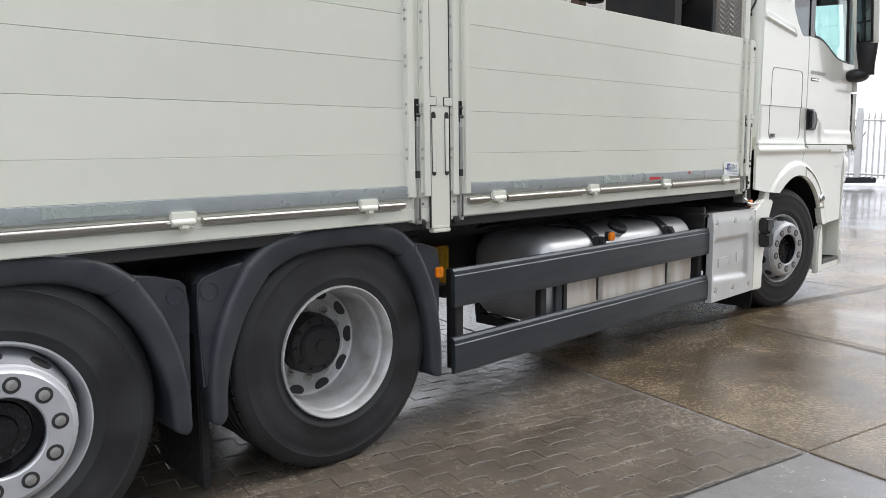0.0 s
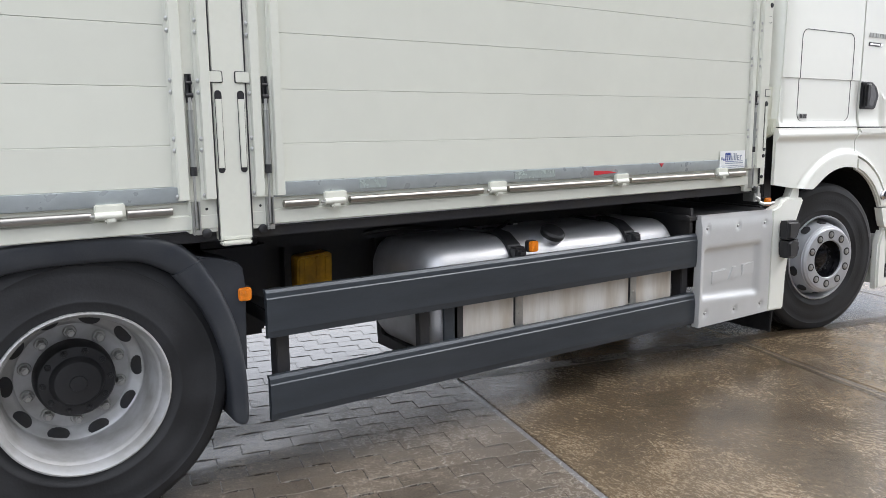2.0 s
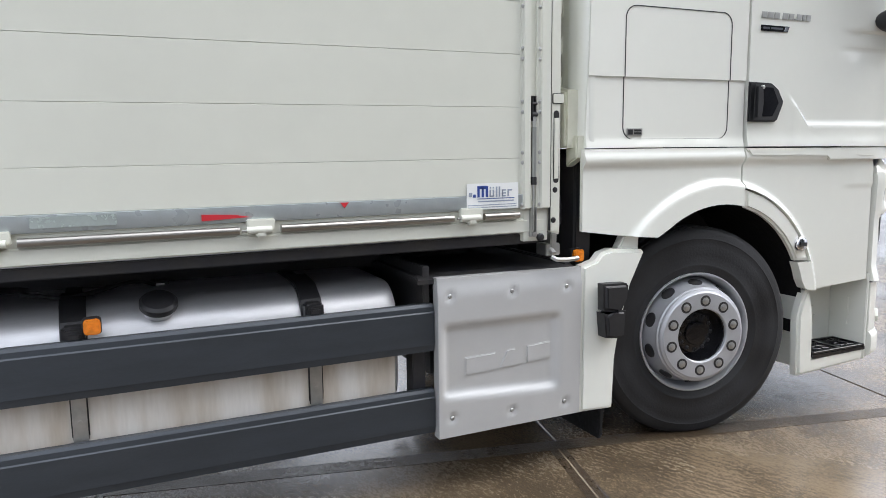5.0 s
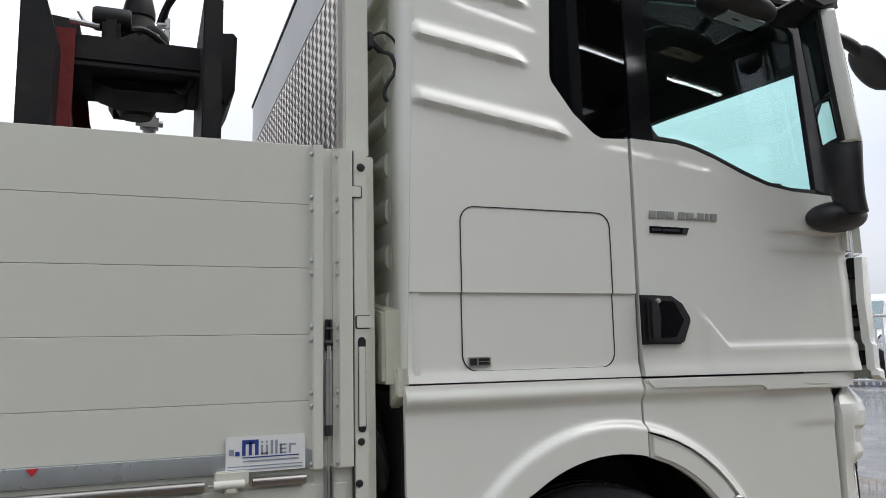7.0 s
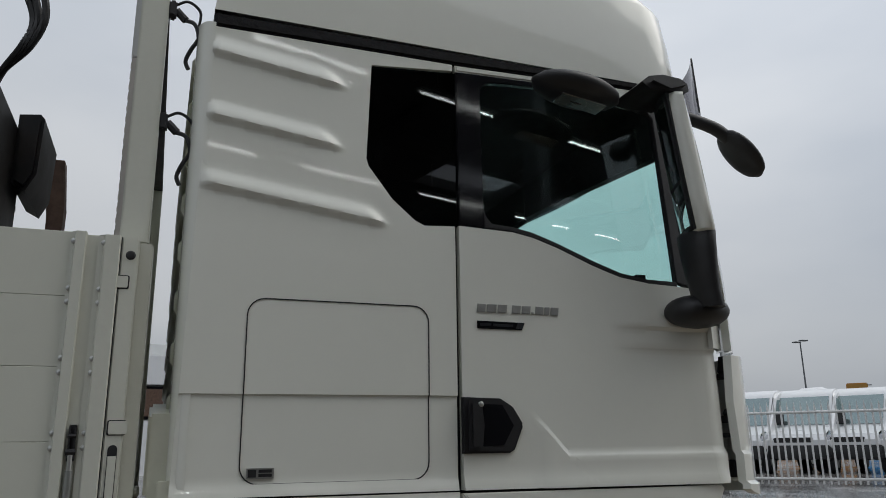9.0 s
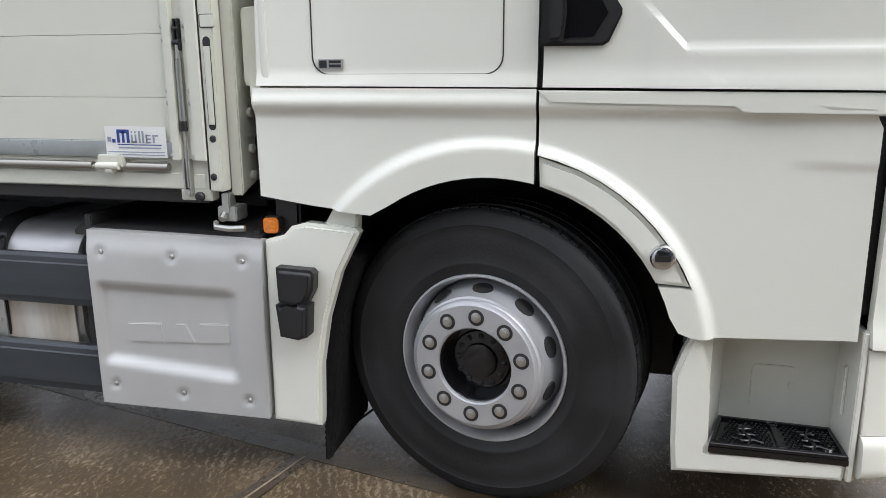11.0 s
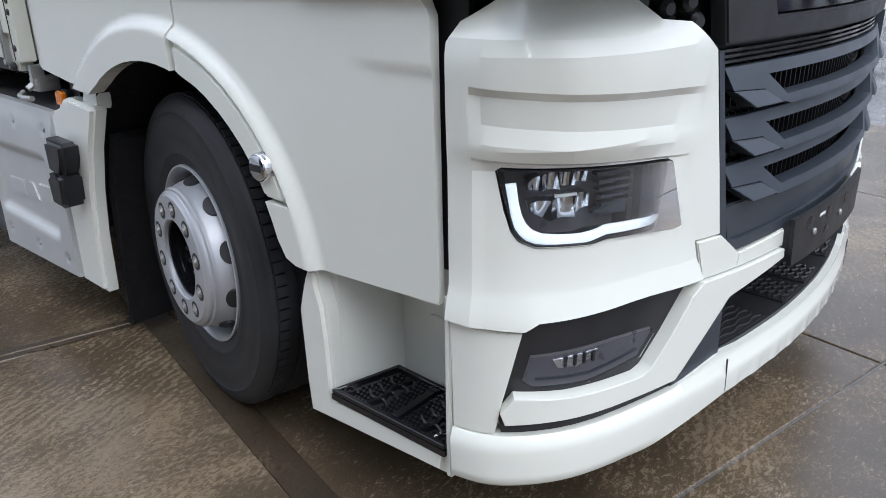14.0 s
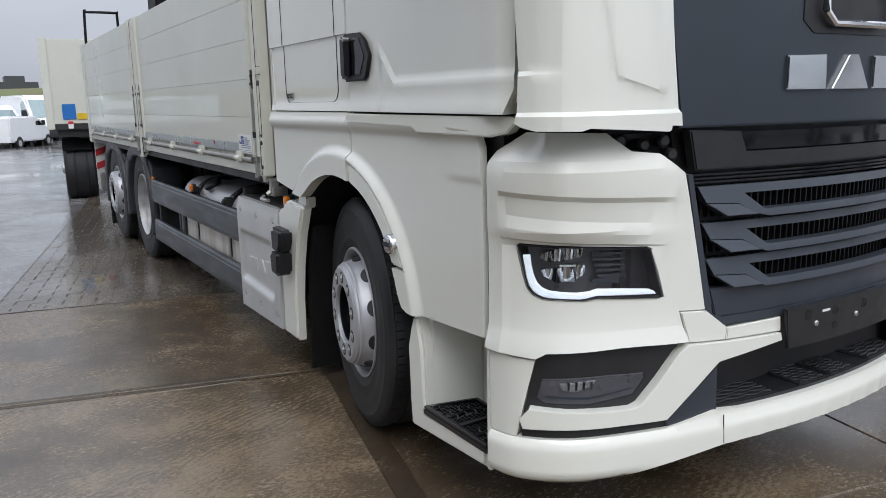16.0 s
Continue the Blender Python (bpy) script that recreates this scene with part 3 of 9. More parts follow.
def wheel_tyre(parent, width, y0, lugs=54):
    R = 0.509
    bm = bmesh.new()
    prof = [(0.274, y0 + 0.03), (0.280, y0 + 0.016), (0.290, y0 + 0.008), (0.306, y0 + 0.002), (0.322, y0 - 0.003), (0.327, y0 - 0.006), (0.333, y0 - 0.006), (0.338, y0 - 0.004), (0.38, y0 - 0.010), (0.425, y0 - 0.011),
            (0.452, y0 - 0.006), (0.456, y0 - 0.008), (0.461, y0 - 0.006), (0.478, y0 - 0.002), (0.492, y0 + 0.004), (R - 0.008, y0 + 0.011), (R - 0.002, y0 + 0.020)]
    rows = 4
    step = (width - 0.06) / rows
    for k in range(rows):
        a = y0 + 0.03 + k * step
        r0 = R - (0.006 if k == 0 else 0.0)
        prof += [(r0, a + 0.004), (r0, a + step - 0.010), (R - 0.014, a + step - 0.007), (R - 0.014, a + step - 0.001)]
    prof += [(R, y0 + width - 0.03), (0.47, y0 + width - 0.008), (0.40, y0 + width + 0.01), (0.30, y0 + width - 0.01)]
    lathe(bm, prof, None, 96, closed=True)
    tyre = part("tyre", bm, M_TYRE, parent, smooth=40)
    # shoulder blocks, flush with the crown
    bm = bmesh.new()
    lugs = 92
    for k in range(lugs):
        m = Matrix.Rotation(2 * math.pi * k / lugs, 4, "Y")
        f = prism(bm, [(-0.0145, R - 0.012), (0.0145, R - 0.012), (0.0145, R + 0.0022), (-0.0145, R + 0.0022)], "y", y0 + 0.026, y0 + 0.058)
        for v in {v for q in f for v in q.verts}:
            v.co = m @ v.co
    part("tread_block", bm, M_TYRE, parent)["kind"] = "stuff"
    return tyre


def vent_holes(parent, rad, y, tilt, n=10, w=0.027, hgt=0.042, turn=0.5):
    """Dark openings in the wheel disc, each a short flared cup."""
    bm = bmesh.new()
    r0, r1 = [], []
    for i in range(18):
        t = 2 * math.pi * i / 18
        p = Vector((w * math.cos(t), 0, hgt * math.sin(t)))
        r0.append(bm.verts.new(p + Vector((0, 0.004, 0))))
        r1.append(bm.verts.new(p * 0.96 + Vector((0, -0.003, 0))))
    for i in range(18):
        bm.faces.new((r0[i], r0[(i + 1) % 18], r1[(i + 1) % 18], r1[i]))
    bm.faces.new(r1)
    repeat("vent_hole", bm, M_CHASSIS, parent, [Matrix.Rotation(-2 * math.pi * (k + turn) / n, 4, "Y") @ pose(rad, y, 0, 0, 0, tilt) for k in range(n)])


def outset_wheel(x, label, turn=0.0, steer=0.0, y=0.0):
    """Steering and trailing axle: the bolt face stands forward, on a drum with a slotted disc behind it."""
    w = tagged(new("wheel"), label)
    w.parent = truck
    wheel_tyre(w, 0.33, 0.055)
    bm = bmesh.new()
    lathe(bm, [(0.264, 0.24), (0.264, 0.16), (0.268, 0.13), (0.270, 0.10), (0.273, 0.080), (0.279, 0.062), (0.285, 0.054), (0.291, 0.055), (0.293, 0.066), (0.290, 0.085), (0.284, 0.22)], None, 72, closed=True)
    part("rim", bm, M_RIM, w)
    F0 = -0.010
    bm = bmesh.new()
    lathe(bm, [(0.264, 0.150), (0.263, 0.140), (0.262, 0.128), (0.2315, 0.032), (0.229, F0 + 0.034), (0.2295, F0 + 0.029), (0.2290, F0 + 0.025), (0.222, F0 + 0.021), (0.2215, F0 + 0.014), (0.218, F0 + 0.009), (0.211, F0 + 0.006), (0.205, F0),
               (0.132, F0), (0.1275, F0 + 0.004), (0.1265, F0 + 0.014), (0.130, F0 + 0.020), (0.2, 0.14), (0.24, 0.17)], None, 80, closed=True)
    part("disc", bm, M_RIM, w, smooth=28)
    vent_holes(w, 0.2440, 0.0680, 72.5, w=0.0280, hgt=0.036)
    # each nut sits in a dark cup
    bm = bmesh.new()
    lathe(bm, [(0.0270, 0.003), (0.0270, -0.0010), (0.0250, -0.0013), (0.008, -0.0013)], None, 20)
    repeat("nut_cup", bm, M_CHASSIS, w, ring_of(0.1675, F0, 10, turn))
    bm = bmesh.new()
    lathe(bm, [(0.0172, 0.0), (0.0172, -0.0026), (0.0155, -0.0034)], None, 16)
    lathe(bm, [(0.0138, -0.003), (0.0138, -0.0052), (0.0115, -0.0062)], None, 6)
    lathe(bm, [(0.0085, -0.006), (0.0080, -0.0082)], None, 10)
    repeat("wheel_nut", bm, M_NUT, w, ring_of(0.1675, F0, 10, turn))
    bm = bmesh.new()
    lathe(bm, [(0.124, 0.08), (0.1288, F0 + 0.016), (0.124, F0 + 0.019), (0.120, 0.064), (0.104, 0.063), (0.098, 0.056), (0.060, 0.053), (0.056, 0.045), (0.045, 0.043)], None, 40)
    part("hub", bm, M_GLOSS, w)
    wheel_nuts(w, 0.056, 0.082, 12, 0, 0.008, 0.012, M_BLACK, "hub_bolt")
    w.matrix_world = pose(x, y, 0.49, 0, 0, steer)
    return w


def inset_wheel(x, label):
    """Drive axle: a deep barrel with the disc far inside."""
    w = tagged(new("wheel"), label)
    w.parent = truck
    wheel_tyre(w, 0.29, 0.070)
    bm = bmesh.new()
    lathe(bm, [(0.286, 0.062), (0.292, 0.064), (0.293, 0.077), (0.288, 0.10), (0.284, 0.37), (0.240, 0.38), (0.237, 0.365), (0.249, 0.335), (0.252, 0.285), (0.254, 0.200), (0.258, 0.186), (0.261, 0.135), (0.264, 0.128), (0.271, 0.118), (0.273, 0.090), (0.281, 0.070)], None, 72, closed=True)
    part("rim", bm, M_RIM2, w, smooth=28)
    bm = bmesh.new()
    lathe(bm, [(0.252, 0.300), (0.247, 0.316), (0.236, 0.324), (0.214, 0.326), (0.206, 0.329), (0.198, 0.336), (0.134, 0.336), (0.132, 0.355), (0.20, 0.365), (0.252, 0.36)], None, 72, closed=True)
    part("disc", bm, M_RIM2, w)
    vent_holes(w, 0.2250, 0.3235, 0, w=0.0245, hgt=0.040, turn=0.0)
    wheel_nuts(w, 0.336, 0.1675, 10, 0.5, 0.0170, 0.040, M_ZINC)
    bm = bmesh.new()
    lathe(bm, [(0.140, 0.35), (0.140, 0.312), (0.136, 0.262), (0.128, 0.250), (0.094, 0.244), (0.086, 0.226), (0.078, 0.218), (0.03, 0.213), (0.028, 0.206)], None, 40)
    part("hub", bm, M_BLACK, w)
    wheel_nuts(w, 0.249, 0.112, 10, 0, 0.009, 0.016, M_BLACK, "hub_bolt")
    w.matrix_world = pose(x, 0.0, 0.49)
    return w


TX, DX = -5.930, -4.600
STEER = -11.0   # the front wheels are turned out
front_wheel = outset_wheel(0.010, "steering wheel with silver ten-bolt rim and worn tyre, turned out", 0.42, STEER, 0.030)
tag_wheel = outset_wheel(TX, "trailing wheel with silver ten-bolt rim", 0.15)
drive_wheel = inset_wheel(DX, "drive wheel with deep silver dished rim")
for w, x in ((front_wheel, 0.0), (tag_wheel, TX), (drive_wheel, DX)):
    c = copy_thing(w, pose(x, CABW + 0.02, 0.49, 0, 0, 180 + (STEER if x == 0.0 else 0.0)))
    c.parent = truck
for x in (0.0, TX, DX):
    bm = bmesh.new()
    rod(bm, (x, 0.35, 0.49), (x, 2.1, 0.49), 0.075, 16)
    part("axle", bm, M_CHASSIS, truck)
bm = bmesh.new()
lathe(bm, [(0.10, -0.2), (0.22, -0.1), (0.24, 0.05), (0.20, 0.16), (0.08, 0.24)], pose(DX, 1.22, 0.49), 24)
part("differential", bm, M_CHASSIS, truck)
bm = bmesh.new()
lathe(bm, [(0.50, 0.38), (0.50, 0.64), (0.30, 0.64), (0.30, 0.38)], None, 48, closed=True)
for x in (DX,):
    ob = part("inner_tyre", bm, M_TYRE, truck, m=pose(x, 0.0, 0.49))

# chassis
pieces("chassis_rail", [(-7.223, 1.2, y, y + 0.08, 0.60, 0.98) for y in (0.78, 1.60)], M_CHASSIS, truck, "dark painted chassis rail")
pieces("chassis_member", [(x, x + 0.12, 0.86, 1.60, 0.74, 0.94) for x in (-6.915, -6.546, -5.312, -3.459, -2.225, -0.9, 0.6)], M_CHASSIS, truck)
pieces("cross_bearer", [(-7.120 + k * 0.43, -7.059 + k * 0.43, 0.44, 1.98, 0.93, 0.99) for k in range(15)], M_CHASSIS, truck)
block("suspension_box", -4.097, -3.789, 0.42, 0.80, 0.50, 0.93, M_CHASSIS, truck, bevel=0.03)
pieces("sub_frame", [(-7.223, -0.95, 0.55, 0.62, 0.86, 0.985)], M_CHASSIS, truck)
bm = bmesh.new()
box(bm, -7.306, -0.90, 0.03, 2.42, 0.992, 1.035, 0.004)
part("load_floor", bm, M_CHASSIS, truck)
bm = bmesh.new()
rod(bm, (-3.151, 0.95, 0.62), (-2.225, 0.95, 0.62), 0.13, 20)
part("air_vessel", bm, M_CHASSIS, truck)
bm = bmesh.new()
rod(bm, (-2.019, 1.3, 0.55), (0.4, 1.3, 0.60), 0.06, 14)
part("drive_shaft", bm, M_CHASSIS, truck)
block("gearbox", -0.6, 0.9, 0.75, 1.7, 0.42, 1.1, M_CHASSIS, truck, bevel=0.05)
for x, z in ((-3.357, 0.86), (-2.791, 0.90), (-1.607, 0.90)):
    bm = bmesh.new()
    sweep(bm, spline([(x, 0.62, z), (x + 0.25, 0.50, z + 0.05), (x + 0.55, 0.56, z + 0.02), (x + 0.9, 0.60, z + 0.04)], 6), 0.011, 6)
    part("air_line", bm, M_HOSE, truck)
for x in (-2.379, -1.556, -3.614):
    bm = bmesh.new()
    box(bm, x, x + 0.16, 0.28, 0.55, 0.955, 0.985, 0.004)
    rod(bm, (x + 0.03, 0.27, 0.97), (x + 0.03, 0.24, 0.97), 0.012, 8)
    rod(bm, (x + 0.12, 0.27, 0.97), (x + 0.12, 0.24, 0.97), 0.012, 8)
    part("bearer_bracket", bm, M_CHASSIS, truck)

# mudguards over the rear wheels
GUARD_OUT = [(0.628, 0.350), (0.626, 0.490), (0.600, 0.640), (0.545, 0.790), (0.462, 0.930), (0.365, 1.002), (0.240, 1.036), (0.100, 1.048)]
GUARD_IN = [(0.556, 0.360), (0.548, 0.480), (0.517, 0.600), (0.452, 0.745), (0.350, 0.880), (0.235, 0.932), (0.160, 0.946), (0.080, 0.952)]


def guard_band(o, i, y0, y1, name, parent):
    """A moulded band between an outer and an inner line, rolled over at its front edge."""
    bm = bmesh.new()
    rows = []
    for a, b in zip(o, i):
        def at(f, y):
            p = a.lerp(b, f)
            return bm.verts.new((p.x, y, p.y))
        rows.append([at(0.0, y1), at(0.0, y0 + 0.035), at(0.03, y0 + 0.014), at(0.14, y0 + 0.002), at(0.30, y0), at(0.80, y0 + 0.006), at(0.94, y0 + 0.014), at(1.0, y0 + 0.034), at(0.94, y1)])
    for p, q in zip(rows, rows[1:]):
        for k in range(len(p)):
            bm.faces.new((p[k], p[(k + 1) % len(p)], q[(k + 1) % len(p)], q[k]))
    bm.faces.new(rows[0])
    bm.faces.new(list(reversed(rows[-1])))
    return part(name, bm, M_GUARD, parent, smooth=50)


def mudguard(xc, right=1.0, plates=(-1, 1)):
    g = new("mudguard")
    g.parent = truck
    g["label"] = "dark grey plastic mudguard with dried splashes"
    cut = 4   # the joint between leg and top arch
    top_o = [(-x, z) for x, z in GUARD_OUT[cut:]] + [(x * (1 + (right - 1) * smooth01(0.1, 0.46, x)), z) for x, z in reversed(GUARD_OUT[cut:])]
    top_i = [(-x, z) for x, z in GUARD_IN[cut:]] + [(x * (1 + (right - 1) * smooth01(0.1, 0.46, x)), z) for x, z in reversed(GUARD_IN[cut:])]
    guard_band(spline([(x, z, 0) for x, z in top_o], 5), spline([(x, z, 0) for x, z in top_i], 5), 0.020, 0.62, "top_arch", g)
    for s in (-1, 1):
        k = right if s > 0 else 1.0
        drop = -0.06 if k < 1 else 0.0
        lo = [(s * k * x, z + drop * (1 - smooth01(0.35, 0.6, z)), 0) for x, z in GUARD_OUT[:cut + 1]]
        li = [(s * k * x, z + drop * (1 - smooth01(0.35, 0.6, z)), 0) for x, z in GUARD_IN[:cut + 1]]
        o, i = spline(lo, 6), spline(li, 6)
        mid = (o[0] + i[0]) / 2
        o = [mid.lerp(o[0], f) - Vector((0, d, 0)) for f, d in ((0.25, 0.022), (0.62, 0.018), (0.88, 0.009))] + o
        i = [mid.lerp(i[0], f) - Vector((0, d, 0)) for f, d in ((0.25, 0.022), (0.62, 0.018), (0.88, 0.009))] + i
        guard_band(o, i, 0.014, 0.36, "leg", g)
        bm = bmesh.new()
        prism(bm, [(s * k * x, z) for x, z in ((0.440, 0.942), (0.520, 0.800), (0.585, 0.640), (0.612, 0.480), (0.640, 0.480), (0.648, 0.800), (0.642, 0.876), (0.622, 0.898), (0.540, 0.922))], "y", 0.050, 0.30, 0.008)
        if s in plates:
            lathe(bm, [(0.035, 0.056), (0.035, 0.0470), (0.032, 0.0465), (0.031, 0.0490)], pose(s * k * 0.600, 0, 0.846), 28)
        part("corner_plate", bm, M_GUARD, g)
    g.matrix_world = pose(xc, 0, 0)
    return g


mudguard(DX, right=0.90, plates=(-1,))
mudguard(TX)
bm = bmesh.new()
box(bm, -5.245, -5.205, 0.10, 0.50, 0.06, 0.90, 0.006)
part("mud_flap", bm, M_FLAP, truck)
bm = bmesh.new()
box(bm, -6.60, -6.58, 0.05, 0.62, 0.06, 0.55, 0.004)
for k in range(18):
    box(bm, -6.585, -6.57, 0.06 + k * 0.031, 0.075 + k * 0.031, 0.08, 0.5)
part("mud_flap", bm, M_FLAP, truck)


def marker_lamp(x, y, z, s=0.026):
    lamp = new("marker_lamp")
    lamp.parent = truck
    lamp["label"] = "amber side marker lamp"
    bm = bmesh.new()
    prism(bm, rounded(x - s, x + s, z - s, z + s, 0.012, 3), "y", y - 0.014, y + 0.006, 0.005)
    for dx, dz in ((-0.006, -0.006), (0.006, -0.006), (-0.006, 0.006), (0.006, 0.006)):
        box(bm, x + dx - 0.005, x + dx + 0.005, y - 0.0155, y - 0.013, z + dz - 0.005, z + dz + 0.005, 0.001)
    part("lens", bm, M_ORANGE, lamp)
    bm = bmesh.new()
    prism(bm, rounded(x - s - 0.003, x + s + 0.003, z - s - 0.003, z + s + 0.003, 0.012, 3), "y", y + 0.006, y + 0.03, 0.003)
    part("lamp_base", bm, M_BLACK, lamp)


marker_lamp(-4.022, 0.055, 0.776)
marker_lamp(-2.598, 0.035, 0.826)
marker_lamp(-0.690, 0.050, 0.922)

# side guard
guard = new("side_guard"); guard.parent = truck; guard["label"] = "dark grey aluminium side guard rails"
def guard_rail(z0, z1):
    bm = bmesh.new()
    prof = [(0.035, z0), (0.022, z0 + 0.004), (0.020, z0 + 0.025), (0.018, z0 + 0.03), (0.018, z1 - 0.035), (0.022, z1 - 0.030), (0.024, z1 - 0.012), (0.032, z1), (0.055, z1), (0.055, z1 - 0.01), (0.045, z1 - 0.014), (0.045, z0 + 0.01), (0.055, z0)]
    prism(bm, prof, "x", -3.948, -1.385)
    part("rail", bm, M_RAIL, guard, "dark grey rail with drip marks", smooth=20)
guard_rail(0.590, 0.783)
guard_rail(0.255, 0.437)
for x in (-3.902, -3.048, -1.463):
    bm = bmesh.new()
    box(bm, x, x + 0.055, 0.06, 0.13, 0.26, 0.77, 0.004)
    box(bm, x - 0.01, x + 0.065, 0.131, 0.80, 0.62, 0.68, 0.006)
    part("bracket", bm, M_CHASSIS, guard)

far_guard = new("side_guard"); far_guard.parent = truck; far_guard["label"] = "dark grey aluminium side guard rail"
for z0, z1 in ((0.590, 0.783),):
    block("rail", -3.948, -1.385, CABW - 0.05, CABW - 0.02, z0, z1, M_RAIL, far_guard)
for x in (-3.902, -1.463):
    block("bracket", x, x + 0.055, CABW - 0.13, CABW - 0.055, 0.58, 0.90, M_CHASSIS, far_guard)

# fuel tank
tank = new("fuel_tank"); tank.parent = truck; tank["label"] = "brushed aluminium fuel tank with black straps"
bm = bmesh.new()
sec = rounded(0.085, 0.70, 0.335, 0.868, 0.15, 9)
rings = []
for x, e in ((-3.165, 0.130), (-3.160, 0.090), (-3.144, 0.050), (-3.118, 0.022), (-3.085, 0.006), (-3.050, 0.0), (-1.560, 0.0), (-1.530, 0.004), (-1.512, 0.012), (-1.500, 0.06)):
    kx, kz = 1 - 2 * e / 0.615, 1 - 2 * e / 0.533
    rings.append([bm.verts.new((x, 0.3925 + (y - 0.3925) * kx, 0.6015 + (z - 0.6015) * kz)) for y, z in sec])
for p, q in zip(rings, rings[1:]):
    for i in range(len(sec)):
        bm.faces.new((p[i], p[(i + 1) % len(sec)], q[(i + 1) % len(sec)], q[i]))
bm.faces.new(rings[0])
bm.faces.new(rings[-1])
bmesh.ops.recalc_face_normals(bm, faces=bm.faces[:])
part("vessel", bm, [M_TANK], tank)
bm = bmesh.new()
box(bm, -3.022, -1.530, 0.078, 0.0835, 0.42, 0.74, 0.002)
part("tank_face", bm, M_TANKF, tank, "weathered pale aluminium tank face")
for x in (-2.683, -1.880):
    bm = bmesh.new()
    prism(bm, rounded(0.071, 0.715, 0.325, 0.876, 0.155, 9), "x", x, x + 0.055, 0.003)
    part("strap", bm, M_BLACK, tank, "steel strap with worn black coating")
    bm = bmesh.new()
    prism(bm, [(0.085, 0.77), (0.064, 0.72), (0.056, 0.60), (0.076, 0.60), (0.085, 0.70), (0.125, 0.818), (0.20, 0.868), (0.32, 0.884), (0.32, 0.894), (0.19, 0.880), (0.11, 0.832)], "x", x - 0.014, x + 0.069, 0.004)
    box(bm, x - 0.008, x + 0.063, 0.050, 0.11, 0.765, 0.825, 0.010)
    box(bm, x + 0.006, x + 0.049, 0.040, 0.07, 0.780, 0.808, 0.006)
    part("buckle", bm, M_BLACK, tank)
    bm = bmesh.new()
    rod(bm, (x + 0.027, 0.07, 0.50), (x + 0.027, 0.060, 0.50), 0.008, 8)
    box(bm, x + 0.004, x + 0.05, 0.064, 0.071, 0.40, 0.62, 0.002)
    part("strap_plate", bm, M_ZINC, tank)
bm = bmesh.new()
m = pose(-2.385, 0.150, 0.832, 118, 0, 0)
lathe(bm, [(0.052, 0.0), (0.056, 0.022), (0.050, 0.026)], m, 28)
part("filler_neck", bm, M_TANK, tank)
bm = bmesh.new()
lathe(bm, [(0.060, 0.020), (0.064, 0.026), (0.064, 0.044), (0.054, 0.054), (0.02, 0.056)], m, 28)
part("filler_cap", bm, M_BLACK, tank, "black filler cap")
bm = bmesh.new()
box(bm, -2.385, -2.318, 0.475, 0.530, 0.840, 0.885, 0.006)
rod(bm, (-2.35, 0.50, 0.86), (-2.35, 0.50, 0.835), 0.045, 16)
sweep(bm, spline([(-2.37, 0.48, 0.872), (-2.45, 0.40, 0.905), (-2.58, 0.30, 0.895), (-2.68, 0.28, 0.885), (-2.82, 0.34, 0.90)], 7), 0.008, 6)
part("level_sender", bm, M_BLACK, tank)
block("tank_label", -2.368, -2.336, 0.4720, 0.4745, 0.848, 0.876, M_WHITEPRINT, tank, bevel=0.0)
block("label_mark", -2.360, -2.345, 0.4705, 0.4722, 0.855, 0.868, M_BLACK, tank, bevel=0.0)
hanger = [(0.10, 0.27), (0.70, 0.27), (0.78, 0.95), (0.72, 0.95), (0.66, 0.33), (0.10, 0.31)]
for x in (-3.10, -1.731):
    shape("tank_bracket", hanger, "x", x, x + 0.06, M_CHASSIS, tank)
block("tank_foot", -3.226, -3.172, 0.070, 0.11, 0.28, 0.62, M_CHASSIS, tank, bevel=0.003)
block("end_shield", -3.100, -3.026, 0.060, 0.0765, 0.36, 0.66, M_RAIL, tank, bevel=0.003)

block("inner_liner", -6.567, -4.056, 0.66, 0.69, 0.24, 0.93, M_CHASSIS, truck, "dark liner inside the rear wheels")

# wheel chock in its holder
chock = thing("wheel_chock", "scuffed yellow plastic wheel chock hung under the load floor", "wheel chock")
bm = bmesh.new()
prism(bm, [(-3.560, 0.560), (-3.372, 0.560), (-3.368, 0.785), (-3.384, 0.796), (-3.535, 0.785), (-3.548, 0.770)], "y", 0.655, 0.760, 0.008)
part("body", bm, M_YELLOW, chock)
for x in (-3.522, -3.462, -3.412):
    bm = bmesh.new()
    prism(bm, [(0.644, 0.58), (0.655, 0.57), (0.655, 0.778), (0.648, 0.774)], "x", x, x + 0.026, 0.004)
    part("rib", bm, M_YELLOW, chock)
bm = bmesh.new()
box(bm, -3.59, -3.34, 0.635, 0.775, 0.515, 0.556, 0.004)
box(bm, -3.60, -3.565, 0.70, 0.765, 0.55, 1.0, 0.004)
part("chock_holder", bm, M_CHASSIS, truck)

# spring brackets between chassis and load floor
for x in (-3.40, -1.76, -1.10):
    bracket = new("floor_bracket"); bracket.parent = truck; bracket["label"] = "grey spring bracket under the load floor"
    shape("plate", [(x - 0.088, 1.005), (x + 0.088, 1.005), (x + 0.086, 0.965), (x + 0.050, 0.928), (x - 0.050, 0.928), (x - 0.086, 0.965)], "y", 0.452, 0.460, M_GUARD, bracket, bevel=0.002)
    for dx in (-0.042, 0.042):
        bm = bmesh.new()
        sweep(bm, [(x + dx + 0.013 * math.cos(a * 0.7), 0.436 + 0.013 * math.sin(a * 0.7), 0.936 + 0.0016 * a) for a in range(0, 37)], 0.003, 5)
        part("spring", bm, M_ZINC, bracket)

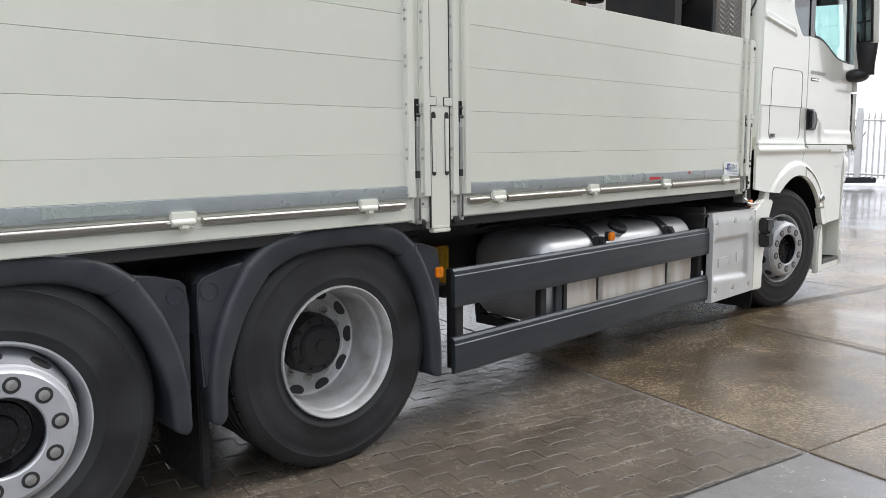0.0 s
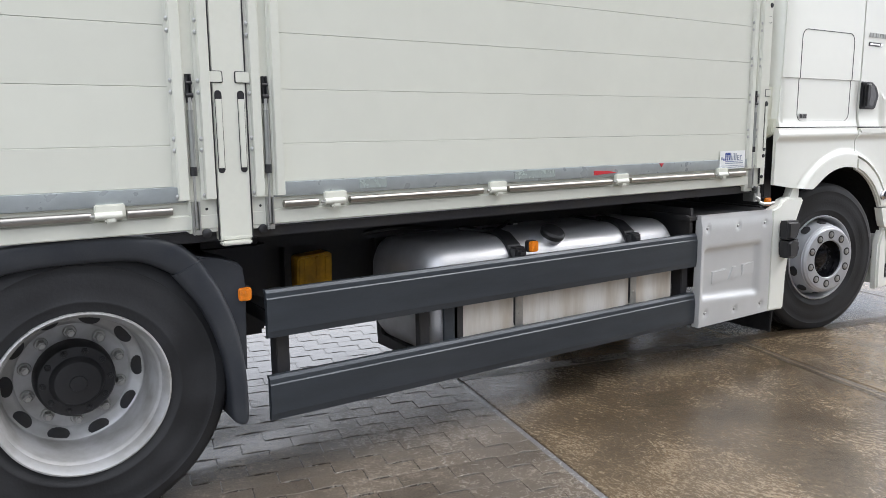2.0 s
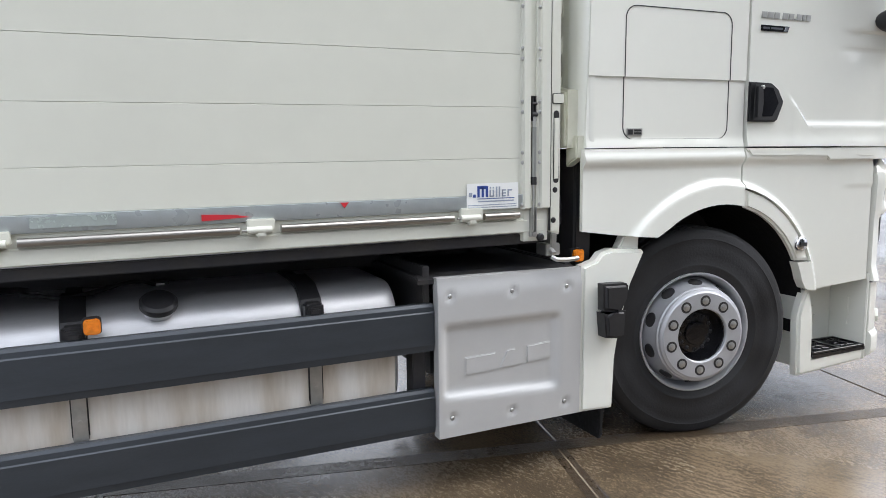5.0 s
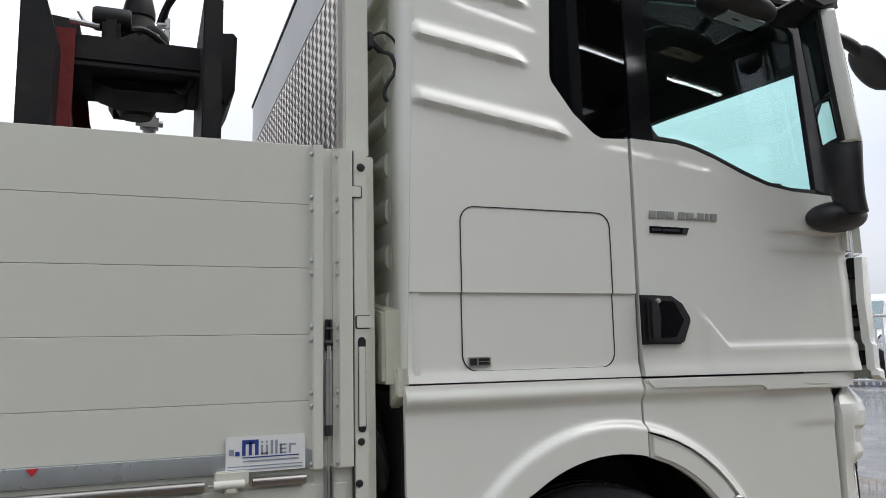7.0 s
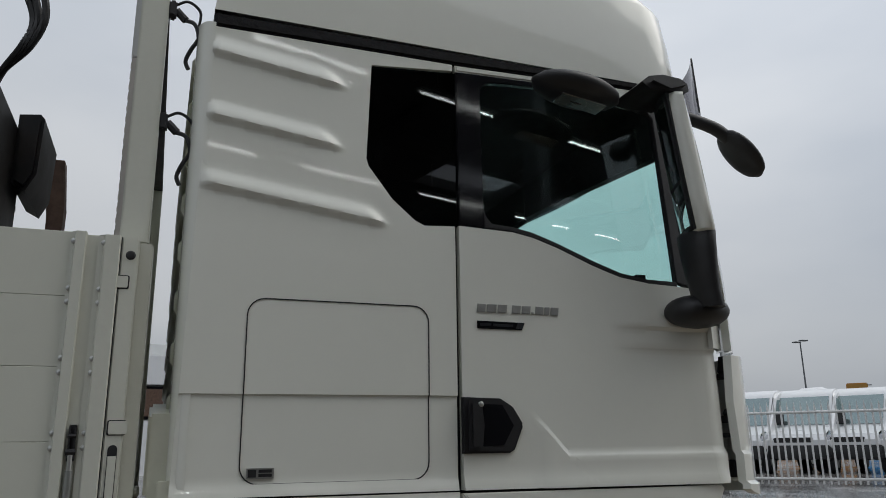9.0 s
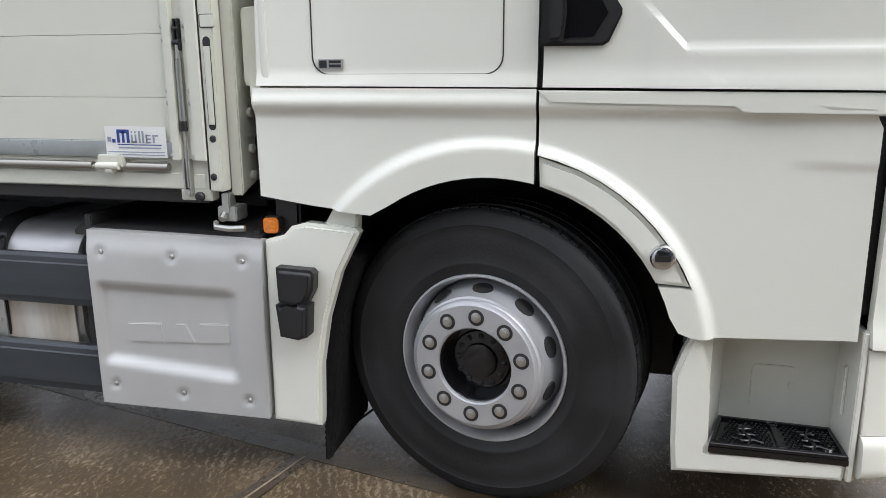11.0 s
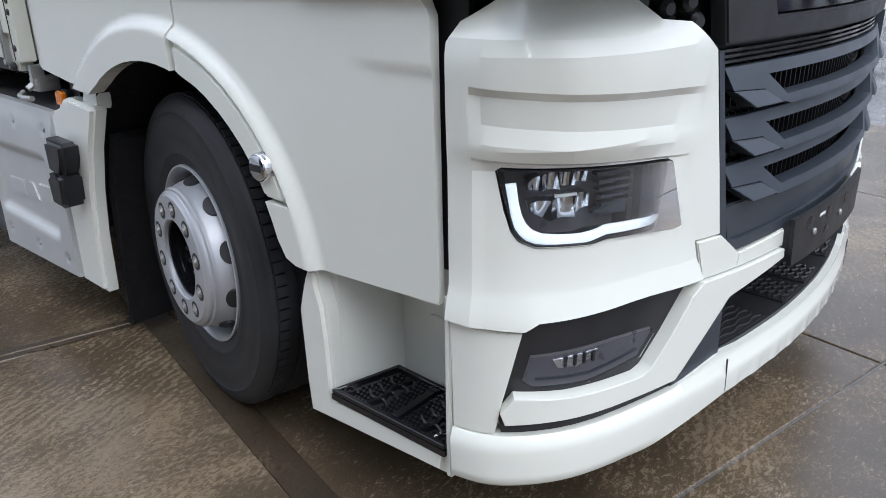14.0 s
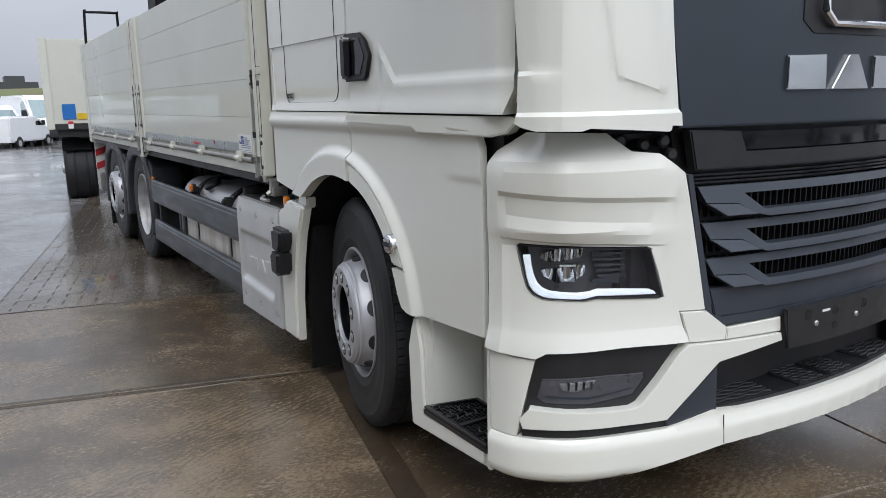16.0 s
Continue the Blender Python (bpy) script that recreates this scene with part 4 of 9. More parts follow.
# ---------------------------------------------------------------- dropside body
ZB, ZT = 1.062, 2.140     # lower edge of the floor frame, upper edge of the sides
SEAMS = [1.200, 1.343, 1.543, 1.747, 1.948, 2.140]


def board_section(z0, z1):
    """A hollow aluminium board with a small groove at its joint."""
    return [(0.0015, z0 + 0.0005), (0.0, z0 + 0.0018), (0.0, z1 - 0.0018), (0.0015, z1 - 0.0005), (0.026, z1 - 0.0005), (0.026, z0 + 0.0005)]


def dropside(x0, x1, y_flip=False, rails=()):
    s = new("dropside"); s.parent = truck
    s["label"] = "cream dropside of wide aluminium boards"
    f = (lambda y: CABW - y) if y_flip else (lambda y: y)
    for k, (z0, z1) in enumerate(zip(SEAMS, SEAMS[1:])):
        bm = bmesh.new()
        prism(bm, [(f(y), z) for y, z in board_section(z0, z1)], "x", x0, x1)
        part("board", bm, M_BODY, s, smooth=20)
    bm = bmesh.new()
    prism(bm, [(f(y), z) for y, z in ((-0.006, 1.154), (-0.006, 1.198), (0.0, 1.200), (0.026, 1.200), (0.026, 1.144), (0.0, 1.144))], "x", x0, x1)
    part("tape_rail", bm, M_TAPE, s, "grey reflective tape along the lowest board")
    if not y_flip:
        x = x0 + 0.35
        while x < x1 - 0.8:
            w = random.uniform(0.10, 0.34)
            block("tape_pattern", x, x + w, -0.0085, -0.0055, 1.158, 1.193, M_TAPE2, s, "faded hatched reflective tape", 0.0)
            x += w + random.uniform(0.5, 0.9)
    return s


def hat_strip(x0, x1, y, z0, z1, parent, name="edge_strip"):
    """A folded upright strip with a raised middle and its rivets."""
    bm = bmesh.new()
    w = x1 - x0
    prism(bm, [(x0, y + 0.004), (x0, y - 0.003), (x0 + w * 0.22, y - 0.004), (x0 + w * 0.32, y - 0.016), (x1 - w * 0.06, y - 0.018), (x1, y - 0.012), (x1, y + 0.004)], "z", z0, z1, 0.002)
    ob = part(name, bm, M_BODY2, parent, smooth=25)
    return ob


def rivets(points, y, parent):
    bm = bmesh.new()
    lathe(bm, [(0.0085, 0.001), (0.0085, -0.002), (0.005, -0.0045), (0.002, -0.005)], None, 10)
    repeat("rivet", bm, M_ZINC, parent, [pose(x, y, z) for x, z in points])


def gas_strut(x, parent):
    g = new("spring_strut"); g.parent = parent
    g["label"] = "slim balance strut with black end caps"
    bm = bmesh.new()
    box(bm, x - 0.009, x - 0.004, -0.014, 0.004, 1.490, 1.588, 0.001)
    box(bm, x + 0.004, x + 0.009, -0.014, 0.004, 1.490, 1.588, 0.001)
    box(bm, x - 0.006, x + 0.006, -0.002, 0.005, 1.490, 1.588, 0.001)
    rod(bm, (x - 0.012, -0.012, 1.515), (x + 0.012, -0.012, 1.515), 0.009, 10)
    rod(bm, (x - 0.011, -0.012, 1.558), (x + 0.011, -0.012, 1.558), 0.006, 8)
    part("strut_end", bm, M_BLACK, g)
    bm = bmesh.new()
    rod(bm, (x, -0.010, 1.465), (x, -0.010, 1.512), 0.0075, 10)
    part("strut_neck", bm, M_ZINC, g)
    bm = bmesh.new()
    rod(bm, (x, -0.010, 1.236), (x, -0.010, 1.268), 0.0120, 14)
    part("strut_end", bm, M_BLACK, g)
    bm = bmesh.new()
    rod(bm, (x, -0.010, 1.268), (x, -0.010, 1.466), 0.0105, 14)
    part("strut_tube", bm, M_STRUT, g)
    bm = bmesh.new()
    rod(bm, (x, -0.008, 1.05), (x, -0.008, 1.236), 0.005, 10)
    box(bm, x - 0.014, x - 0.008, -0.016, 0.004, 1.025, 1.145, 0.001)
    box(bm, x + 0.008, x + 0.014, -0.016, 0.004, 1.025, 1.145, 0.001)
    rod(bm, (x, -0.02, 1.035), (x, 0.004, 1.035), 0.010, 10)
    part("strut_rod", bm, M_ZINC, g)


def floor_frame():
    fr = new("floor_frame"); fr.parent = truck
    fr["label"] = "cream lower body frame with steel hinge rods"
    bm = bmesh.new()
    sec = [(0.030, ZB - 0.02), (0.006, ZB - 0.02), (0.002, ZB - 0.016), (0.002, 1.092), (0.010, 1.098), (0.010, 1.136), (0.004, 1.142), (0.030, 1.142)]
    prism(bm, sec, "x", -7.326, -0.895, 0)
    part("edge_beam", bm, M_BODY2, fr, smooth=20)
    bm = bmesh.new()
    prism(bm, [(CABW - y, z) for y, z in sec], "x", -7.326, -0.895, 0)
    part("edge_beam", bm, M_BODY2, fr)
    # round hinge rods between the hinges
    def hinge(x):
        h = new("hinge"); h.parent = truck
        h["label"] = "cream painted dropside hinge"
        bm = bmesh.new()
        box(bm, x - 0.048, x + 0.048, -0.020, 0.004, 1.112, 1.154, 0.004)
        rod(bm, (x - 0.05, -0.020, 1.116), (x + 0.035, -0.020, 1.116), 0.013, 12)
        box(bm, x - 0.020, x + 0.018, -0.030, -0.004, 1.090, 1.118, 0.006)
        part("leaf", bm, M_BODY2, h)
        bm = bmesh.new()
        rod(bm, (x - 0.065, -0.020, 1.116), (x - 0.046, -0.020, 1.116), 0.005, 8)
        part("pin", bm, M_ZINC, h)
    hx = [-3.658, -2.849, -2.049, -1.235, -4.486, -5.312, -6.135, -6.958]
    for x in hx:
        hinge(x)
    spans = [(-3.871, -3.732), (-3.593, -2.935), (-2.785, -2.122), (-1.978, -1.31), (-1.175, -1.02), (-4.432, -4.283), (-5.240, -4.545), (-6.063, -5.363), (-6.896, -6.186), (-7.120, -7.020)]
    for a, b in spans:
        bm = bmesh.new()
        rod(bm, (a, -0.006, 1.116), (b, -0.006, 1.116), 0.0140, 16)
        part("hinge_rod", bm, M_STEEL, fr, "polished steel rod")


floor_frame()
dropside(-3.897, -1.0)
dropside(-7.141, -4.231)
dropside(-7.141, -4.231, True)
dropside(-3.897, -1.0, True)

# middle post with its two catches
post = new("middle_post"); post.parent = truck; post["label"] = "cream middle body post with two recessed latches"
XM = -4.060
bm = bmesh.new()
box(bm, XM - 0.062, XM + 0.062, -0.010, 0.10, 0.995, ZT + 0.01, 0.005)
part("post_body", bm, M_BODY2, post)
bm = bmesh.new()
box(bm, XM - 0.165, XM - 0.064, 0.004, 0.05, 1.030, ZT, 0.003)
box(bm, XM + 0.064, XM + 0.155, 0.004, 0.05, 1.030, ZT, 0.003)
part("side_web", bm, M_BODY2, post)
hat_strip(XM - 0.212, XM - 0.160, 0.0, 1.15, ZT, post)
hat_strip(XM - 0.118, XM - 0.066, 0.0, 1.15, ZT, post)
hat_strip(XM + 0.066, XM + 0.116, 0.0, 1.15, ZT, post)
hat_strip(XM + 0.150, XM + 0.196, 0.0, 1.15, ZT, post)
gas_strut(XM - 0.141, post)
gas_strut(XM + 0.133, post)
rv = []
for z in (1.165, 1.325, 1.365, 1.525, 1.565, 1.73, 1.77, 1.93, 1.97, 2.11):
    rv += [(XM - 0.200, z), (XM - 0.106, z), (XM + 0.078, z), (XM + 0.184, z)]
rivets(rv, -0.006, post)


def latch(x, z0, parent, side):
    l = new("latch"); l.parent = parent; l["label"] = "recessed cream lever latch"
    bm = bmesh.new()
    prism(bm, rounded(x - 0.0125, x + 0.0125, z0, z0 + 0.292, 0.0120, 5), "y", -0.0125, -0.006, 0.001)
    part("latch_slot", bm, M_BLACK, l)
    bm = bmesh.new()
    prism(bm, [(x - 0.0112, z0 + 0.262), (x + 0.0112, z0 + 0.262), (x + 0.0100, z0 + 0.018), (x - 0.0100, z0 + 0.018)], "y", -0.016, -0.010, 0.002)
    part("lever", bm, M_BODY2, l)
    bm = bmesh.new()
    e = x - side * 0.03
    for za in (z0 + 0.318,):
        prism(bm, rounded(min(e, e + side * 0.05), max(e, e + side * 0.05), za, za + 0.042, 0.006, 3), "y", -0.0125, -0.006, 0.001)
    part("latch_outline", bm, M_BLACK, l)
    bm = bmesh.new()
    prism(bm, rounded(min(e - side * 0.004, e + side * 0.046), max(e - side * 0.004, e + side * 0.046), z0 + 0.3205, z0 + 0.3575, 0.005, 3), "y", -0.0150, -0.006, 0.001)
    part("tongue", bm, M_BODY2, l)


latch(XM - 0.041, 1.242, post, 1)
latch(XM + 0.041, 1.242, post, -1)
bm = bmesh.new()
for s in (-1, 1):
    box(bm, XM + s * 0.0625 - 0.0015, XM + s * 0.0625 + 0.0015, -0.011, 0.0, 1.0, ZT)
part("post_gap", bm, M_BLACK, post)
bm = bmesh.new()
box(bm, XM - 0.055, XM + 0.055, -0.022, 0.02, 0.978, 0.996, 0.005)
box(bm, XM - 0.048, XM + 0.045, -0.014, 0.02, 0.998, 1.010, 0.002)
part("foot_hook", bm, M_BODY2, post)
for s in (-1, 1):
    bm = bmesh.new()
    lathe(bm, [(0.017, 0.006), (0.017, -0.004), (0.010, -0.008)], pose(XM + s * 0.105, 0, 1.028), 16)
    part("bolt", bm, M_BLACK, post)
    bm = bmesh.new()
    lathe(bm, [(0.005, 0.006), (0.005, 0.0025)], pose(XM + s * 0.100, 0, 1.115), 10)
    part("bolt", bm, M_BLACK, post)

# front post and its strips
fpost = new("front_post"); fpost.parent = truck; fpost["label"] = "cream front body post with latch and rubber buffers"
bm = bmesh.new()
box(bm, -0.872, -0.824, -0.010, 0.045, 1.040, 2.135, 0.004)
part("post_body", bm, M_BODY2, fpost)
bm = bmesh.new()
box(bm, -0.99, -0.874, 0.004, 0.05, 1.005, 2.135, 0.003)
part("side_web", bm, M_BODY2, fpost)
hat_strip(-1.010, -0.968, 0.0, 1.14, 2.14, fpost)
hat_strip(-0.936, -0.874, 0.0, 1.14, 2.135, fpost)
gas_strut(-0.951, fpost)
rv = []
for z in (1.155, 1.325, 1.365, 1.525, 1.565, 1.73, 1.77, 1.93, 1.97, 2.11):
    rv += [(-1.001, z), (-0.920, z)]
rivets(rv, -0.006, fpost)
latch(-0.846, 1.240, fpost, -1)
bm = bmesh.new()
prism(bm, rounded(-0.878, -0.842, 1.975, 2.016, 0.006, 3), "y", -0.0125, -0.006, 0.001)
box(bm, -0.8740, -0.8715, -0.0115, 0.0, 1.045, 2.13)
part("latch_outline", bm, M_BLACK, fpost)
bm = bmesh.new()
prism(bm, rounded(-0.884, -0.846, 1.978, 2.013, 0.005, 3), "y", -0.015, -0.006, 0.001)
part("tongue", bm, M_BODY2, fpost)
for x, z, r in ((-0.845, 2.077, 0.014), (-0.849, 1.212, 0.012), (-0.856, 1.088, 0.012), (-0.915, 1.020, 0.016)):
    bm = bmesh.new()
    lathe(bm, [(r, 0.0), (r, -0.0105), (r * 0.7, -0.016), (r * 0.25, -0.017)], pose(x, 0, z), 18)
    part("rubber_buffer", bm, M_BLACK, fpost)
bm = bmesh.new()
prism(bm, [(0.05, 1.02), (0.05, 2.13), (0.20, 2.13), (0.20, 1.10), (0.14, 1.05)], "x", -0.83, -0.785, 0.004)
for z in (1.12, 1.24):
    box(bm, -0.812, -0.800, 0.06, 0.066, z, z + 0.03)
part("corner_fin", bm, M_BODY2, fpost)
for z in (1.08, 1.17, 1.29, 1.4):
    bm = bmesh.new()
    lathe(bm, [(0.016, 0.0), (0.016, 0.012), (0.009, 0.016)], pose(-0.785, 0.12, z, 0, 0, -90), 12)
    part("bolt", bm, M_BODY2, fpost)
bm = bmesh.new()
box(bm, -0.87, -0.80, 0.02, 0.10, 0.935, 0.985, 0.004)
box(bm, -0.85, -0.82, 0.015, 0.06, 0.96, 1.03, 0.004)
rod(bm, (-0.845, 0.0, 0.945), (-0.845, 0.03, 0.965), 0.012, 8)
sweep(bm, [(-0.86, -0.01, 0.935), (-0.85, -0.03, 0.925), (-0.80, -0.035, 0.922), (-0.745, -0.03, 0.925)], 0.010, 8)
part("twist_lock", bm, M_ZINC, fpost)
bm = bmesh.new()
box(bm, -7.326, -7.151, -0.008, 0.09, 1.0, 2.15, 0.004)
part("rear_post", bm, M_BODY2, truck, "cream rear body post")
bm = bmesh.new()
box(bm, -7.326, -7.295, 0.09, CABW - 0.09, 1.04, 2.14, 0.003)
part("tailboard", bm, M_BODY, truck, "cream rear dropside")
for x0, x1 in ((-7.326, -7.151), (XM - 0.2, XM + 0.19), (-1.03, -0.83)):
    block("far_post", x0, x1, CABW - 0.09, CABW + 0.008, 1.0, 2.15, M_BODY2, truck, bevel=0.004)

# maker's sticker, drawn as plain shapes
lab = new("maker_sticker"); lab.parent = truck; lab["label"] = "small white body-builder sticker with blue blocks"
block("sticker_sheet", -1.252, -1.022, -0.0075, -0.0055, 1.146, 1.248, M_WHITEPRINT, lab, bevel=0)
for x0, x1, z0, z1, mt in ((-1.243, -1.229, 1.197, 1.213, M_BLUEGREY), (-1.225, -1.213, 1.194, 1.206, M_BLUE), (-1.206, -1.196, 1.194, 1.238, M_BLUE), (-1.187, -1.178, 1.194, 1.232, M_BLUE), (-1.169, -1.159, 1.194, 1.238, M_BLUE), (-1.196, -1.169, 1.226, 1.238, M_BLUE),
                           (-1.152, -1.146, 1.194, 1.222, M_BLUEGREY), (-1.138, -1.132, 1.194, 1.222, M_BLUEGREY), (-1.152, -1.132, 1.194, 1.200, M_BLUEGREY), (-1.124, -1.117, 1.194, 1.234, M_BLUEGREY), (-1.111, -1.104, 1.194, 1.234, M_BLUEGREY), (-1.097, -1.078, 1.194, 1.199, M_BLUEGREY), (-1.097, -1.078, 1.205, 1.210, M_BLUEGREY), (-1.097, -1.078, 1.217, 1.222, M_BLUEGREY), (-1.097, -1.091, 1.194, 1.222, M_BLUEGREY),
                           (-1.071, -1.064, 1.194, 1.222, M_BLUEGREY), (-1.064, -1.050, 1.216, 1.222, M_BLUEGREY), (-1.151, -1.146, 1.227, 1.233, M_BLUEGREY), (-1.138, -1.133, 1.227, 1.233, M_BLUEGREY), (-1.206, -1.040, 1.1865, 1.1895, M_BLUE), (-1.203, -1.042, 1.175, 1.180, M_BLUEGREY), (-1.246, -1.030, 1.162, 1.165, M_BLUEGREY), (-1.246, -1.030, 1.153, 1.156, M_BLUEGREY)):
    block("print", x0, x1, -0.0085, -0.0070, z0, z1, mt, lab, bevel=0)
for x in (-1.746, -2.183):
    bm = bmesh.new()
    if x > -2:
        prism(bm, [(x - 0.016, 1.197), (x + 0.016, 1.197), (x, 1.177)], "y", -0.0095, -0.004)
    else:
        prism(bm, [(x - 0.06, 1.155), (x + 0.10, 1.162), (x + 0.05, 1.171), (x - 0.06, 1.177)], "y", -0.0095, -0.004)
    part("red_mark", bm, M_RED, truck, "small red mark on the tape")

# headboard behind the cab
hb = new("headboard"); hb.parent = truck; hb["label"] = "tall headboard of tread plate below and plain sheet above"
bm = bmesh.new()
box(bm, -0.885, -0.80, 0.05, 0.135, 2.13, 3.045, 0.006)
part("upright", bm, M_BODY2, hb)
bm = bmesh.new()
box(bm, -0.885, -0.80, CABW - 0.135, CABW - 0.05, 1.03, 3.045, 0.006)
part("upright", bm, M_BODY2, hb)
bm = bmesh.new()
box(bm, -0.900, -0.881, 0.07, CABW - 0.07, 1.045, 2.76, 0.002)
part("tread_plate", bm, M_PLATE, hb, "bright aluminium tread plate")
verts, faces = [], []
k = 0
z = 2.02
while z < 2.745:
    y = 0.10 + (0.019 if k % 2 else 0)
    while y < CABW - 0.1:
        s = 1 if (k + int(y / 0.038)) % 2 else -1
        c, d = 0.707, 0.707 * s
        n = len(verts)
        L, W = 0.017, 0.0048
        base = [(L, 0), (0, W), (-L, 0), (0, -W)]
        for a, b in base:
            verts.append((-0.8995, y + a * c - b * d, z + a * d + b * c))
        for a, b in ((L * 0.5, 0), (-L * 0.5, 0)):
            verts.append((-0.9035, y + a * c - b * d, z + a * d + b * c))
        faces += [(n, n + 1, n + 4), (n + 1, n + 2, n + 5, n + 4), (n + 2, n + 3, n + 5), (n + 3, n, n + 4, n + 5)]
        y += 0.038
    z += 0.019
    k += 1
me = bpy.data.meshes.new("lozenge_relief")
me.from_pydata(verts, [], faces)
me.materials.append(M_PLATE)
lz = new("lozenge_relief", me); lz.parent = hb; lz["kind"] = "stuff"; lz["label"] = "raised lozenges of the tread plate"
bm = bmesh.new()
box(bm, -0.902, -0.881, 0.07, CABW - 0.07, 2.762, 3.03, 0.003)
part("upper_sheet", bm, M_LIGHTGREY, hb, "plain light grey sheet")
block("front_sheet", -0.879, -0.873, 0.137, CABW - 0.137, 1.03, 3.03, M_INNER, hb, "cream painted front side of the headboard", 0.001)
bm = bmesh.new()
box(bm, -0.908, -0.80, 0.05, CABW - 0.05, 3.032, 3.052, 0.004)
part("top_edge", bm, M_BLACK, hb, "black rubber top edge")
for z in (2.93, 2.52):
    bm = bmesh.new()
    box(bm, -0.80, -0.775, 0.06, 0.10, z, z + 0.06, 0.006)
    rod(bm, (-0.775, 0.08, z + 0.03), (-0.745, 0.08, z + 0.0), 0.014, 8)
    sweep(bm, spline([(-0.75, 0.08, z), (-0.715, 0.06, z - 0.02), (-0.70, 0.06, z - 0.07), (-0.72, 0.07, z - 0.11), (-0.735, 0.08, z - 0.15), (-0.725, 0.08, z - 0.18)], 5), 0.007, 6)
    sweep(bm, spline([(-0.78, 0.08, z + 0.05), (-0.74, 0.06, z + 0.06), (-0.70, 0.06, z + 0.03), (-0.70, 0.07, z - 0.02)], 5), 0.005, 6)
    part("headboard_tie", bm, M_BLACK, hb, "black tie and cable")

# ---------------------------------------------------------------- cab
cab = truck


def flutes(u, z):
    """Three pressed ribs on the rear side panel, and the crease below."""
    out = 0.0
    for zc, end in ((2.800, -0.19), (2.570, -0.20), (2.335, -0.04)):
        zc2 = zc - 0.14 * (u + 0.66)
        fade = smooth01(-0.67, -0.64, u) * (1 - smooth01(end - 0.06, end, u + 0.9 * max(0.0, z - zc2)))
        out += fade * 0.016 * ((1 - smooth01(zc2, zc2 + 0.064, z)) if z >= zc2 else min(1.0, max(0.0, (z - zc2 + 0.022) / 0.022)))
    out -= 0.008 * (1 - smooth01(1.6735, 1.6765, z))
    out += 0.012 * smooth01(1.43, 1.37, z) if z < 1.43 else 0.0
    return out


rear_side = [(-0.690, 1.380), (0.194, 1.376), (0.197, 2.262), (0.084, 2.255), (0.05, 2.27), (-0.033, 2.340), (-0.118, 2.452), (-0.126, 2.478), (-0.110, 2.838), (0.200, 2.868), (0.200, 2.893), (-0.652, 2.888)]
for far in (False, True):
    panel("rear_side_panel", rear_side, M_CAB, cab, 0.0, 0.03, dz=0.014 if not far else 0.2, h=flutes, far=far, label="white pressed cab side with three ribs", smooth=40, zcuts=(1.6735, 1.6765), lines=[(-0.66, zc + d, -0.14) for zc in (2.800, 2.570, 2.335) for d in (0.0, -0.022)])


def door_skin(u, z):
    """Creases of the door: a step that starts behind the handle, one under the mirror, and the flared foot."""
    edge = 1.492 + max(0.0, 0.60 - u) * 1.06
    fade = min(1.0, max(0.0, (u - 0.47) / 0.05))
    out = 0.011 * fade * (1 - min(1.0, max(0.0, (z - edge + 0.020) / 0.024)))
    fade = min(1.0, max(0.0, (u - 0.80) / 0.16))
    out += 0.010 * fade * min(1.0, max(0.0, (z - 1.923) / 0.016))
    out -= 0.006 * fade * (1 - min(1.0, max(0.0, (z - 1.845) / 0.012))) * min(1.0, max(0.0, (z - 1.70) / 0.14))
    out += 0.012 * (1 - smooth01(1.375, 1.43, z))
    out += 0.033 * smooth01(1.10, 1.262, u)   # the door stays flat up to its front edge
    return out


door_poly = [(0.212, 1.376), (1.238, 1.368), (1.262, 1.44), (1.262, 2.085), (1.10, 2.098), (0.98, 2.102), (0.86, 2.120), (0.74, 2.160), (0.60, 2.215), (0.50, 2.246), (0.42, 2.260), (0.212, 2.266)]
right_door = None
for far in (False, True):
    d = panel("door", door_poly, M_CAB, cab, 0.0, 0.03, dz=0.025 if not far else 0.3, h=door_skin, far=far, label="white cab door", smooth=30, lines=[(0.6, 1.472, 0), (0.6, 1.496, 0), (0.6, 1.472, -1.06), (0.6, 1.496, -1.06), (0.9, 1.923, 0), (0.9, 1.939, 0), (0.9, 1.845, 0), (0.9, 1.857, 0)])
    if not far:
        right_door = d
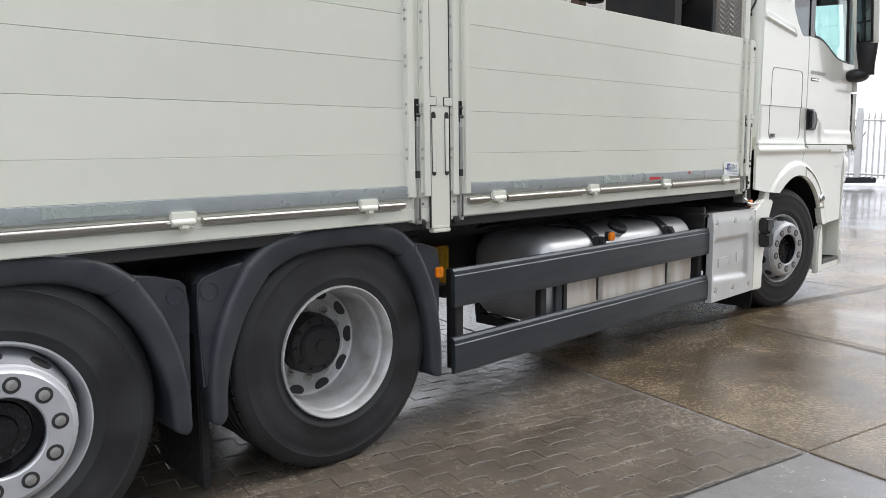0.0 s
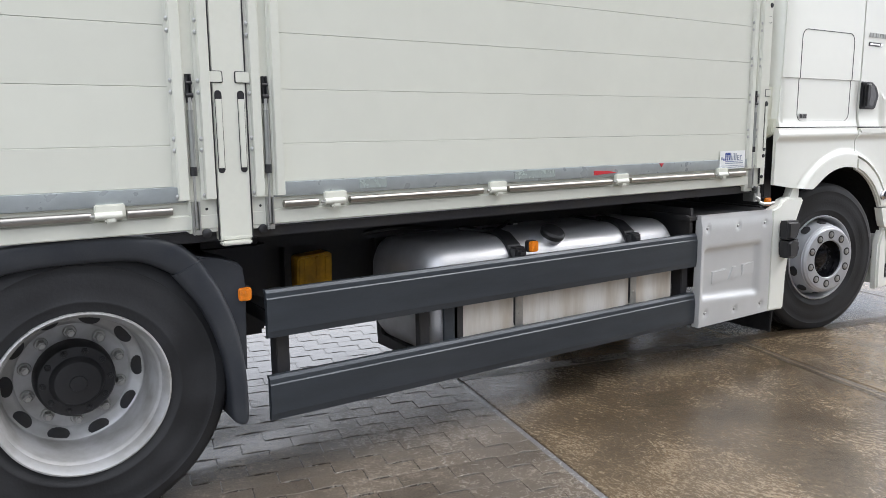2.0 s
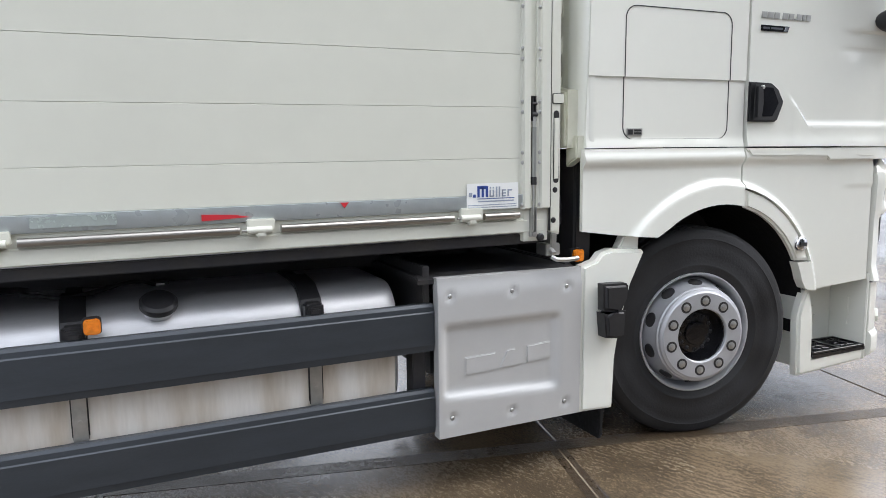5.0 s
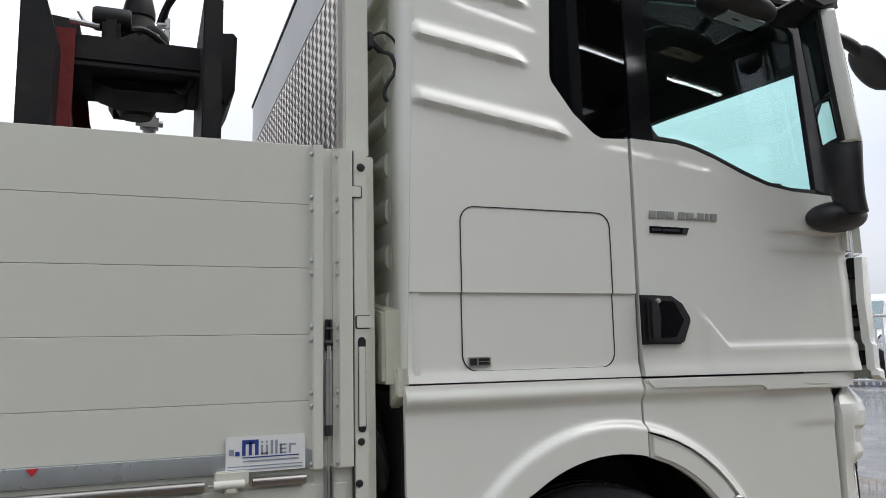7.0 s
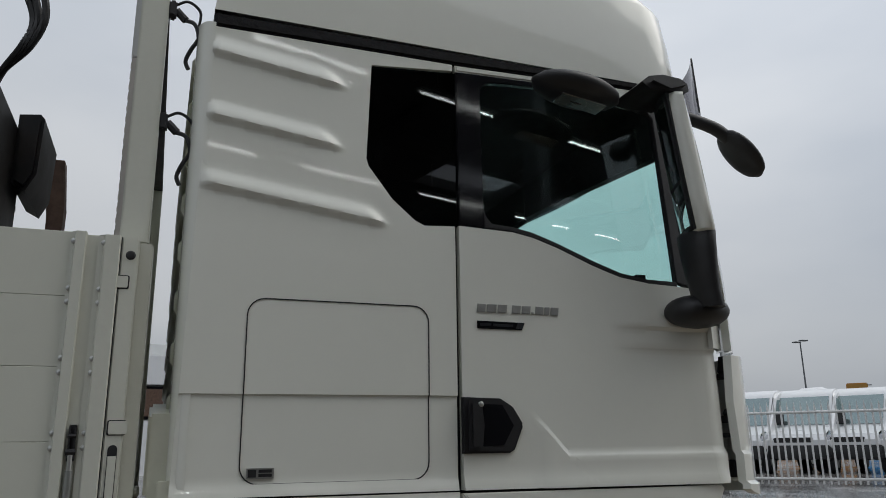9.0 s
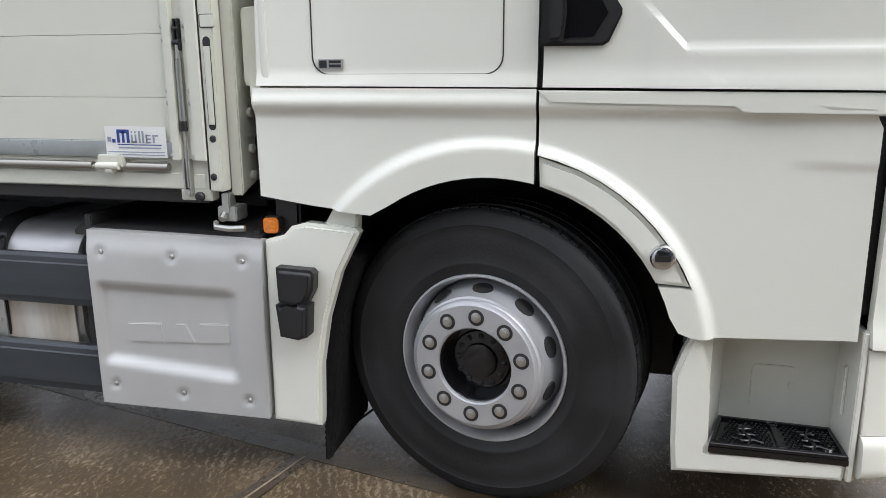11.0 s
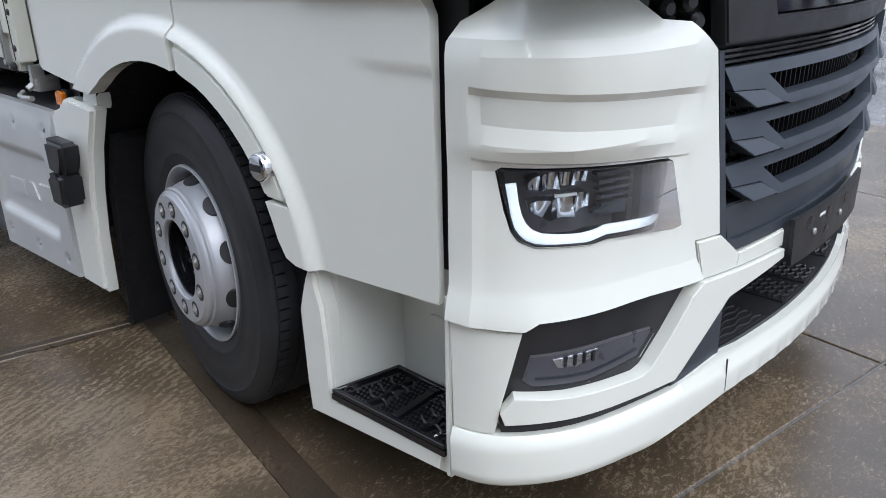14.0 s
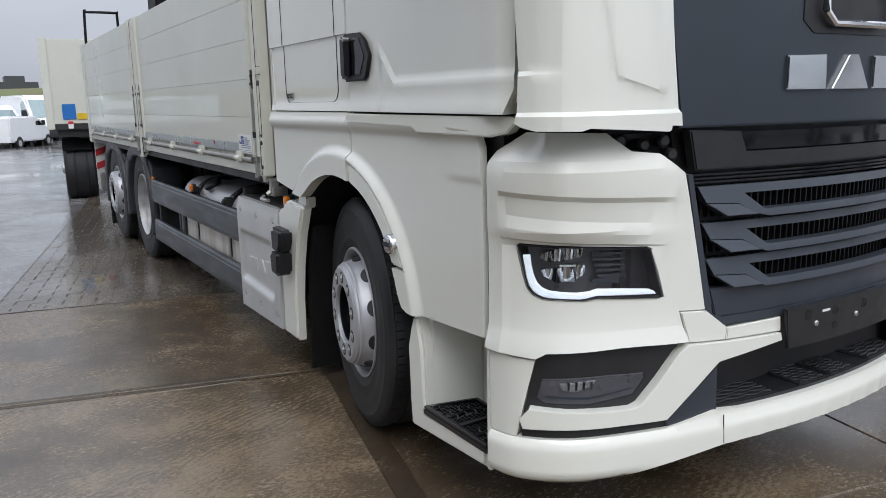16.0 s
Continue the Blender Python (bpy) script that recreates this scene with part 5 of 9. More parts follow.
# white strip over the windows, black seam strip under the roof
for far in (False, True):
    panel("door_top_rail", [(0.212, 2.868), (0.212, 2.895), (1.17, 2.925), (1.23, 2.87), (1.15, 2.845), (1.04, 2.868), (0.70, 2.885)], M_CAB, cab, 0.0, 0.03, far=far)
    panel("roof_seam", [(-0.652, 2.892), (0.20, 2.898), (1.25, 2.930), (1.25, 2.958), (0.20, 2.944), (-0.655, 2.940)], M_FLAP, cab, 0.004, 0.03, far=far, bevel=0.008)
    # black window surround, built as four bars round the pane
    panel("window_frame", [(0.215, 2.268), (0.310, 2.266), (0.310, 2.806), (0.325, 2.835), (0.36, 2.845), (0.70, 2.870), (0.70, 2.884), (0.212, 2.866)], M_GLOSS, cab, 0.001, 0.026, far=far, bevel=0.003)
    panel("window_frame", [(0.70, 2.868), (1.06, 2.826), (1.085, 2.80), (1.118, 2.118), (1.255, 2.088), (1.22, 2.86), (1.15, 2.843), (1.04, 2.866), (0.70, 2.883)], M_BLACK, cab, 0.001, 0.026, far=far, bevel=0.003)
    panel("window_seal", [(0.31, 2.268), (0.42, 2.262), (0.50, 2.248), (0.60, 2.217), (0.74, 2.162), (0.86, 2.122), (0.98, 2.104), (1.12, 2.100), (1.118, 2.118), (0.985, 2.120), (0.865, 2.138), (0.745, 2.178), (0.60, 2.234), (0.50, 2.266), (0.42, 2.280), (0.34, 2.285), (0.318, 2.31), (0.310, 2.34)], M_BLACK, cab, 0.002, 0.026, far=far, bevel=0.003)
    pane = panel("window_pane", [(0.305, 2.26), (0.42, 2.25), (0.60, 2.21), (0.74, 2.155), (0.86, 2.115), (1.12, 2.095), (1.09, 2.81), (0.70, 2.875), (0.36, 2.85), (0.31, 2.82)], M_GLASS, cab, -0.012, 0.005, far=far, bevel=0, label="tinted side window")
    pane.visible_shadow = False
    q = panel("quarter_pane", [(-0.124, 2.478), (-0.116, 2.452), (-0.03, 2.342), (0.052, 2.272), (0.086, 2.258), (0.207, 2.264), (0.209, 2.862), (-0.108, 2.838)], M_DARKGLASS, cab, -0.006, 0.006, far=far, bevel=0.002, label="dark rear side window")

# door handle
hd = tagged(new("door_handle"), "black plastic door handle in its recess"); hd.parent = right_door
bm = bmesh.new()
prism(bm, [(0.203, 1.490), (0.375, 1.490), (0.393, 1.500), (0.425, 1.572), (0.425, 1.588), (0.392, 1.640), (0.345, 1.668), (0.203, 1.672)], "y", -0.016, 0.0, 0.007)
ob = part("handle_plate", bm, M_BLACK, right_door, "black plastic handle plate")
bm = bmesh.new()
prism(bm, [(0.262, 1.510), (0.352, 1.512), (0.392, 1.578), (0.350, 1.650), (0.262, 1.652)], "y", -0.0185, -0.012, 0.006)
part("handle_recess", bm, M_GLOSS, right_door)
bm = bmesh.new()
prism(bm, [(0.222, 1.500), (0.268, 1.505), (0.276, 1.58), (0.268, 1.655), (0.222, 1.660)], "y", -0.042, -0.015, 0.010)
part("handle_lever", bm, M_BLACK, right_door)
bm = bmesh.new()
lathe(bm, [(0.009, 0.0), (0.009, -0.022), (0.006, -0.024)], pose(0.262, -0.020, 1.647), 12)
part("lock", bm, M_ZINC, right_door)
bpy.data.objects.remove(hd)

# type plate: plain raised bars
x = 0.270
for w in (0.034, 0.038, 0.038, 0.0, 0.036, 0.036, 0.010, 0.034, 0.022, 0.034):
    if w:
        bm = bmesh.new()
        prism(bm, [(x, 1.962), (x + w - 0.004, 1.962), (x + w, 1.990), (x + 0.004, 1.990)] if w > 0.015 else [(x, 1.962), (x + 0.008, 1.962), (x + 0.008, 1.969), (x, 1.969)], "y", -0.0065, 0.0, 0.0015)
        part("badge_bar", bm, M_ZINC, right_door, "grey raised type badge bar")
        x += w + 0.003
    else:
        x += 0.014
bm = bmesh.new()
prism(bm, [(0.270, 1.904), (0.440, 1.904), (0.452, 1.930), (0.270, 1.931)], "y", -0.005, 0.0, 0.0015)
part("trim_badge", bm, M_GLOSS, right_door, "black trim badge in a chrome edge")
for x0, x1 in ((0.280, 0.322), (0.328, 0.405)):
    block("badge_print", x0, x1, -0.0062, -0.0045, 1.913, 1.922, M_CHROME, right_door, bevel=0)
bm = bmesh.new()
prism(bm, [(0.415, 1.907), (0.438, 1.907), (0.449, 1.928), (0.424, 1.928)], "y", -0.0062, -0.004, 0.001)
part("badge_end", bm, M_CHROME, right_door)

# locker flap
def split_sides(pts):
    """Adds points where the upright edges cross the crease."""
    out = []
    for p, q in zip(pts, pts[1:] + pts[:1]):
        out.append(p)
        for z in sorted((1.6735, 1.6765), reverse=p[1] > q[1]):
            if min(p[1], q[1]) < z < max(p[1], q[1]):
                out.append((p[0] + (q[0] - p[0]) * (z - p[1]) / (q[1] - p[1]), z))
    return out


flap_outer, flap_inner = rounded(-0.500, 0.096, 1.412, 1.972, 0.055, 6), rounded(-0.4965, 0.0925, 1.4155, 1.9685, 0.0525, 6)
flap_outer, flap_inner = split_sides(flap_outer), split_sides(flap_inner)
bm = bmesh.new()
vo = [bm.verts.new((x, -0.0022 + (0.0 if z > 1.675 else 0.008), z)) for x, z in flap_outer]
vi = [bm.verts.new((x, -0.0022 + (0.0 if z > 1.675 else 0.008), z)) for x, z in flap_inner]
vo2 = [bm.verts.new((v.co.x, 0.01, v.co.z)) for v in vo]
vi2 = [bm.verts.new((v.co.x, 0.01, v.co.z)) for v in vi]
n = len(vo)
for i in range(n):
    j = (i + 1) % n
    bm.faces.new((vo[i], vo[j], vi[j], vi[i]))
    bm.faces.new((vo[i], vo2[i], vo2[j], vo[j]))
    bm.faces.new((vi[i], vi2[i], vi2[j], vi[j]))
    bm.faces.new((vo2[i], vi2[i], vi2[j], vo2[j]))
part("locker_gap", bm, M_BLACK, cab, "dark gap round the locker flap")
block("dealer_sticker", -0.478, -0.398, 0.0005, 0.006, 1.430, 1.460, M_ZINC, cab, "small grey dealer sticker", bevel=0)
block("sticker_mark", -0.474, -0.450, -0.0006, 0.002, 1.434, 1.456, M_BLACK, cab, bevel=0)
for x0, x1, z0, z1 in ((-0.443, -0.404, 1.447, 1.456), (-0.443, -0.404, 1.435, 1.444)):
    block("sticker_print", x0, x1, -0.0006, 0.002, z0, z1, M_BLACK, cab, bevel=0)

# sill ledge under the door
panel("door_sill", [(0.200, 1.368), (1.245, 1.362), (1.268, 1.35), (1.235, 1.315), (1.18, 1.302), (0.76, 1.305), (0.735, 1.322), (0.235, 1.330)], M_CAB, cab, 0.020, 0.06, bevel=0.012, label="white sill strip")


ACX, ACZ = 0.062, 0.548   # middle of the wheel arch


def arch_lift(u, z):
    r = math.hypot(u - ACX, z - ACZ)
    out = -0.03 * (1 - smooth01(1.30, 1.36, z)) * 0
    if z > 1.22:
        out += 0.022 * smooth01(1.285, 1.325, z) - 0.010 * smooth01(1.335, 1.36, z)
    lim = 0.684
    if z > 0.62:
        out += 0.030 * (1 - smooth01(lim - 0.030, lim, r))
    return out - 0.010


R_IN = 0.565
rear_arch = [(-0.702, 1.3745), (0.194, 1.3715), (0.194, ACZ + math.sqrt(R_IN ** 2 - (0.194 - ACX) ** 2))]
rear_arch += [(ACX + R_IN * math.cos(a), ACZ + R_IN * math.sin(a)) for a in (radians(79 + 4.5 * k) for k in range(11))]
rear_arch += [(-0.315, 0.983), (-0.40, 0.990), (-0.52, 1.002), (-0.70, 1.028)]
panel("arch_panel", rear_arch, M_CAB, cab, 0.004, 0.03, dz=0.012, h=arch_lift, label="white wheel arch panel behind the door seam", smooth=50)
front_arch = [(0.203, 1.3655), (0.75, 1.345), (1.085, 1.320), (1.112, 1.27), (1.118, 0.672), (0.72, 0.652), (0.665, 0.655), (0.630, 0.668)]
front_arch += [(ACX + R_IN * math.cos(radians(a)), ACZ + R_IN * math.sin(radians(a))) for a in (17, 22, 27.0)]
front_arch += [(ACX + 0.650 * math.cos(radians(a)), ACZ + 0.650 * math.sin(radians(a))) for a in (23.0, 29, 36, 42, 48, 54, 60, 66, 72, 77.4)]


def front_arch_lift(u, z):
    out = arch_lift(u, z)
    if u > 0.85:
        out += 0.006 * smooth01(0.85, 1.0, u) * smooth01(1.155, 1.175, z)
    return out


panel("arch_panel", front_arch, M_CAB, cab, 0.004, 0.03, dz=0.012, h=front_arch_lift, label="white wing panel with raised arch edge", smooth=50)
trim = [(ACX + 0.562 * math.cos(radians(a)), ACZ + 0.562 * math.sin(radians(a))) for a in (74.6, 66, 60, 54, 48, 42, 36, 31, 28.2)] + [(ACX + 0.645 * math.cos(radians(a)), ACZ + 0.645 * math.sin(radians(a))) for a in (23.8, 31, 36, 42, 48, 54, 60, 66, 77.0)]
panel("arch_trim", trim, M_CAB, cab, 0.022, 0.03, bevel=0.012, label="white wheel arch trim piece")
# round emblem on the trim
bm = bmesh.new()
lathe(bm, [(0.037, 0.0), (0.037, -0.020), (0.033, -0.026), (0.030, -0.026)], pose(0.572, -0.016, 0.897), 28)
part("emblem_ring", bm, M_CHROME, cab, "chrome round emblem")
bm = bmesh.new()
lathe(bm, [(0.031, 0.0), (0.0305, -0.008), (0.025, -0.011), (0.005, -0.012)], pose(0.572, -0.036, 0.897), 28)
part("emblem_lens", bm, M_REFL, cab)
block("emblem_mark", 0.550, 0.594, -0.0495, -0.046, 0.888, 0.906, M_BLACK, cab, bevel=0.001)

# rear wing behind the front wheel
panel("wing_panel", [(-0.700, 0.232), (-0.525, 0.226), (-0.522, 0.25), (-0.515, 0.45), (-0.485, 0.62), (-0.435, 0.78), (-0.365, 0.918), (-0.378, 0.932), (-0.545, 0.945), (-0.60, 0.93), (-0.628, 0.90), (-0.697, 0.880)], M_CAB, cab, 0.0, 0.05, bevel=0.014, label="white wing panel ahead of the equipment cover")
bm = bmesh.new()
prism(bm, [(-0.50, 0.92), (-0.38, 0.92), (-0.375, 0.99), (-0.45, 1.01)], "y", 0.03, 0.08, 0.006)
part("wing_stay", bm, M_CAB, cab)
bm = bmesh.new()
prism(bm, [(-0.632, 0.806), (-0.512, 0.802), (-0.500, 0.790), (-0.505, 0.735), (-0.530, 0.688), (-0.560, 0.676), (-0.628, 0.690)], "y", -0.072, 0.0, 0.016, 3)
prism(bm, [(-0.634, 0.682), (-0.585, 0.668), (-0.560, 0.690), (-0.520, 0.684), (-0.528, 0.578), (-0.560, 0.566), (-0.622, 0.574)], "y", -0.082, 0.0, 0.014, 3)
part("kerb_sensor", bm, M_BLACK, cab, "black plastic sensor housing")
# silver equipment cover


def cover_lift(u, z):
    inz = smooth01(0.385 - 0.030 * (u + 1.335) / 0.55, 0.430 - 0.030 * (u + 1.335) / 0.55, z) * (1 - smooth01(0.668, 0.70, z))
    inu = smooth01(-1.365, -1.335, u) * (1 - smooth01(-0.86, -0.80, u))
    out = -0.022 * inz * inu
    out += 0.012 * smooth01(0.88, 0.80, z) if z > 0.80 else 0.012
    for bu, bz in ((-1.326, 0.810), (-1.045, 0.806), (-0.780, 0.804), (-1.320, 0.312), (-1.045, 0.302), (-0.785, 0.300)):
        out -= 0.010 * (1 - smooth01(0.008, 0.024, math.hypot(u - bu, z - bz)))
    return out - 0.004


panel("equipment_cover", [(-1.380, 0.235), (-0.712, 0.240), (-0.706, 0.878), (-1.380, 0.886)], M_SILVER, truck, 0.0, 0.04, dz=0.0135, h=cover_lift, bevel=0.016, label="silver moulded equipment cover with raised plain blocks", smooth=60)
for bu, bz in ((-1.326, 0.810), (-1.045, 0.806), (-0.780, 0.804), (-1.320, 0.312), (-1.045, 0.302), (-0.785, 0.300)):
    bm = bmesh.new()
    lathe(bm, [(0.009, 0.004), (0.009, -0.004), (0.006, -0.007)], pose(bu, 0.001, bz), 10)
    part("cover_bolt", bm, M_ZINC, truck)
for pts in ([(-1.255, 0.475), (-1.115, 0.483), (-1.115, 0.556), (-1.255, 0.550)], [(-1.098, 0.484), (-0.985, 0.490), (-1.022, 0.562), (-1.062, 0.560)], [(-0.968, 0.491), (-0.850, 0.498), (-0.850, 0.572), (-0.968, 0.566)]):
    bm = bmesh.new()
    prism(bm, pts, "y", 0.0085, 0.03, 0.004)
    part("raised_block", bm, M_SILVER, truck)
bm = bmesh.new()
prism(bm, [(0.03, 0.878), (0.06, 0.89), (0.75, 0.89), (0.75, 0.87), (0.03, 0.86)], "x", -1.45, -0.72, 0.004)
box(bm, -1.42, -1.39, 0.05, 0.75, 0.60, 0.93, 0.004)
box(bm, -0.76, -0.73, 0.05, 0.75, 0.40, 0.90, 0.004)
part("equipment_tray", bm, M_CHASSIS, truck)
pieces("battery", [(-1.36 + k * 0.16, -1.24 + k * 0.16, 0.10, 0.5, 0.45, 0.84) for k in range(4)], M_BLACK, truck, bevel=0.02)

# step box
step = new("step_box"); step.parent = truck; step["label"] = "white entry step box with black tread"
panel("step_frame", [(0.672, 0.648), (0.650, 0.60), (0.625, 0.52), (0.632, 0.30), (0.640, 0.205), (1.128, 0.232), (1.137, 0.312), (0.742, 0.292), (0.737, 0.46), (0.728, 0.55), (0.712, 0.60), (0.705, 0.648)], M_CAB, step, 0.0, 0.05, bevel=0.014)
pieces("step_recess", [(0.70, 1.16, 0.225, 0.26, 0.24, 0.70), (1.132, 1.150, 0.003, 0.223, 0.232, 0.70), (0.743, 1.131, 0.02, 0.223, 0.225, 0.285)], M_CAB, step)
shape("step_cheek", [(0.668, 0.048), (0.738, 0.048), (0.795, 0.2235), (0.668, 0.2235)], "z", 0.24, 0.69, M_CAB, step, bevel=0.004)
shape("flap", rounded(0.885, 1.02, 0.345, 0.50, 0.02, 4), "y", 0.2185, 0.2265, M_CAB, step, bevel=0.002)
block("flap_latch", 0.995, 1.012, 0.214, 0.224, 0.40, 0.45, M_CAB, step, bevel=0.003)
block("flap_hook", 1.124, 1.134, 0.10, 0.12, 0.40, 0.56, M_CAB, step, bevel=0.004)
bm = bmesh.new()
prism(bm, [(0.742, -0.004), (1.134, -0.004), (1.128, 0.190), (0.790, 0.205)], "z", 0.284, 0.309, 0.004)
edge = [(0.744, -0.002), (1.132, -0.002), (1.126, 0.188), (0.791, 0.203)]
mid = [sum(p[k] for p in edge) / 4 for k in (0, 1)]
inner = [(mid[0] + (x - mid[0]) * 0.93, mid[1] + (y - mid[1]) * 0.86) for x, y in edge]
for k in range(4):
    j = (k + 1) % 4
    prism(bm, [edge[k], edge[j], inner[j], inner[k]], "z", 0.306, 0.3185, 0.002, 1)
prism(bm, [(0.945, 0.016), (0.967, 0.016), (0.962, 0.176), (0.944, 0.176)], "z", 0.306, 0.3175, 0.001, 1)
for x, y in ((0.782, 0.026), (1.108, 0.022), (0.953, 0.170)):
    lathe(bm, [(0.015, 0.0), (0.015, -0.012), (0.011, -0.013), (0.010, -0.008), (0.002, -0.008)], pose(x, y, 0.306, -90, 0, 0), 18)
# tyre-track motifs: a bent spine with swept strokes
for cx in (0.862, 1.045):
    sweep(bm, spline([(cx - 0.004, 0.018, 0.312), (cx + 0.008, 0.06, 0.312), (cx - 0.006, 0.11, 0.312), (cx + 0.010, 0.168, 0.312)], 5), 0.0060, 6)
    for y in (0.05, 0.088, 0.128):
        sweep(bm, spline([(cx - 0.044, y + 0.014, 0.312), (cx - 0.014, y - 0.004, 0.313), (cx + 0.016, y + 0.004, 0.313), (cx + 0.046, y - 0.010, 0.312)], 4), 0.0038, 6)
for r in range(11):
    for c in range(26):
        x0, y0 = 0.782 + c * 0.0133 + (0.0066 if r % 2 else 0.0), 0.014 + r * 0.0155
        if x0 < 0.775 + 0.20 * y0 or x0 > 1.108 or min(abs(x0 - cx) for cx in (0.862, 1.045)) < 0.020 or abs(x0 - 0.953) < 0.020:
            continue
        box(bm, x0, x0 + 0.0062, y0, y0 + 0.0075, 0.306, 0.3140)
part("step_tread", bm, M_GLOSS, step, "black ribbed plastic step tread")


# ---------------------------------------------------------------- front corner and bumper
def ramp(a, b, v):
    return min(1.0, max(0.0, (v - a) / (b - a)))


def corner_lift(u, z):
    """Shoulder at the top, a pressed field, a crease over the lamp and a flared foot."""
    out = -0.075 * smooth01(1.19, 1.33, z) ** 1.4
    out += float(np.interp(z, (0.985, 1.03, 1.10, 1.18), (0.0, 0.034, 0.048, 0.062))) * float(np.interp(u, (1.15, 1.25, 1.38, 1.50, 1.65, 1.80), (0.1, 0.6, 1.0, 0.8, 0.35, 0.0)))
    zt, zb = 1.146 - 0.063 * (u - 1.21), 1.048 - 0.078 * (u - 1.21)
    inside = ramp(1.200, 1.225, u) * (1 - ramp(1.66, 1.79, u))
    out -= 0.012 * inside * (1 - ramp(zt - 0.012, zt + 0.004, z)) * ramp(zb - 0.004, zb + 0.032, z)
    zc = 1.012 - 0.075 * (u - 1.21)
    out -= 0.008 * ramp(1.21, 1.23, u) * (1 - ramp(1.64, 1.74, u)) * (1 - ramp(zc - 0.005, zc + 0.001, z))
    out += 0.020 * ramp(0.0, 0.075, 0.735 - 0.03 * (u - 1.15) - z)
    return out


corner_lines = [(1.21, 1.146 - 0.012, -0.063), (1.21, 1.150, -0.063), (1.21, 1.044, -0.078), (1.21, 1.080, -0.078), (1.21, 1.007, -0.075), (1.21, 1.013, -0.075), (1.15, 0.735, -0.03)]


def panel2(*args, **kw):
    for far in (False, True):
        panel(*args, far=far, **kw)


corner_top = [(1.150, 0.905), (1.150, 1.226), (1.172, 1.262), (1.277, 1.316), (1.523, 1.310), (1.590, 1.257), (1.688, 1.247), (1.776, 1.186), (1.797, 1.111), (1.843, 0.905), (1.694, 0.905), (1.674, 0.965), (1.66, 0.972), (1.44, 0.985), (1.262, 0.994), (1.250, 0.985), (1.268, 0.905)]
corner_low = [(1.150, 0.905), (1.268, 0.905), (1.283, 0.860), (1.300, 0.838), (1.334, 0.823), (1.460, 0.816), (1.500, 0.822), (1.70, 0.806), (1.722, 0.812), (1.694, 0.905), (1.843, 0.905), (1.874, 0.756), (1.776, 0.762), (1.808, 0.662), (1.57, 0.668), (1.345, 0.661), (1.315, 0.644), (1.150, 0.657)]
for far in (False, True):
    panel("corner_panel", [corner_top, corner_low], M_CAB, cab, 0.0, 0.03, du=0.025, dz=0.03, h=corner_lift, bevel=0.0, far=far, label="white corner panel round the headlamp", smooth=17, hu=(1.19, 1.25), hz=(1.16, 1.34),
          lines=corner_lines, zcuts=(0.66, 0.69, 0.715, 0.80, 0.985, 1.03, 1.10))

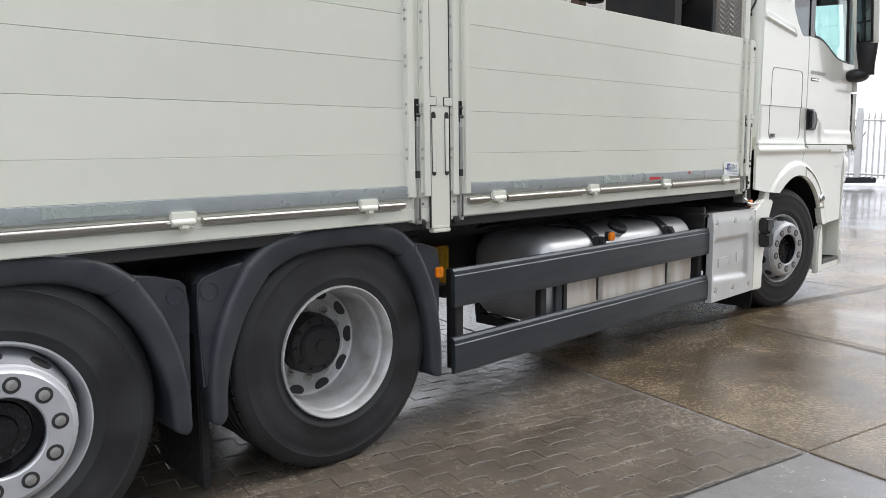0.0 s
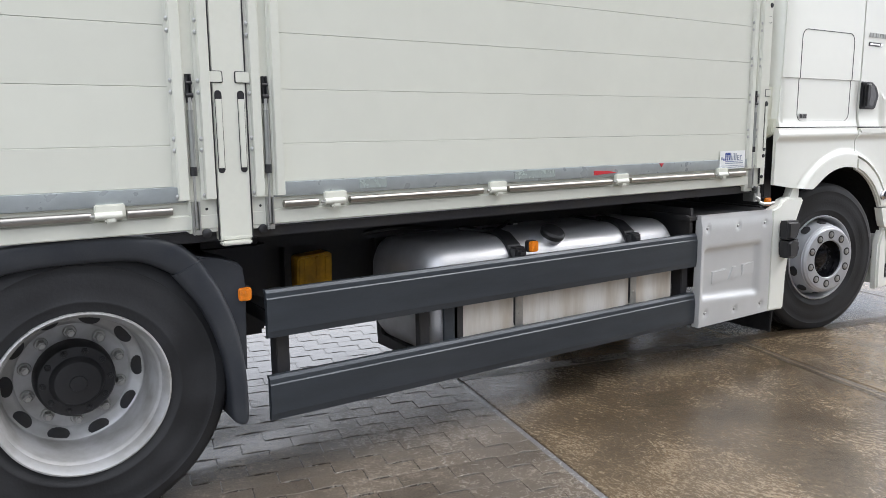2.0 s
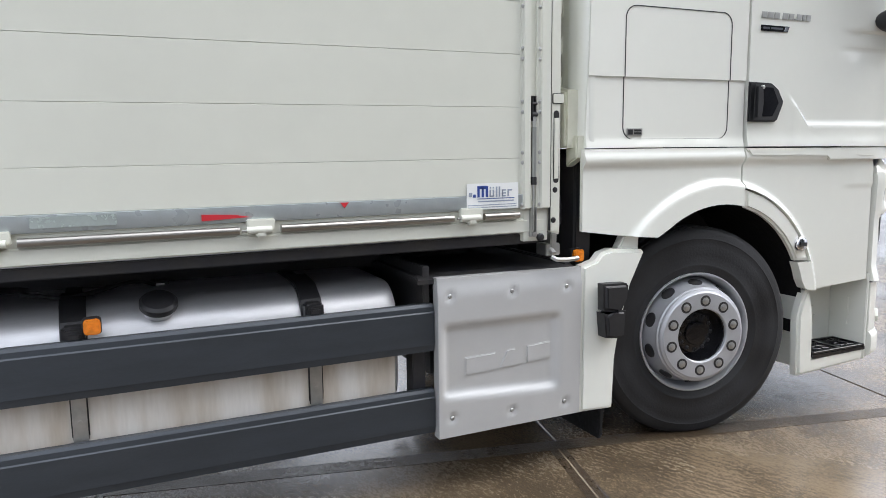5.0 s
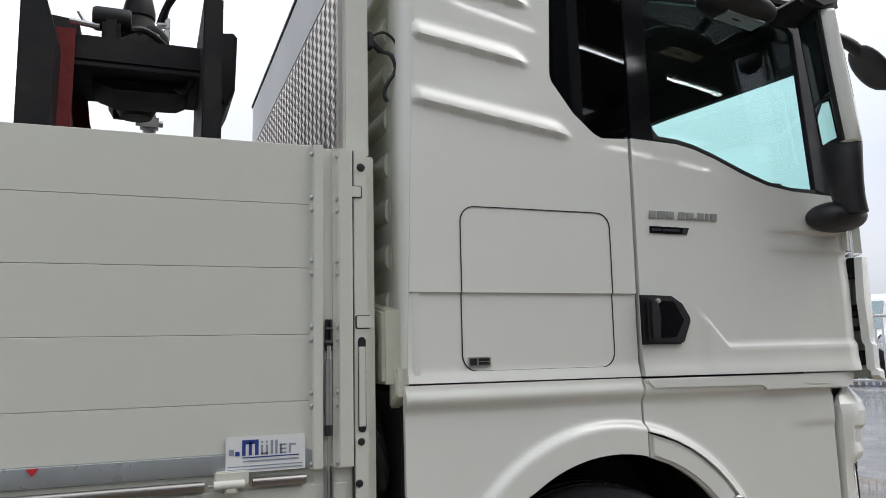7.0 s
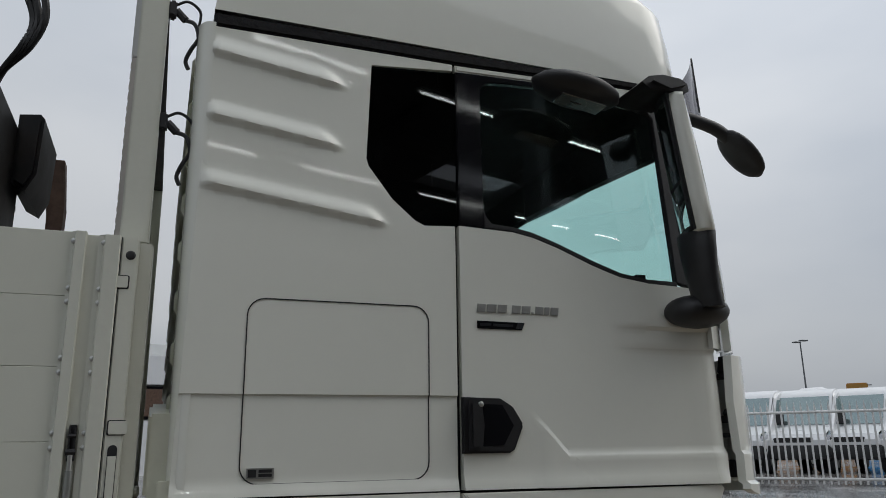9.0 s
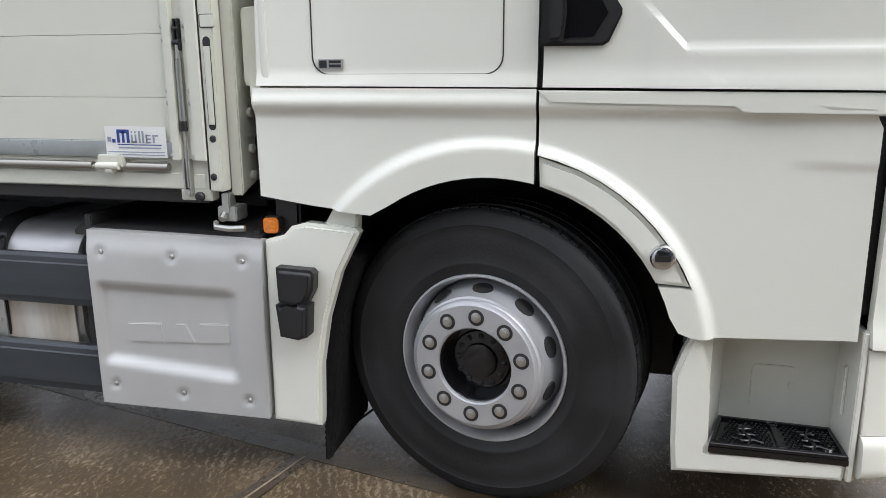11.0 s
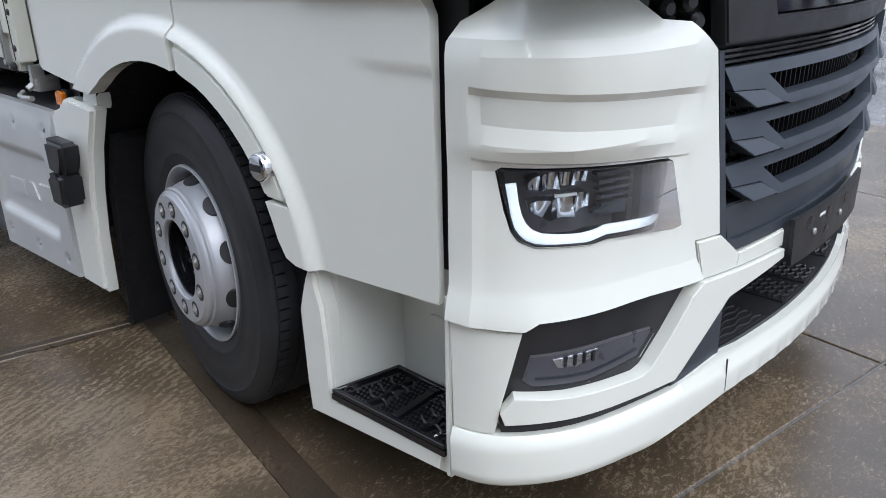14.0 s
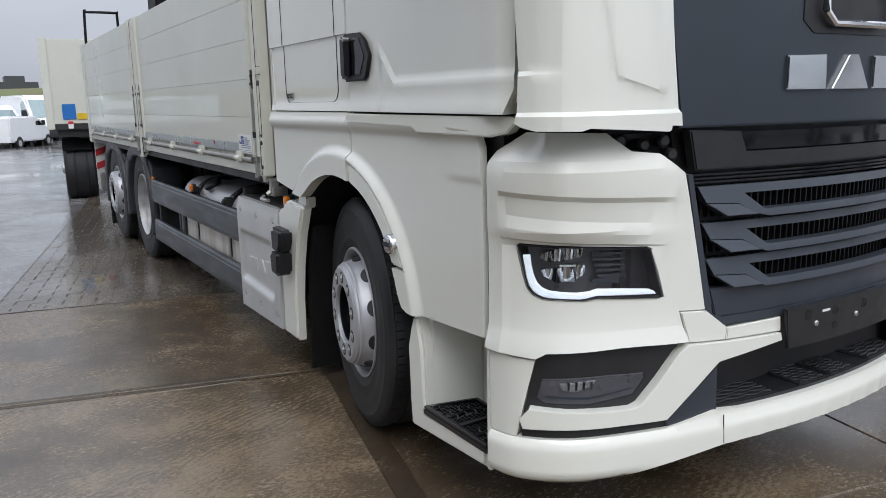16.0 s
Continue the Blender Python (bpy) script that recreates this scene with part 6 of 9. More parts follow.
# headlamp
lamp_out = [(1.254, 0.990), (1.44, 0.982), (1.66, 0.968), (1.672, 0.962), (1.720, 0.812), (1.70, 0.809), (1.500, 0.825), (1.460, 0.820), (1.336, 0.827), (1.303, 0.842), (1.287, 0.862)]
for far in (False, True):
    hl = new("headlamp"); hl.parent = cab
    hl["label"] = "headlamp with bright light strip under a clear cover"
    panel("lamp_bowl", lamp_out, M_LAMPIN, hl, -0.085, 0.01, far=far, bevel=0)
    # black edge round the lamp
    inner = [(1.466 + (u - 1.466) * 0.978, 0.893 + (z - 0.893) * 0.955) for u, z in lamp_out]
    for i in range(len(lamp_out)):
        j = (i + 1) % len(lamp_out)
        panel("lamp_edge", [lamp_out[i], lamp_out[j], inner[j], inner[i]], M_BLACK, hl, -0.004, 0.078, du=0.03, far=far, bevel=0)
    drl = [(1.271, 0.957), (1.293, 0.959), (1.299, 0.920), (1.306, 0.894), (1.316, 0.874), (1.330, 0.860), (1.350, 0.851), (1.390, 0.846), (1.437, 0.843), (1.475, 0.846), (1.500, 0.853), (1.60, 0.846), (1.672, 0.839), (1.690, 0.832), (1.698, 0.822), (1.60, 0.827), (1.500, 0.833), (1.462, 0.825), (1.437, 0.823), (1.380, 0.826), (1.336, 0.832), (1.316, 0.840), (1.302, 0.852), (1.291, 0.868), (1.283, 0.895)]
    panel("light_strip", drl, M_DRL, hl, -0.006, 0.012, du=0.03, far=far, bevel=0.004, label="white daytime light strip")
    # two rows of fluted reflectors, the upper fanning up, the lower hanging like a cup
    for n, low, high in ((4, [(1.322, 0.934), (1.372, 0.928), (1.425, 0.938), (1.462, 0.944)], [(1.322, 0.952), (1.360, 0.968), (1.418, 0.978), (1.462, 0.980)]),
                         (3, [(1.332, 0.886), (1.376, 0.866), (1.440, 0.870), (1.470, 0.893)], [(1.324, 0.908), (1.376, 0.913), (1.430, 0.918), (1.468, 0.922)])):
        def edge(line, f):
            f *= len(line) - 1
            k = min(int(f), len(line) - 2)
            return tuple(p + (q - p) * (f - k) for p, q in zip(line[k], line[k + 1]))
        panel("reflector_frame", low + high[::-1], M_LAMPIN, hl, -0.062, 0.015, du=0.03, far=far, bevel=0.002)
        for k in range(n):
            f0, f1 = (k + 0.03) / n, (k + 0.97) / n
            q = [edge(low, f0), edge(low, f1), edge(high, f1), edge(high, f0)]
            us, zs = [p[0] for p in q], [p[1] for p in q]
            panel("reflector", q, M_REFL, hl, -0.042, 0.03, du=0.006, far=far, bevel=0.0, dz=0.006, smooth=60,
                  h=lambda u, z, a=min(us), b=max(us), c=min(zs), d=max(zs): -0.014 * max(0.0, 1 - ((2 * u - a - b) / (b - a)) ** 2) + 0.010 * (z - c) / (d - c))
    for k in range(5):
        z = 0.955 - 0.017 * k
        panel("lamp_fin", [(1.50 + 0.004 * k, z), (1.61, z - 0.004), (1.61, z - 0.010), (1.50 + 0.004 * k, z - 0.007)], M_GRILLE, hl, -0.050, 0.02, du=0.03, far=far, bevel=0)
    panel("lamp_wedge", [(1.50, 0.870), (1.60, 0.890), (1.69, 0.855), (1.70, 0.842), (1.50, 0.862)], M_GRILLE, hl, -0.055, 0.02, du=0.03, far=far, bevel=0.003)
    panel("lamp_mark", [(1.385, 0.923), (1.440, 0.923), (1.440, 0.917), (1.385, 0.917)], M_LIGHTGREY, hl, -0.040, 0.004, du=0.03, far=far, bevel=0)
    c = panel("lamp_cover", lamp_out, M_CLEAR, hl, -0.0005, 0.0025, du=0.02, far=far, bevel=0, label="clear lamp cover")
    c.visible_shadow = False

# lower bumper
for far in (False, True):
    panel("bumper_band", [(1.268, 0.447), (1.296, 0.484), (1.416, 0.476), (1.616, 0.471), (1.645, 0.482), (1.710, 0.552), (1.772, 0.628), (1.812, 0.652), (1.96, 0.644), (2.186, 0.640), (2.192, 0.614), (1.93, 0.580), (1.738, 0.416), (1.575, 0.420), (1.366, 0.420), (1.278, 0.418)], M_CAB, cab, 0.016, 0.05, du=0.03, bevel=0.010, far=far, label="white bumper band")
    panel("lamp_surround", [(1.309, 0.640), (1.340, 0.657), (1.570, 0.663), (1.802, 0.654), (1.768, 0.622), (1.706, 0.548), (1.642, 0.480), (1.616, 0.470), (1.416, 0.474), (1.298, 0.482), (1.272, 0.452)], M_BLACK, cab, -0.020, 0.03, du=0.03, bevel=0.004, far=far, label="matt black fog lamp surround")
    fog = [(1.334, 0.572), (1.544, 0.577), (1.664, 0.571), (1.668, 0.556), (1.629, 0.508), (1.479, 0.490), (1.341, 0.496), (1.317, 0.512)]
    fl = new("fog_lamp"); fl.parent = cab; fl["label"] = "dark fog lamp behind a clear cover"
    panel("fog_bowl", fog, M_LAMPIN, fl, -0.016, 0.006, du=0.03, far=far, bevel=0)
    panel("fog_reflector", [(1.385, 0.560), (1.505, 0.567), (1.490, 0.548), (1.445, 0.533), (1.398, 0.536)], M_DULLREF, fl, -0.012, 0.006, du=0.02, far=far, bevel=0.002)
    for k in range(4):
        u = 1.412 + 0.024 * k
        panel("fog_fin", [(u, 0.563), (u + 0.008, 0.563), (u + 0.006, 0.538), (u, 0.538)], M_BLACK, fl, -0.009, 0.005, du=0.03, far=far, bevel=0)
    panel("fog_bezel", [(1.345, 0.520), (1.48, 0.512), (1.62, 0.530), (1.625, 0.526), (1.48, 0.506), (1.345, 0.514)], M_GRILLE, fl, -0.012, 0.006, du=0.02, far=far, bevel=0)
    panel("fog_cover", fog, M_FOGCOVER, fl, -0.006, 0.002, du=0.02, far=far, bevel=0).visible_shadow = False
    panel("bumper_slit", [(1.262, 0.428), (1.575, 0.430), (1.745, 0.424), (1.755, 0.380), (1.575, 0.380), (1.27, 0.380)], M_BLACK, cab, -0.012, 0.03, du=0.03, far=far, bevel=0)
    panel("step_cheek", [(1.742, 0.414), (1.918, 0.545), (1.940, 0.57), (1.945, 0.40), (1.752, 0.384)], M_GRILLE, cab, -0.004, 0.05, du=0.03, far=far, bevel=0.003, label="dark grey step cheek")
    panel("bumper_piece", [(1.779, 0.758), (1.875, 0.7525), (1.961, 0.688), (1.957, 0.6475), (1.865, 0.652), (1.815, 0.656)], M_CAB, cab, 0.006, 0.04, du=0.03, far=far, bevel=0.003)
    panel("bumper_piece", [(1.9635, 0.6865), (2.19, 0.692), (2.194, 0.6435), (1.9595, 0.6475)], M_CAB, cab, 0.006, 0.04, du=0.03, far=far, bevel=0.003)
    panel("bumper_end", [(1.152, 0.648), (1.312, 0.635), (1.268, 0.452), (1.262, 0.415), (1.255, 0.385), (1.158, 0.385)], M_CAB, cab, 0.002, 0.04, du=0.03, far=far, bevel=0.004, label="white bumper end")
low = [(1.158, 0.383), (1.275, 0.383), (1.575, 0.384), (1.748, 0.382), (1.925, 0.412), (2.05, 0.402), (2.45, 0.402)]
lowb = [(2.45, 0.300), (2.20, 0.300), (1.964, 0.296), (1.700, 0.266), (1.580, 0.246), (1.483, 0.236), (1.315, 0.238), (1.165, 0.243)]


def bar_lift(u, z):
    uu = u if u < UMID else 2 * UMID - u
    out = 0.016 * (1 - smooth01(0.36, 0.385, z)) + 0.0
    out -= 0.03 * (1 - smooth01(0.235, 0.275, z)) ** 2
    if uu > 1.99:
        for k in range(5):
            c = 2.06 + 0.11 * k
            out -= 0.0018 * smooth01(c - 0.04, c - 0.03, uu) * (1 - smooth01(c + 0.03, c + 0.04, uu)) * (1 - smooth01(0.33, 0.34, z))
    return out


panel("bumper_bar", low + [(2 * UMID - u, z) for u, z in reversed(low)] + [(2 * UMID - u, z) for u, z in reversed(lowb)] + lowb, M_CAB, cab, 0.004, 0.05, du=0.02, dz=0.02, h=bar_lift, bevel=0.008, label="white lower bumper bar", smooth=50)
panel2("bumper_seam", [(1.953, 0.398), (1.9548, 0.398), (1.9608, 0.300), (1.959, 0.300)], M_BLACK, cab, off=0.0212, thick=0.004, bevel=0)
# dark hollow behind the bumper with two treads
panel("bumper_hollow", [(1.72, 0.75), (1.72, 0.28), (2 * UMID - 1.72, 0.28), (2 * UMID - 1.72, 0.75)], M_BLACK, cab, -0.24, 0.02, bevel=0, h=None)
for s in (0, 1):
    for u0, u1 in ((1.955, 2.225), (2.345, 2.50)):
        side = (lambda u: u) if s == 0 else (lambda u: 2 * UMID - u)
        bm = bmesh.new()
        n = 10
        top = [skin(side(u0 + (u1 - u0) * k / n), 0.418, -0.024) for k in range(n + 1)] + [skin(side(u0 + (u1 - u0) * k / n), 0.418, -0.19) for k in range(n, -1, -1)]
        low = [p - Vector((0, 0, 0.02)) for p in top]
        loft(bm, [low, top])
        tread = part("bumper_tread", bm, M_BLACK, cab, "black ribbed bumper step")
        bm = bmesh.new()
        for j in range(8):
            off = -0.034 - 0.020 * j
            pts = []
            for k in range(13):
                u = u0 + 0.012 + (u1 - u0 - 0.024) * k / 12
                pts.append(skin(side(u), 0.4185, off - (0.007 if (k // 2 + j) % 2 else 0.0)))
            sweep(bm, pts, 0.0042, 5)
        part("tread_rib", bm, M_BLACK, tread)
bm = bmesh.new()
deck_u = [1.925 + (2 * UMID - 3.85) * k / 30 for k in range(31)]
top = [skin(u, 0.4135, -0.016) for u in deck_u] + [skin(u, 0.4135, -0.21) for u in reversed(deck_u)]
loft(bm, [[p - Vector((0, 0, 0.012)) for p in top], top])
part("tread_plate", bm, M_BLACK, cab, "black plate under the bumper treads")
panel("bumper_deck", [(1.92, 0.400), (2 * UMID - 1.92, 0.400), (2 * UMID - 1.92, 0.375), (1.92, 0.375)], M_BLACK, cab, -0.01, 0.21, bevel=0)
# number plate carrier, left blank
plate = new("plate_carrier"); plate.parent = cab; plate["label"] = "blank black number plate carrier"
panel("carrier", [(2.187, 0.722), (2.84, 0.722), (2.84, 0.585), (2.205, 0.585)], M_BLACK, plate, 0.030, 0.012, bevel=0.002)
for u, z, r, mt in ((2.29, 0.690, 0.018, M_GLOSS), (2.43, 0.685, 0.016, M_GLOSS), (2.60, 0.685, 0.018, M_GLOSS), (2.43, 0.635, 0.013, M_GLOSS), (2.33, 0.655, 0.010, M_ZINC), (2.555, 0.652, 0.010, M_ZINC)):
    bm = bmesh.new()
    p = skin(u, z, 0.031)
    lathe(bm, [(r, 0.004), (r, -0.003 if mt is M_ZINC else -0.0005), (r * 0.6, -0.006 if mt is M_ZINC else -0.0012)], Matrix.Translation(p) @ pose(0, 0, 0, 0, 0, 82), 16)
    part("carrier_bolt" if mt is M_ZINC else "carrier_hole", bm, mt, plate)
panel("carrier_label", [(2.36, 0.697), (2.40, 0.697), (2.40, 0.689), (2.36, 0.689)], M_WHITEPRINT, plate, 0.0315, 0.002, bevel=0)

# grille
gr = new("grille"); gr.parent = cab; gr["label"] = "dark grey grille with stepped vanes"
panel("grille_back", [(1.77, 1.33), (1.90, 0.69), (2 * UMID - 1.90, 0.69), (2 * UMID - 1.77, 1.33)], M_BLACK, gr, -0.075, 0.02, bevel=0)
panel("grille_edge", [(1.788, 1.18), (1.805, 1.18), (1.905, 0.735), (1.945, 0.722), (2 * UMID - 1.945, 0.722), (2 * UMID - 1.905, 0.735), (2 * UMID - 1.805, 1.18), (2 * UMID - 1.788, 1.18), (2 * UMID - 1.885, 0.712), (2 * UMID - 1.93, 0.695), (1.93, 0.695), (1.885, 0.712)], M_GRILLE, gr, 0.0, 0.05, du=0.04, bevel=0.006)
for k in range(3):
    z0 = 1.139 - 0.114 * k
    e = 0.021 * k
    def blade_lift(u, z, z0=z0):
        return 0.030 * ramp(0.0, 0.10, z0 - z) - 0.012
    upper = [(1.838 + e, z0), (2.05, z0)]
    under = [(2.085 + e * 0.9, z0 - 0.079), (2.012 + e * 0.9, z0 - 0.027)]
    heel = [(2.040 + e, z0 - 0.088), (1.984 + e, z0 - 0.057), (1.862 + e, z0 - 0.049)]
    upper_sheet = upper + [(2 * UMID - u, z) for u, z in reversed(upper)] + [(2 * UMID - u, z) for u, z in reversed(heel)] + [(2 * UMID - 2.085 - e * 0.9, z0 - 0.079), (2 * UMID - 2.012 - e * 0.9, z0 - 0.027), (2.012 + e * 0.9, z0 - 0.027), (2.085 + e * 0.9, z0 - 0.079)] + heel
    low_edge = [(2.085 + e * 0.9, z0 - 0.079), (2 * UMID - 2.085 - e * 0.9, z0 - 0.079), (2 * UMID - 2.040 - e, z0 - 0.088), (2 * UMID - 2.10, z0 - 0.102), (2.10, z0 - 0.102), (2.040 + e, z0 - 0.088)]
    panel("vane", [upper_sheet, low_edge], M_GRILLE, gr, -0.004, 0.030, du=0.05, bevel=0.003, h=blade_lift, zcuts=(z0 - 0.03, z0 - 0.06, z0 - 0.09))
    # the lip that hooks down at each end
    for far in (False, True):
        panel("vane_lip", [(1.862 + e, z0 - 0.051), (1.984 + e, z0 - 0.059), (2.045 + e, z0 - 0.092), (1.925 + e, z0 - 0.091)], M_GRILLE, gr, 0.004, 0.03, du=0.05, bevel=0.002, far=far, h=lambda u, z, z0=z0: 0.5 * (z0 - 0.055 - z))
bm = bmesh.new()
for k in range(46):
    u = 1.86 + k * 0.029
    for z0 in (1.085, 0.971, 0.857):
        a = skin(u, z0 - 0.02, -0.058)
        box(bm, a.x - 0.02, a.x, a.y - 0.003, a.y + 0.003, z0 - 0.05, z0 + 0.05)
part("grille_mesh", bm, M_BLACK, gr)["kind"] = "stuff"
panel("grille_lower", [(1.895, 0.815), (2 * UMID - 1.895, 0.815), (2 * UMID - 1.925, 0.72), (1.925, 0.72)], M_GRILLE, gr, -0.010, 0.03, du=0.05, bevel=0.004)
# front panel above the grille
fp = new("front_panel"); fp.parent = cab; fp["label"] = "dark grey front flap with plain chrome blocks"
panel("flap", [(1.755, 1.318), (1.735, 1.45), (1.712, 1.62), (1.69, 1.98), (2 * UMID - 1.69, 1.98), (2 * UMID - 1.712, 1.62), (2 * UMID - 1.735, 1.45), (2 * UMID - 1.755, 1.318)], M_FRONT, fp, 0.0, 0.03, du=0.05, bevel=0.006)
panel("flap_lip", [(1.792, 1.312), (1.985, 1.302), (2.012, 1.240), (2 * UMID - 2.012, 1.240), (2 * UMID - 1.985, 1.302), (2 * UMID - 1.792, 1.312), (2 * UMID - 1.82, 1.19), (1.82, 1.19)], M_BLACK, fp, -0.004, 0.04, du=0.05, bevel=0.005)
panel("flap_hollow", [(1.99, 1.300), (2 * UMID - 1.99, 1.300), (2 * UMID - 2.012, 1.245), (2.012, 1.245)], M_GLOSS, fp, -0.02, 0.02, du=0.05, bevel=0)
for k in range(3):
    z = 1.178 - k * 0.012
    panel("flap_slat", [(1.80, z), (2 * UMID - 1.80, z), (2 * UMID - 1.80, z - 0.006), (1.80, z - 0.006)], M_GLOSS, fp, -0.02, 0.02, du=0.05, bevel=0)
for pts in ([(2.140, 1.424), (2.318, 1.424), (2.312, 1.530), (2.140, 1.526)], [(2.345, 1.424), (2.545, 1.424), (2.475, 1.532), (2.425, 1.532)], [(2.570, 1.424), (2.745, 1.424), (2.745, 1.530), (2.570, 1.530)]):
    panel("chrome_block", pts, M_CHROME, fp, 0.012, 0.014, du=0.05, bevel=0.004, label="plain chrome block")
panel("emblem_dish", [(2.20, 1.63), (2.25, 1.592), (2 * UMID - 2.34, 1.592), (2 * UMID - 2.30, 1.63), (2 * UMID - 2.30, 1.80), (2.20, 1.80)], M_BLACK, fp, 0.003, 0.01, du=0.05, bevel=0.003)
bm = bmesh.new()
pts3 = [skin(u, z, 0.02) for u, z in ((2.28, 1.66), (2.32, 1.625), (2.60, 1.625), (2.64, 1.66), (2.64, 1.74), (2.55, 1.78), (2.37, 1.78), (2.28, 1.74), (2.28, 1.66))]
sweep(bm, pts3, 0.012, 8)
part("emblem", bm, M_CHROME, fp, "plain chrome ring")

# upper corner flap beside the front panel: it bulges out past the door
def bulge(u):
    return float(np.interp(u, (1.25, 1.28, 1.33, 1.38, 1.45, 1.55, 1.65, 1.72, 1.76), (0.070, 0.086, 0.110, 0.120, 0.106, 0.070, 0.038, 0.012, 0.004)))


def upper_lift(u, z):
    out = bulge(u)
    edge = 1.504 - 0.205 * (z - 1.466)
    foot = 1.462 - 0.27 * (u - 1.508)
    out += 0.005 * ramp(edge - 0.003, edge + 0.005, u) * ramp(foot - 0.004, foot + 0.004, z) * (1 - smooth01(1.66, 1.70, u))
    out += 0.009 * (1 - ramp(1.470, 1.483, z)) * (1 - smooth01(1.30, 1.40, u))
    out += 0.016 * (1 - ramp(1.362, 1.374, z))
    return out


def pillar_lift(u, z):
    return float(np.interp(z, (1.85, 1.99, 2.25, 2.50, 2.65, 2.84, 2.93), (0.090, 0.088, 0.084, 0.066, 0.046, 0.010, 0.0))) * (1 - smooth01(1.40, 1.90, u))


for far in (False, True):
    panel("corner_flap", [(1.280, 1.365), (1.277, 1.345), (1.292, 1.334), (1.322, 1.324), (1.418, 1.322), (1.434, 1.329), (1.690, 1.311), (1.700, 1.316), (1.702, 1.328), (1.744, 1.326), (1.728, 1.45), (1.704, 1.62), (1.682, 1.82), (1.66, 1.845), (1.282, 1.838), (1.272, 1.66), (1.282, 1.484)], M_CAB, cab, 0.0, 0.03, du=0.025, dz=0.03 if not far else 0.3, h=upper_lift, bevel=0.004, far=far, label="white corner flap", smooth=32, follow=True,
          zcuts=(1.362, 1.374, 1.470, 1.483), lines=[(1.504, 1.466, -4.88), (1.508, 1.466, -4.88), (1.508, 1.460, -0.27), (1.508, 1.466, -0.27)])
    panel("pillar_foot", [(1.215, 1.40), (1.335, 1.40), (1.335, 1.86), (1.215, 1.86)], M_CAB, cab, -0.004, 0.03, far=far, bevel=0)
    panel("door_pillar", [(1.225, 1.862), (1.40, 1.862), (1.40, 2.93), (1.20, 2.93), (1.225, 2.3)], M_CAB, cab, 0.0, 0.02, du=0.03, dz=0.10, h=lambda u, z: 0.55 * pillar_lift(u, z), far=far, bevel=0, label="white inner pillar", smooth=45, follow=True)
    panel("windscreen_pillar", [(1.288, 1.856), (1.46, 1.856), (1.44, 2.3), (1.40, 2.93), (1.23, 2.93), (1.260, 2.3), (1.284, 1.99)], M_CAB, cab, 0.0, 0.03, du=0.03, dz=0.10, h=pillar_lift, far=far, bevel=0.006, label="white windscreen pillar", smooth=45, follow=True)
pane = panel("windscreen", [(1.465, 2.0), (2 * UMID - 1.465, 2.0), (2 * UMID - 1.405, 2.92), (1.405, 2.92)], M_GLASS, cab, -0.012, 0.006, du=0.05, bevel=0, follow=True, h=lambda u, z: pillar_lift(min(u, 2 * UMID - u), z), label="tinted windscreen")
pane.visible_shadow = False
panel("scuttle", [(1.285, 1.985), (2 * UMID - 1.285, 1.985), (2 * UMID - 1.285, 2.02), (1.285, 2.02)], M_BLACK, cab, -0.014, 0.04, du=0.05, bevel=0.003, follow=True, h=lambda u, z: pillar_lift(min(u, 2 * UMID - u), z))
panel("fascia", [(1.24, 1.30), (2 * UMID - 1.24, 1.30), (2 * UMID - 1.24, 1.16), (1.24, 1.16)], M_BLACK, cab, -0.11, 0.05, bevel=0)
for s in (0, 1):
    for u, z in ((1.58, 1.285), (1.66, 1.27), (1.73, 1.28), (1.76, 1.24)):
        p = skin(u if s == 0 else 2 * UMID - u, z, -0.06)
        bm = bmesh.new()
        lathe(bm, [(0.02, 0.03), (0.02, -0.02), (0.012, -0.03)], Matrix.Translation(p) @ pose(0, 0, 0, 0, 0, 65), 12)
        part("lamp_mount", bm, M_BLACK, cab)
# dark liner between door and corner panel, and in the wheel arch
panel("wing_gap", [(1.085, 1.34), (1.175, 1.31), (1.17, 0.74), (1.10, 0.74)], M_BLACK, cab, -0.045, 0.02, bevel=0)
pr = [(ACX + 0.610 * math.cos(radians(a)), ACZ + 0.610 * math.sin(radians(a))) for a in range(-12, 180, 7)]
for y0, y1 in ((0.03, 0.55), (CABW - 0.55, CABW - 0.03)):
    bm = bmesh.new()
    for (x0, z0), (x1, z1) in zip(pr, pr[1:]):
        bm.faces.new([bm.verts.new(p) for p in ((x0, y0, z0), (x1, y0, z1), (x1, y1, z1), (x0, y1, z0))])
    bmesh.ops.remove_doubles(bm, verts=bm.verts[:], dist=1e-5)
    part("arch_liner", bm, M_FLAP, cab, "dark wheel arch liner")
block("arch_back", -0.75, 0.72, 0.552, 0.575, 0.30, 1.20, M_CHASSIS, cab)
bm = bmesh.new()
prism(bm, [(-0.545, 0.06), (-0.53, 0.06), (-0.47, 0.60), (-0.40, 0.80), (-0.44, 0.82), (-0.52, 0.60)], "y", 0.075, 0.50, 0.004)
for k in range(9):
    box(bm, -0.545, -0.52, 0.08, 0.092, 0.07 + k * 0.022, 0.082 + k * 0.022)
part("mud_flap", bm, M_FLAP, cab, "black front mud flap")
bm = bmesh.new()
box(bm, -0.69, -0.60, 0.08, CABW - 0.08, 0.75, 1.36, 0.01)
box(bm, -0.60, 1.30, 0.30, CABW - 0.30, 1.20, 1.36, 0.01)
sweep(bm, spline([(-0.76, 0.25, 1.30), (-0.755, 0.16, 1.20), (-0.74, 0.15, 1.08), (-0.75, 0.20, 1.0)], 6), 0.03, 8)
part("cab_underside", bm, M_CHASSIS, cab)
bm = bmesh.new()
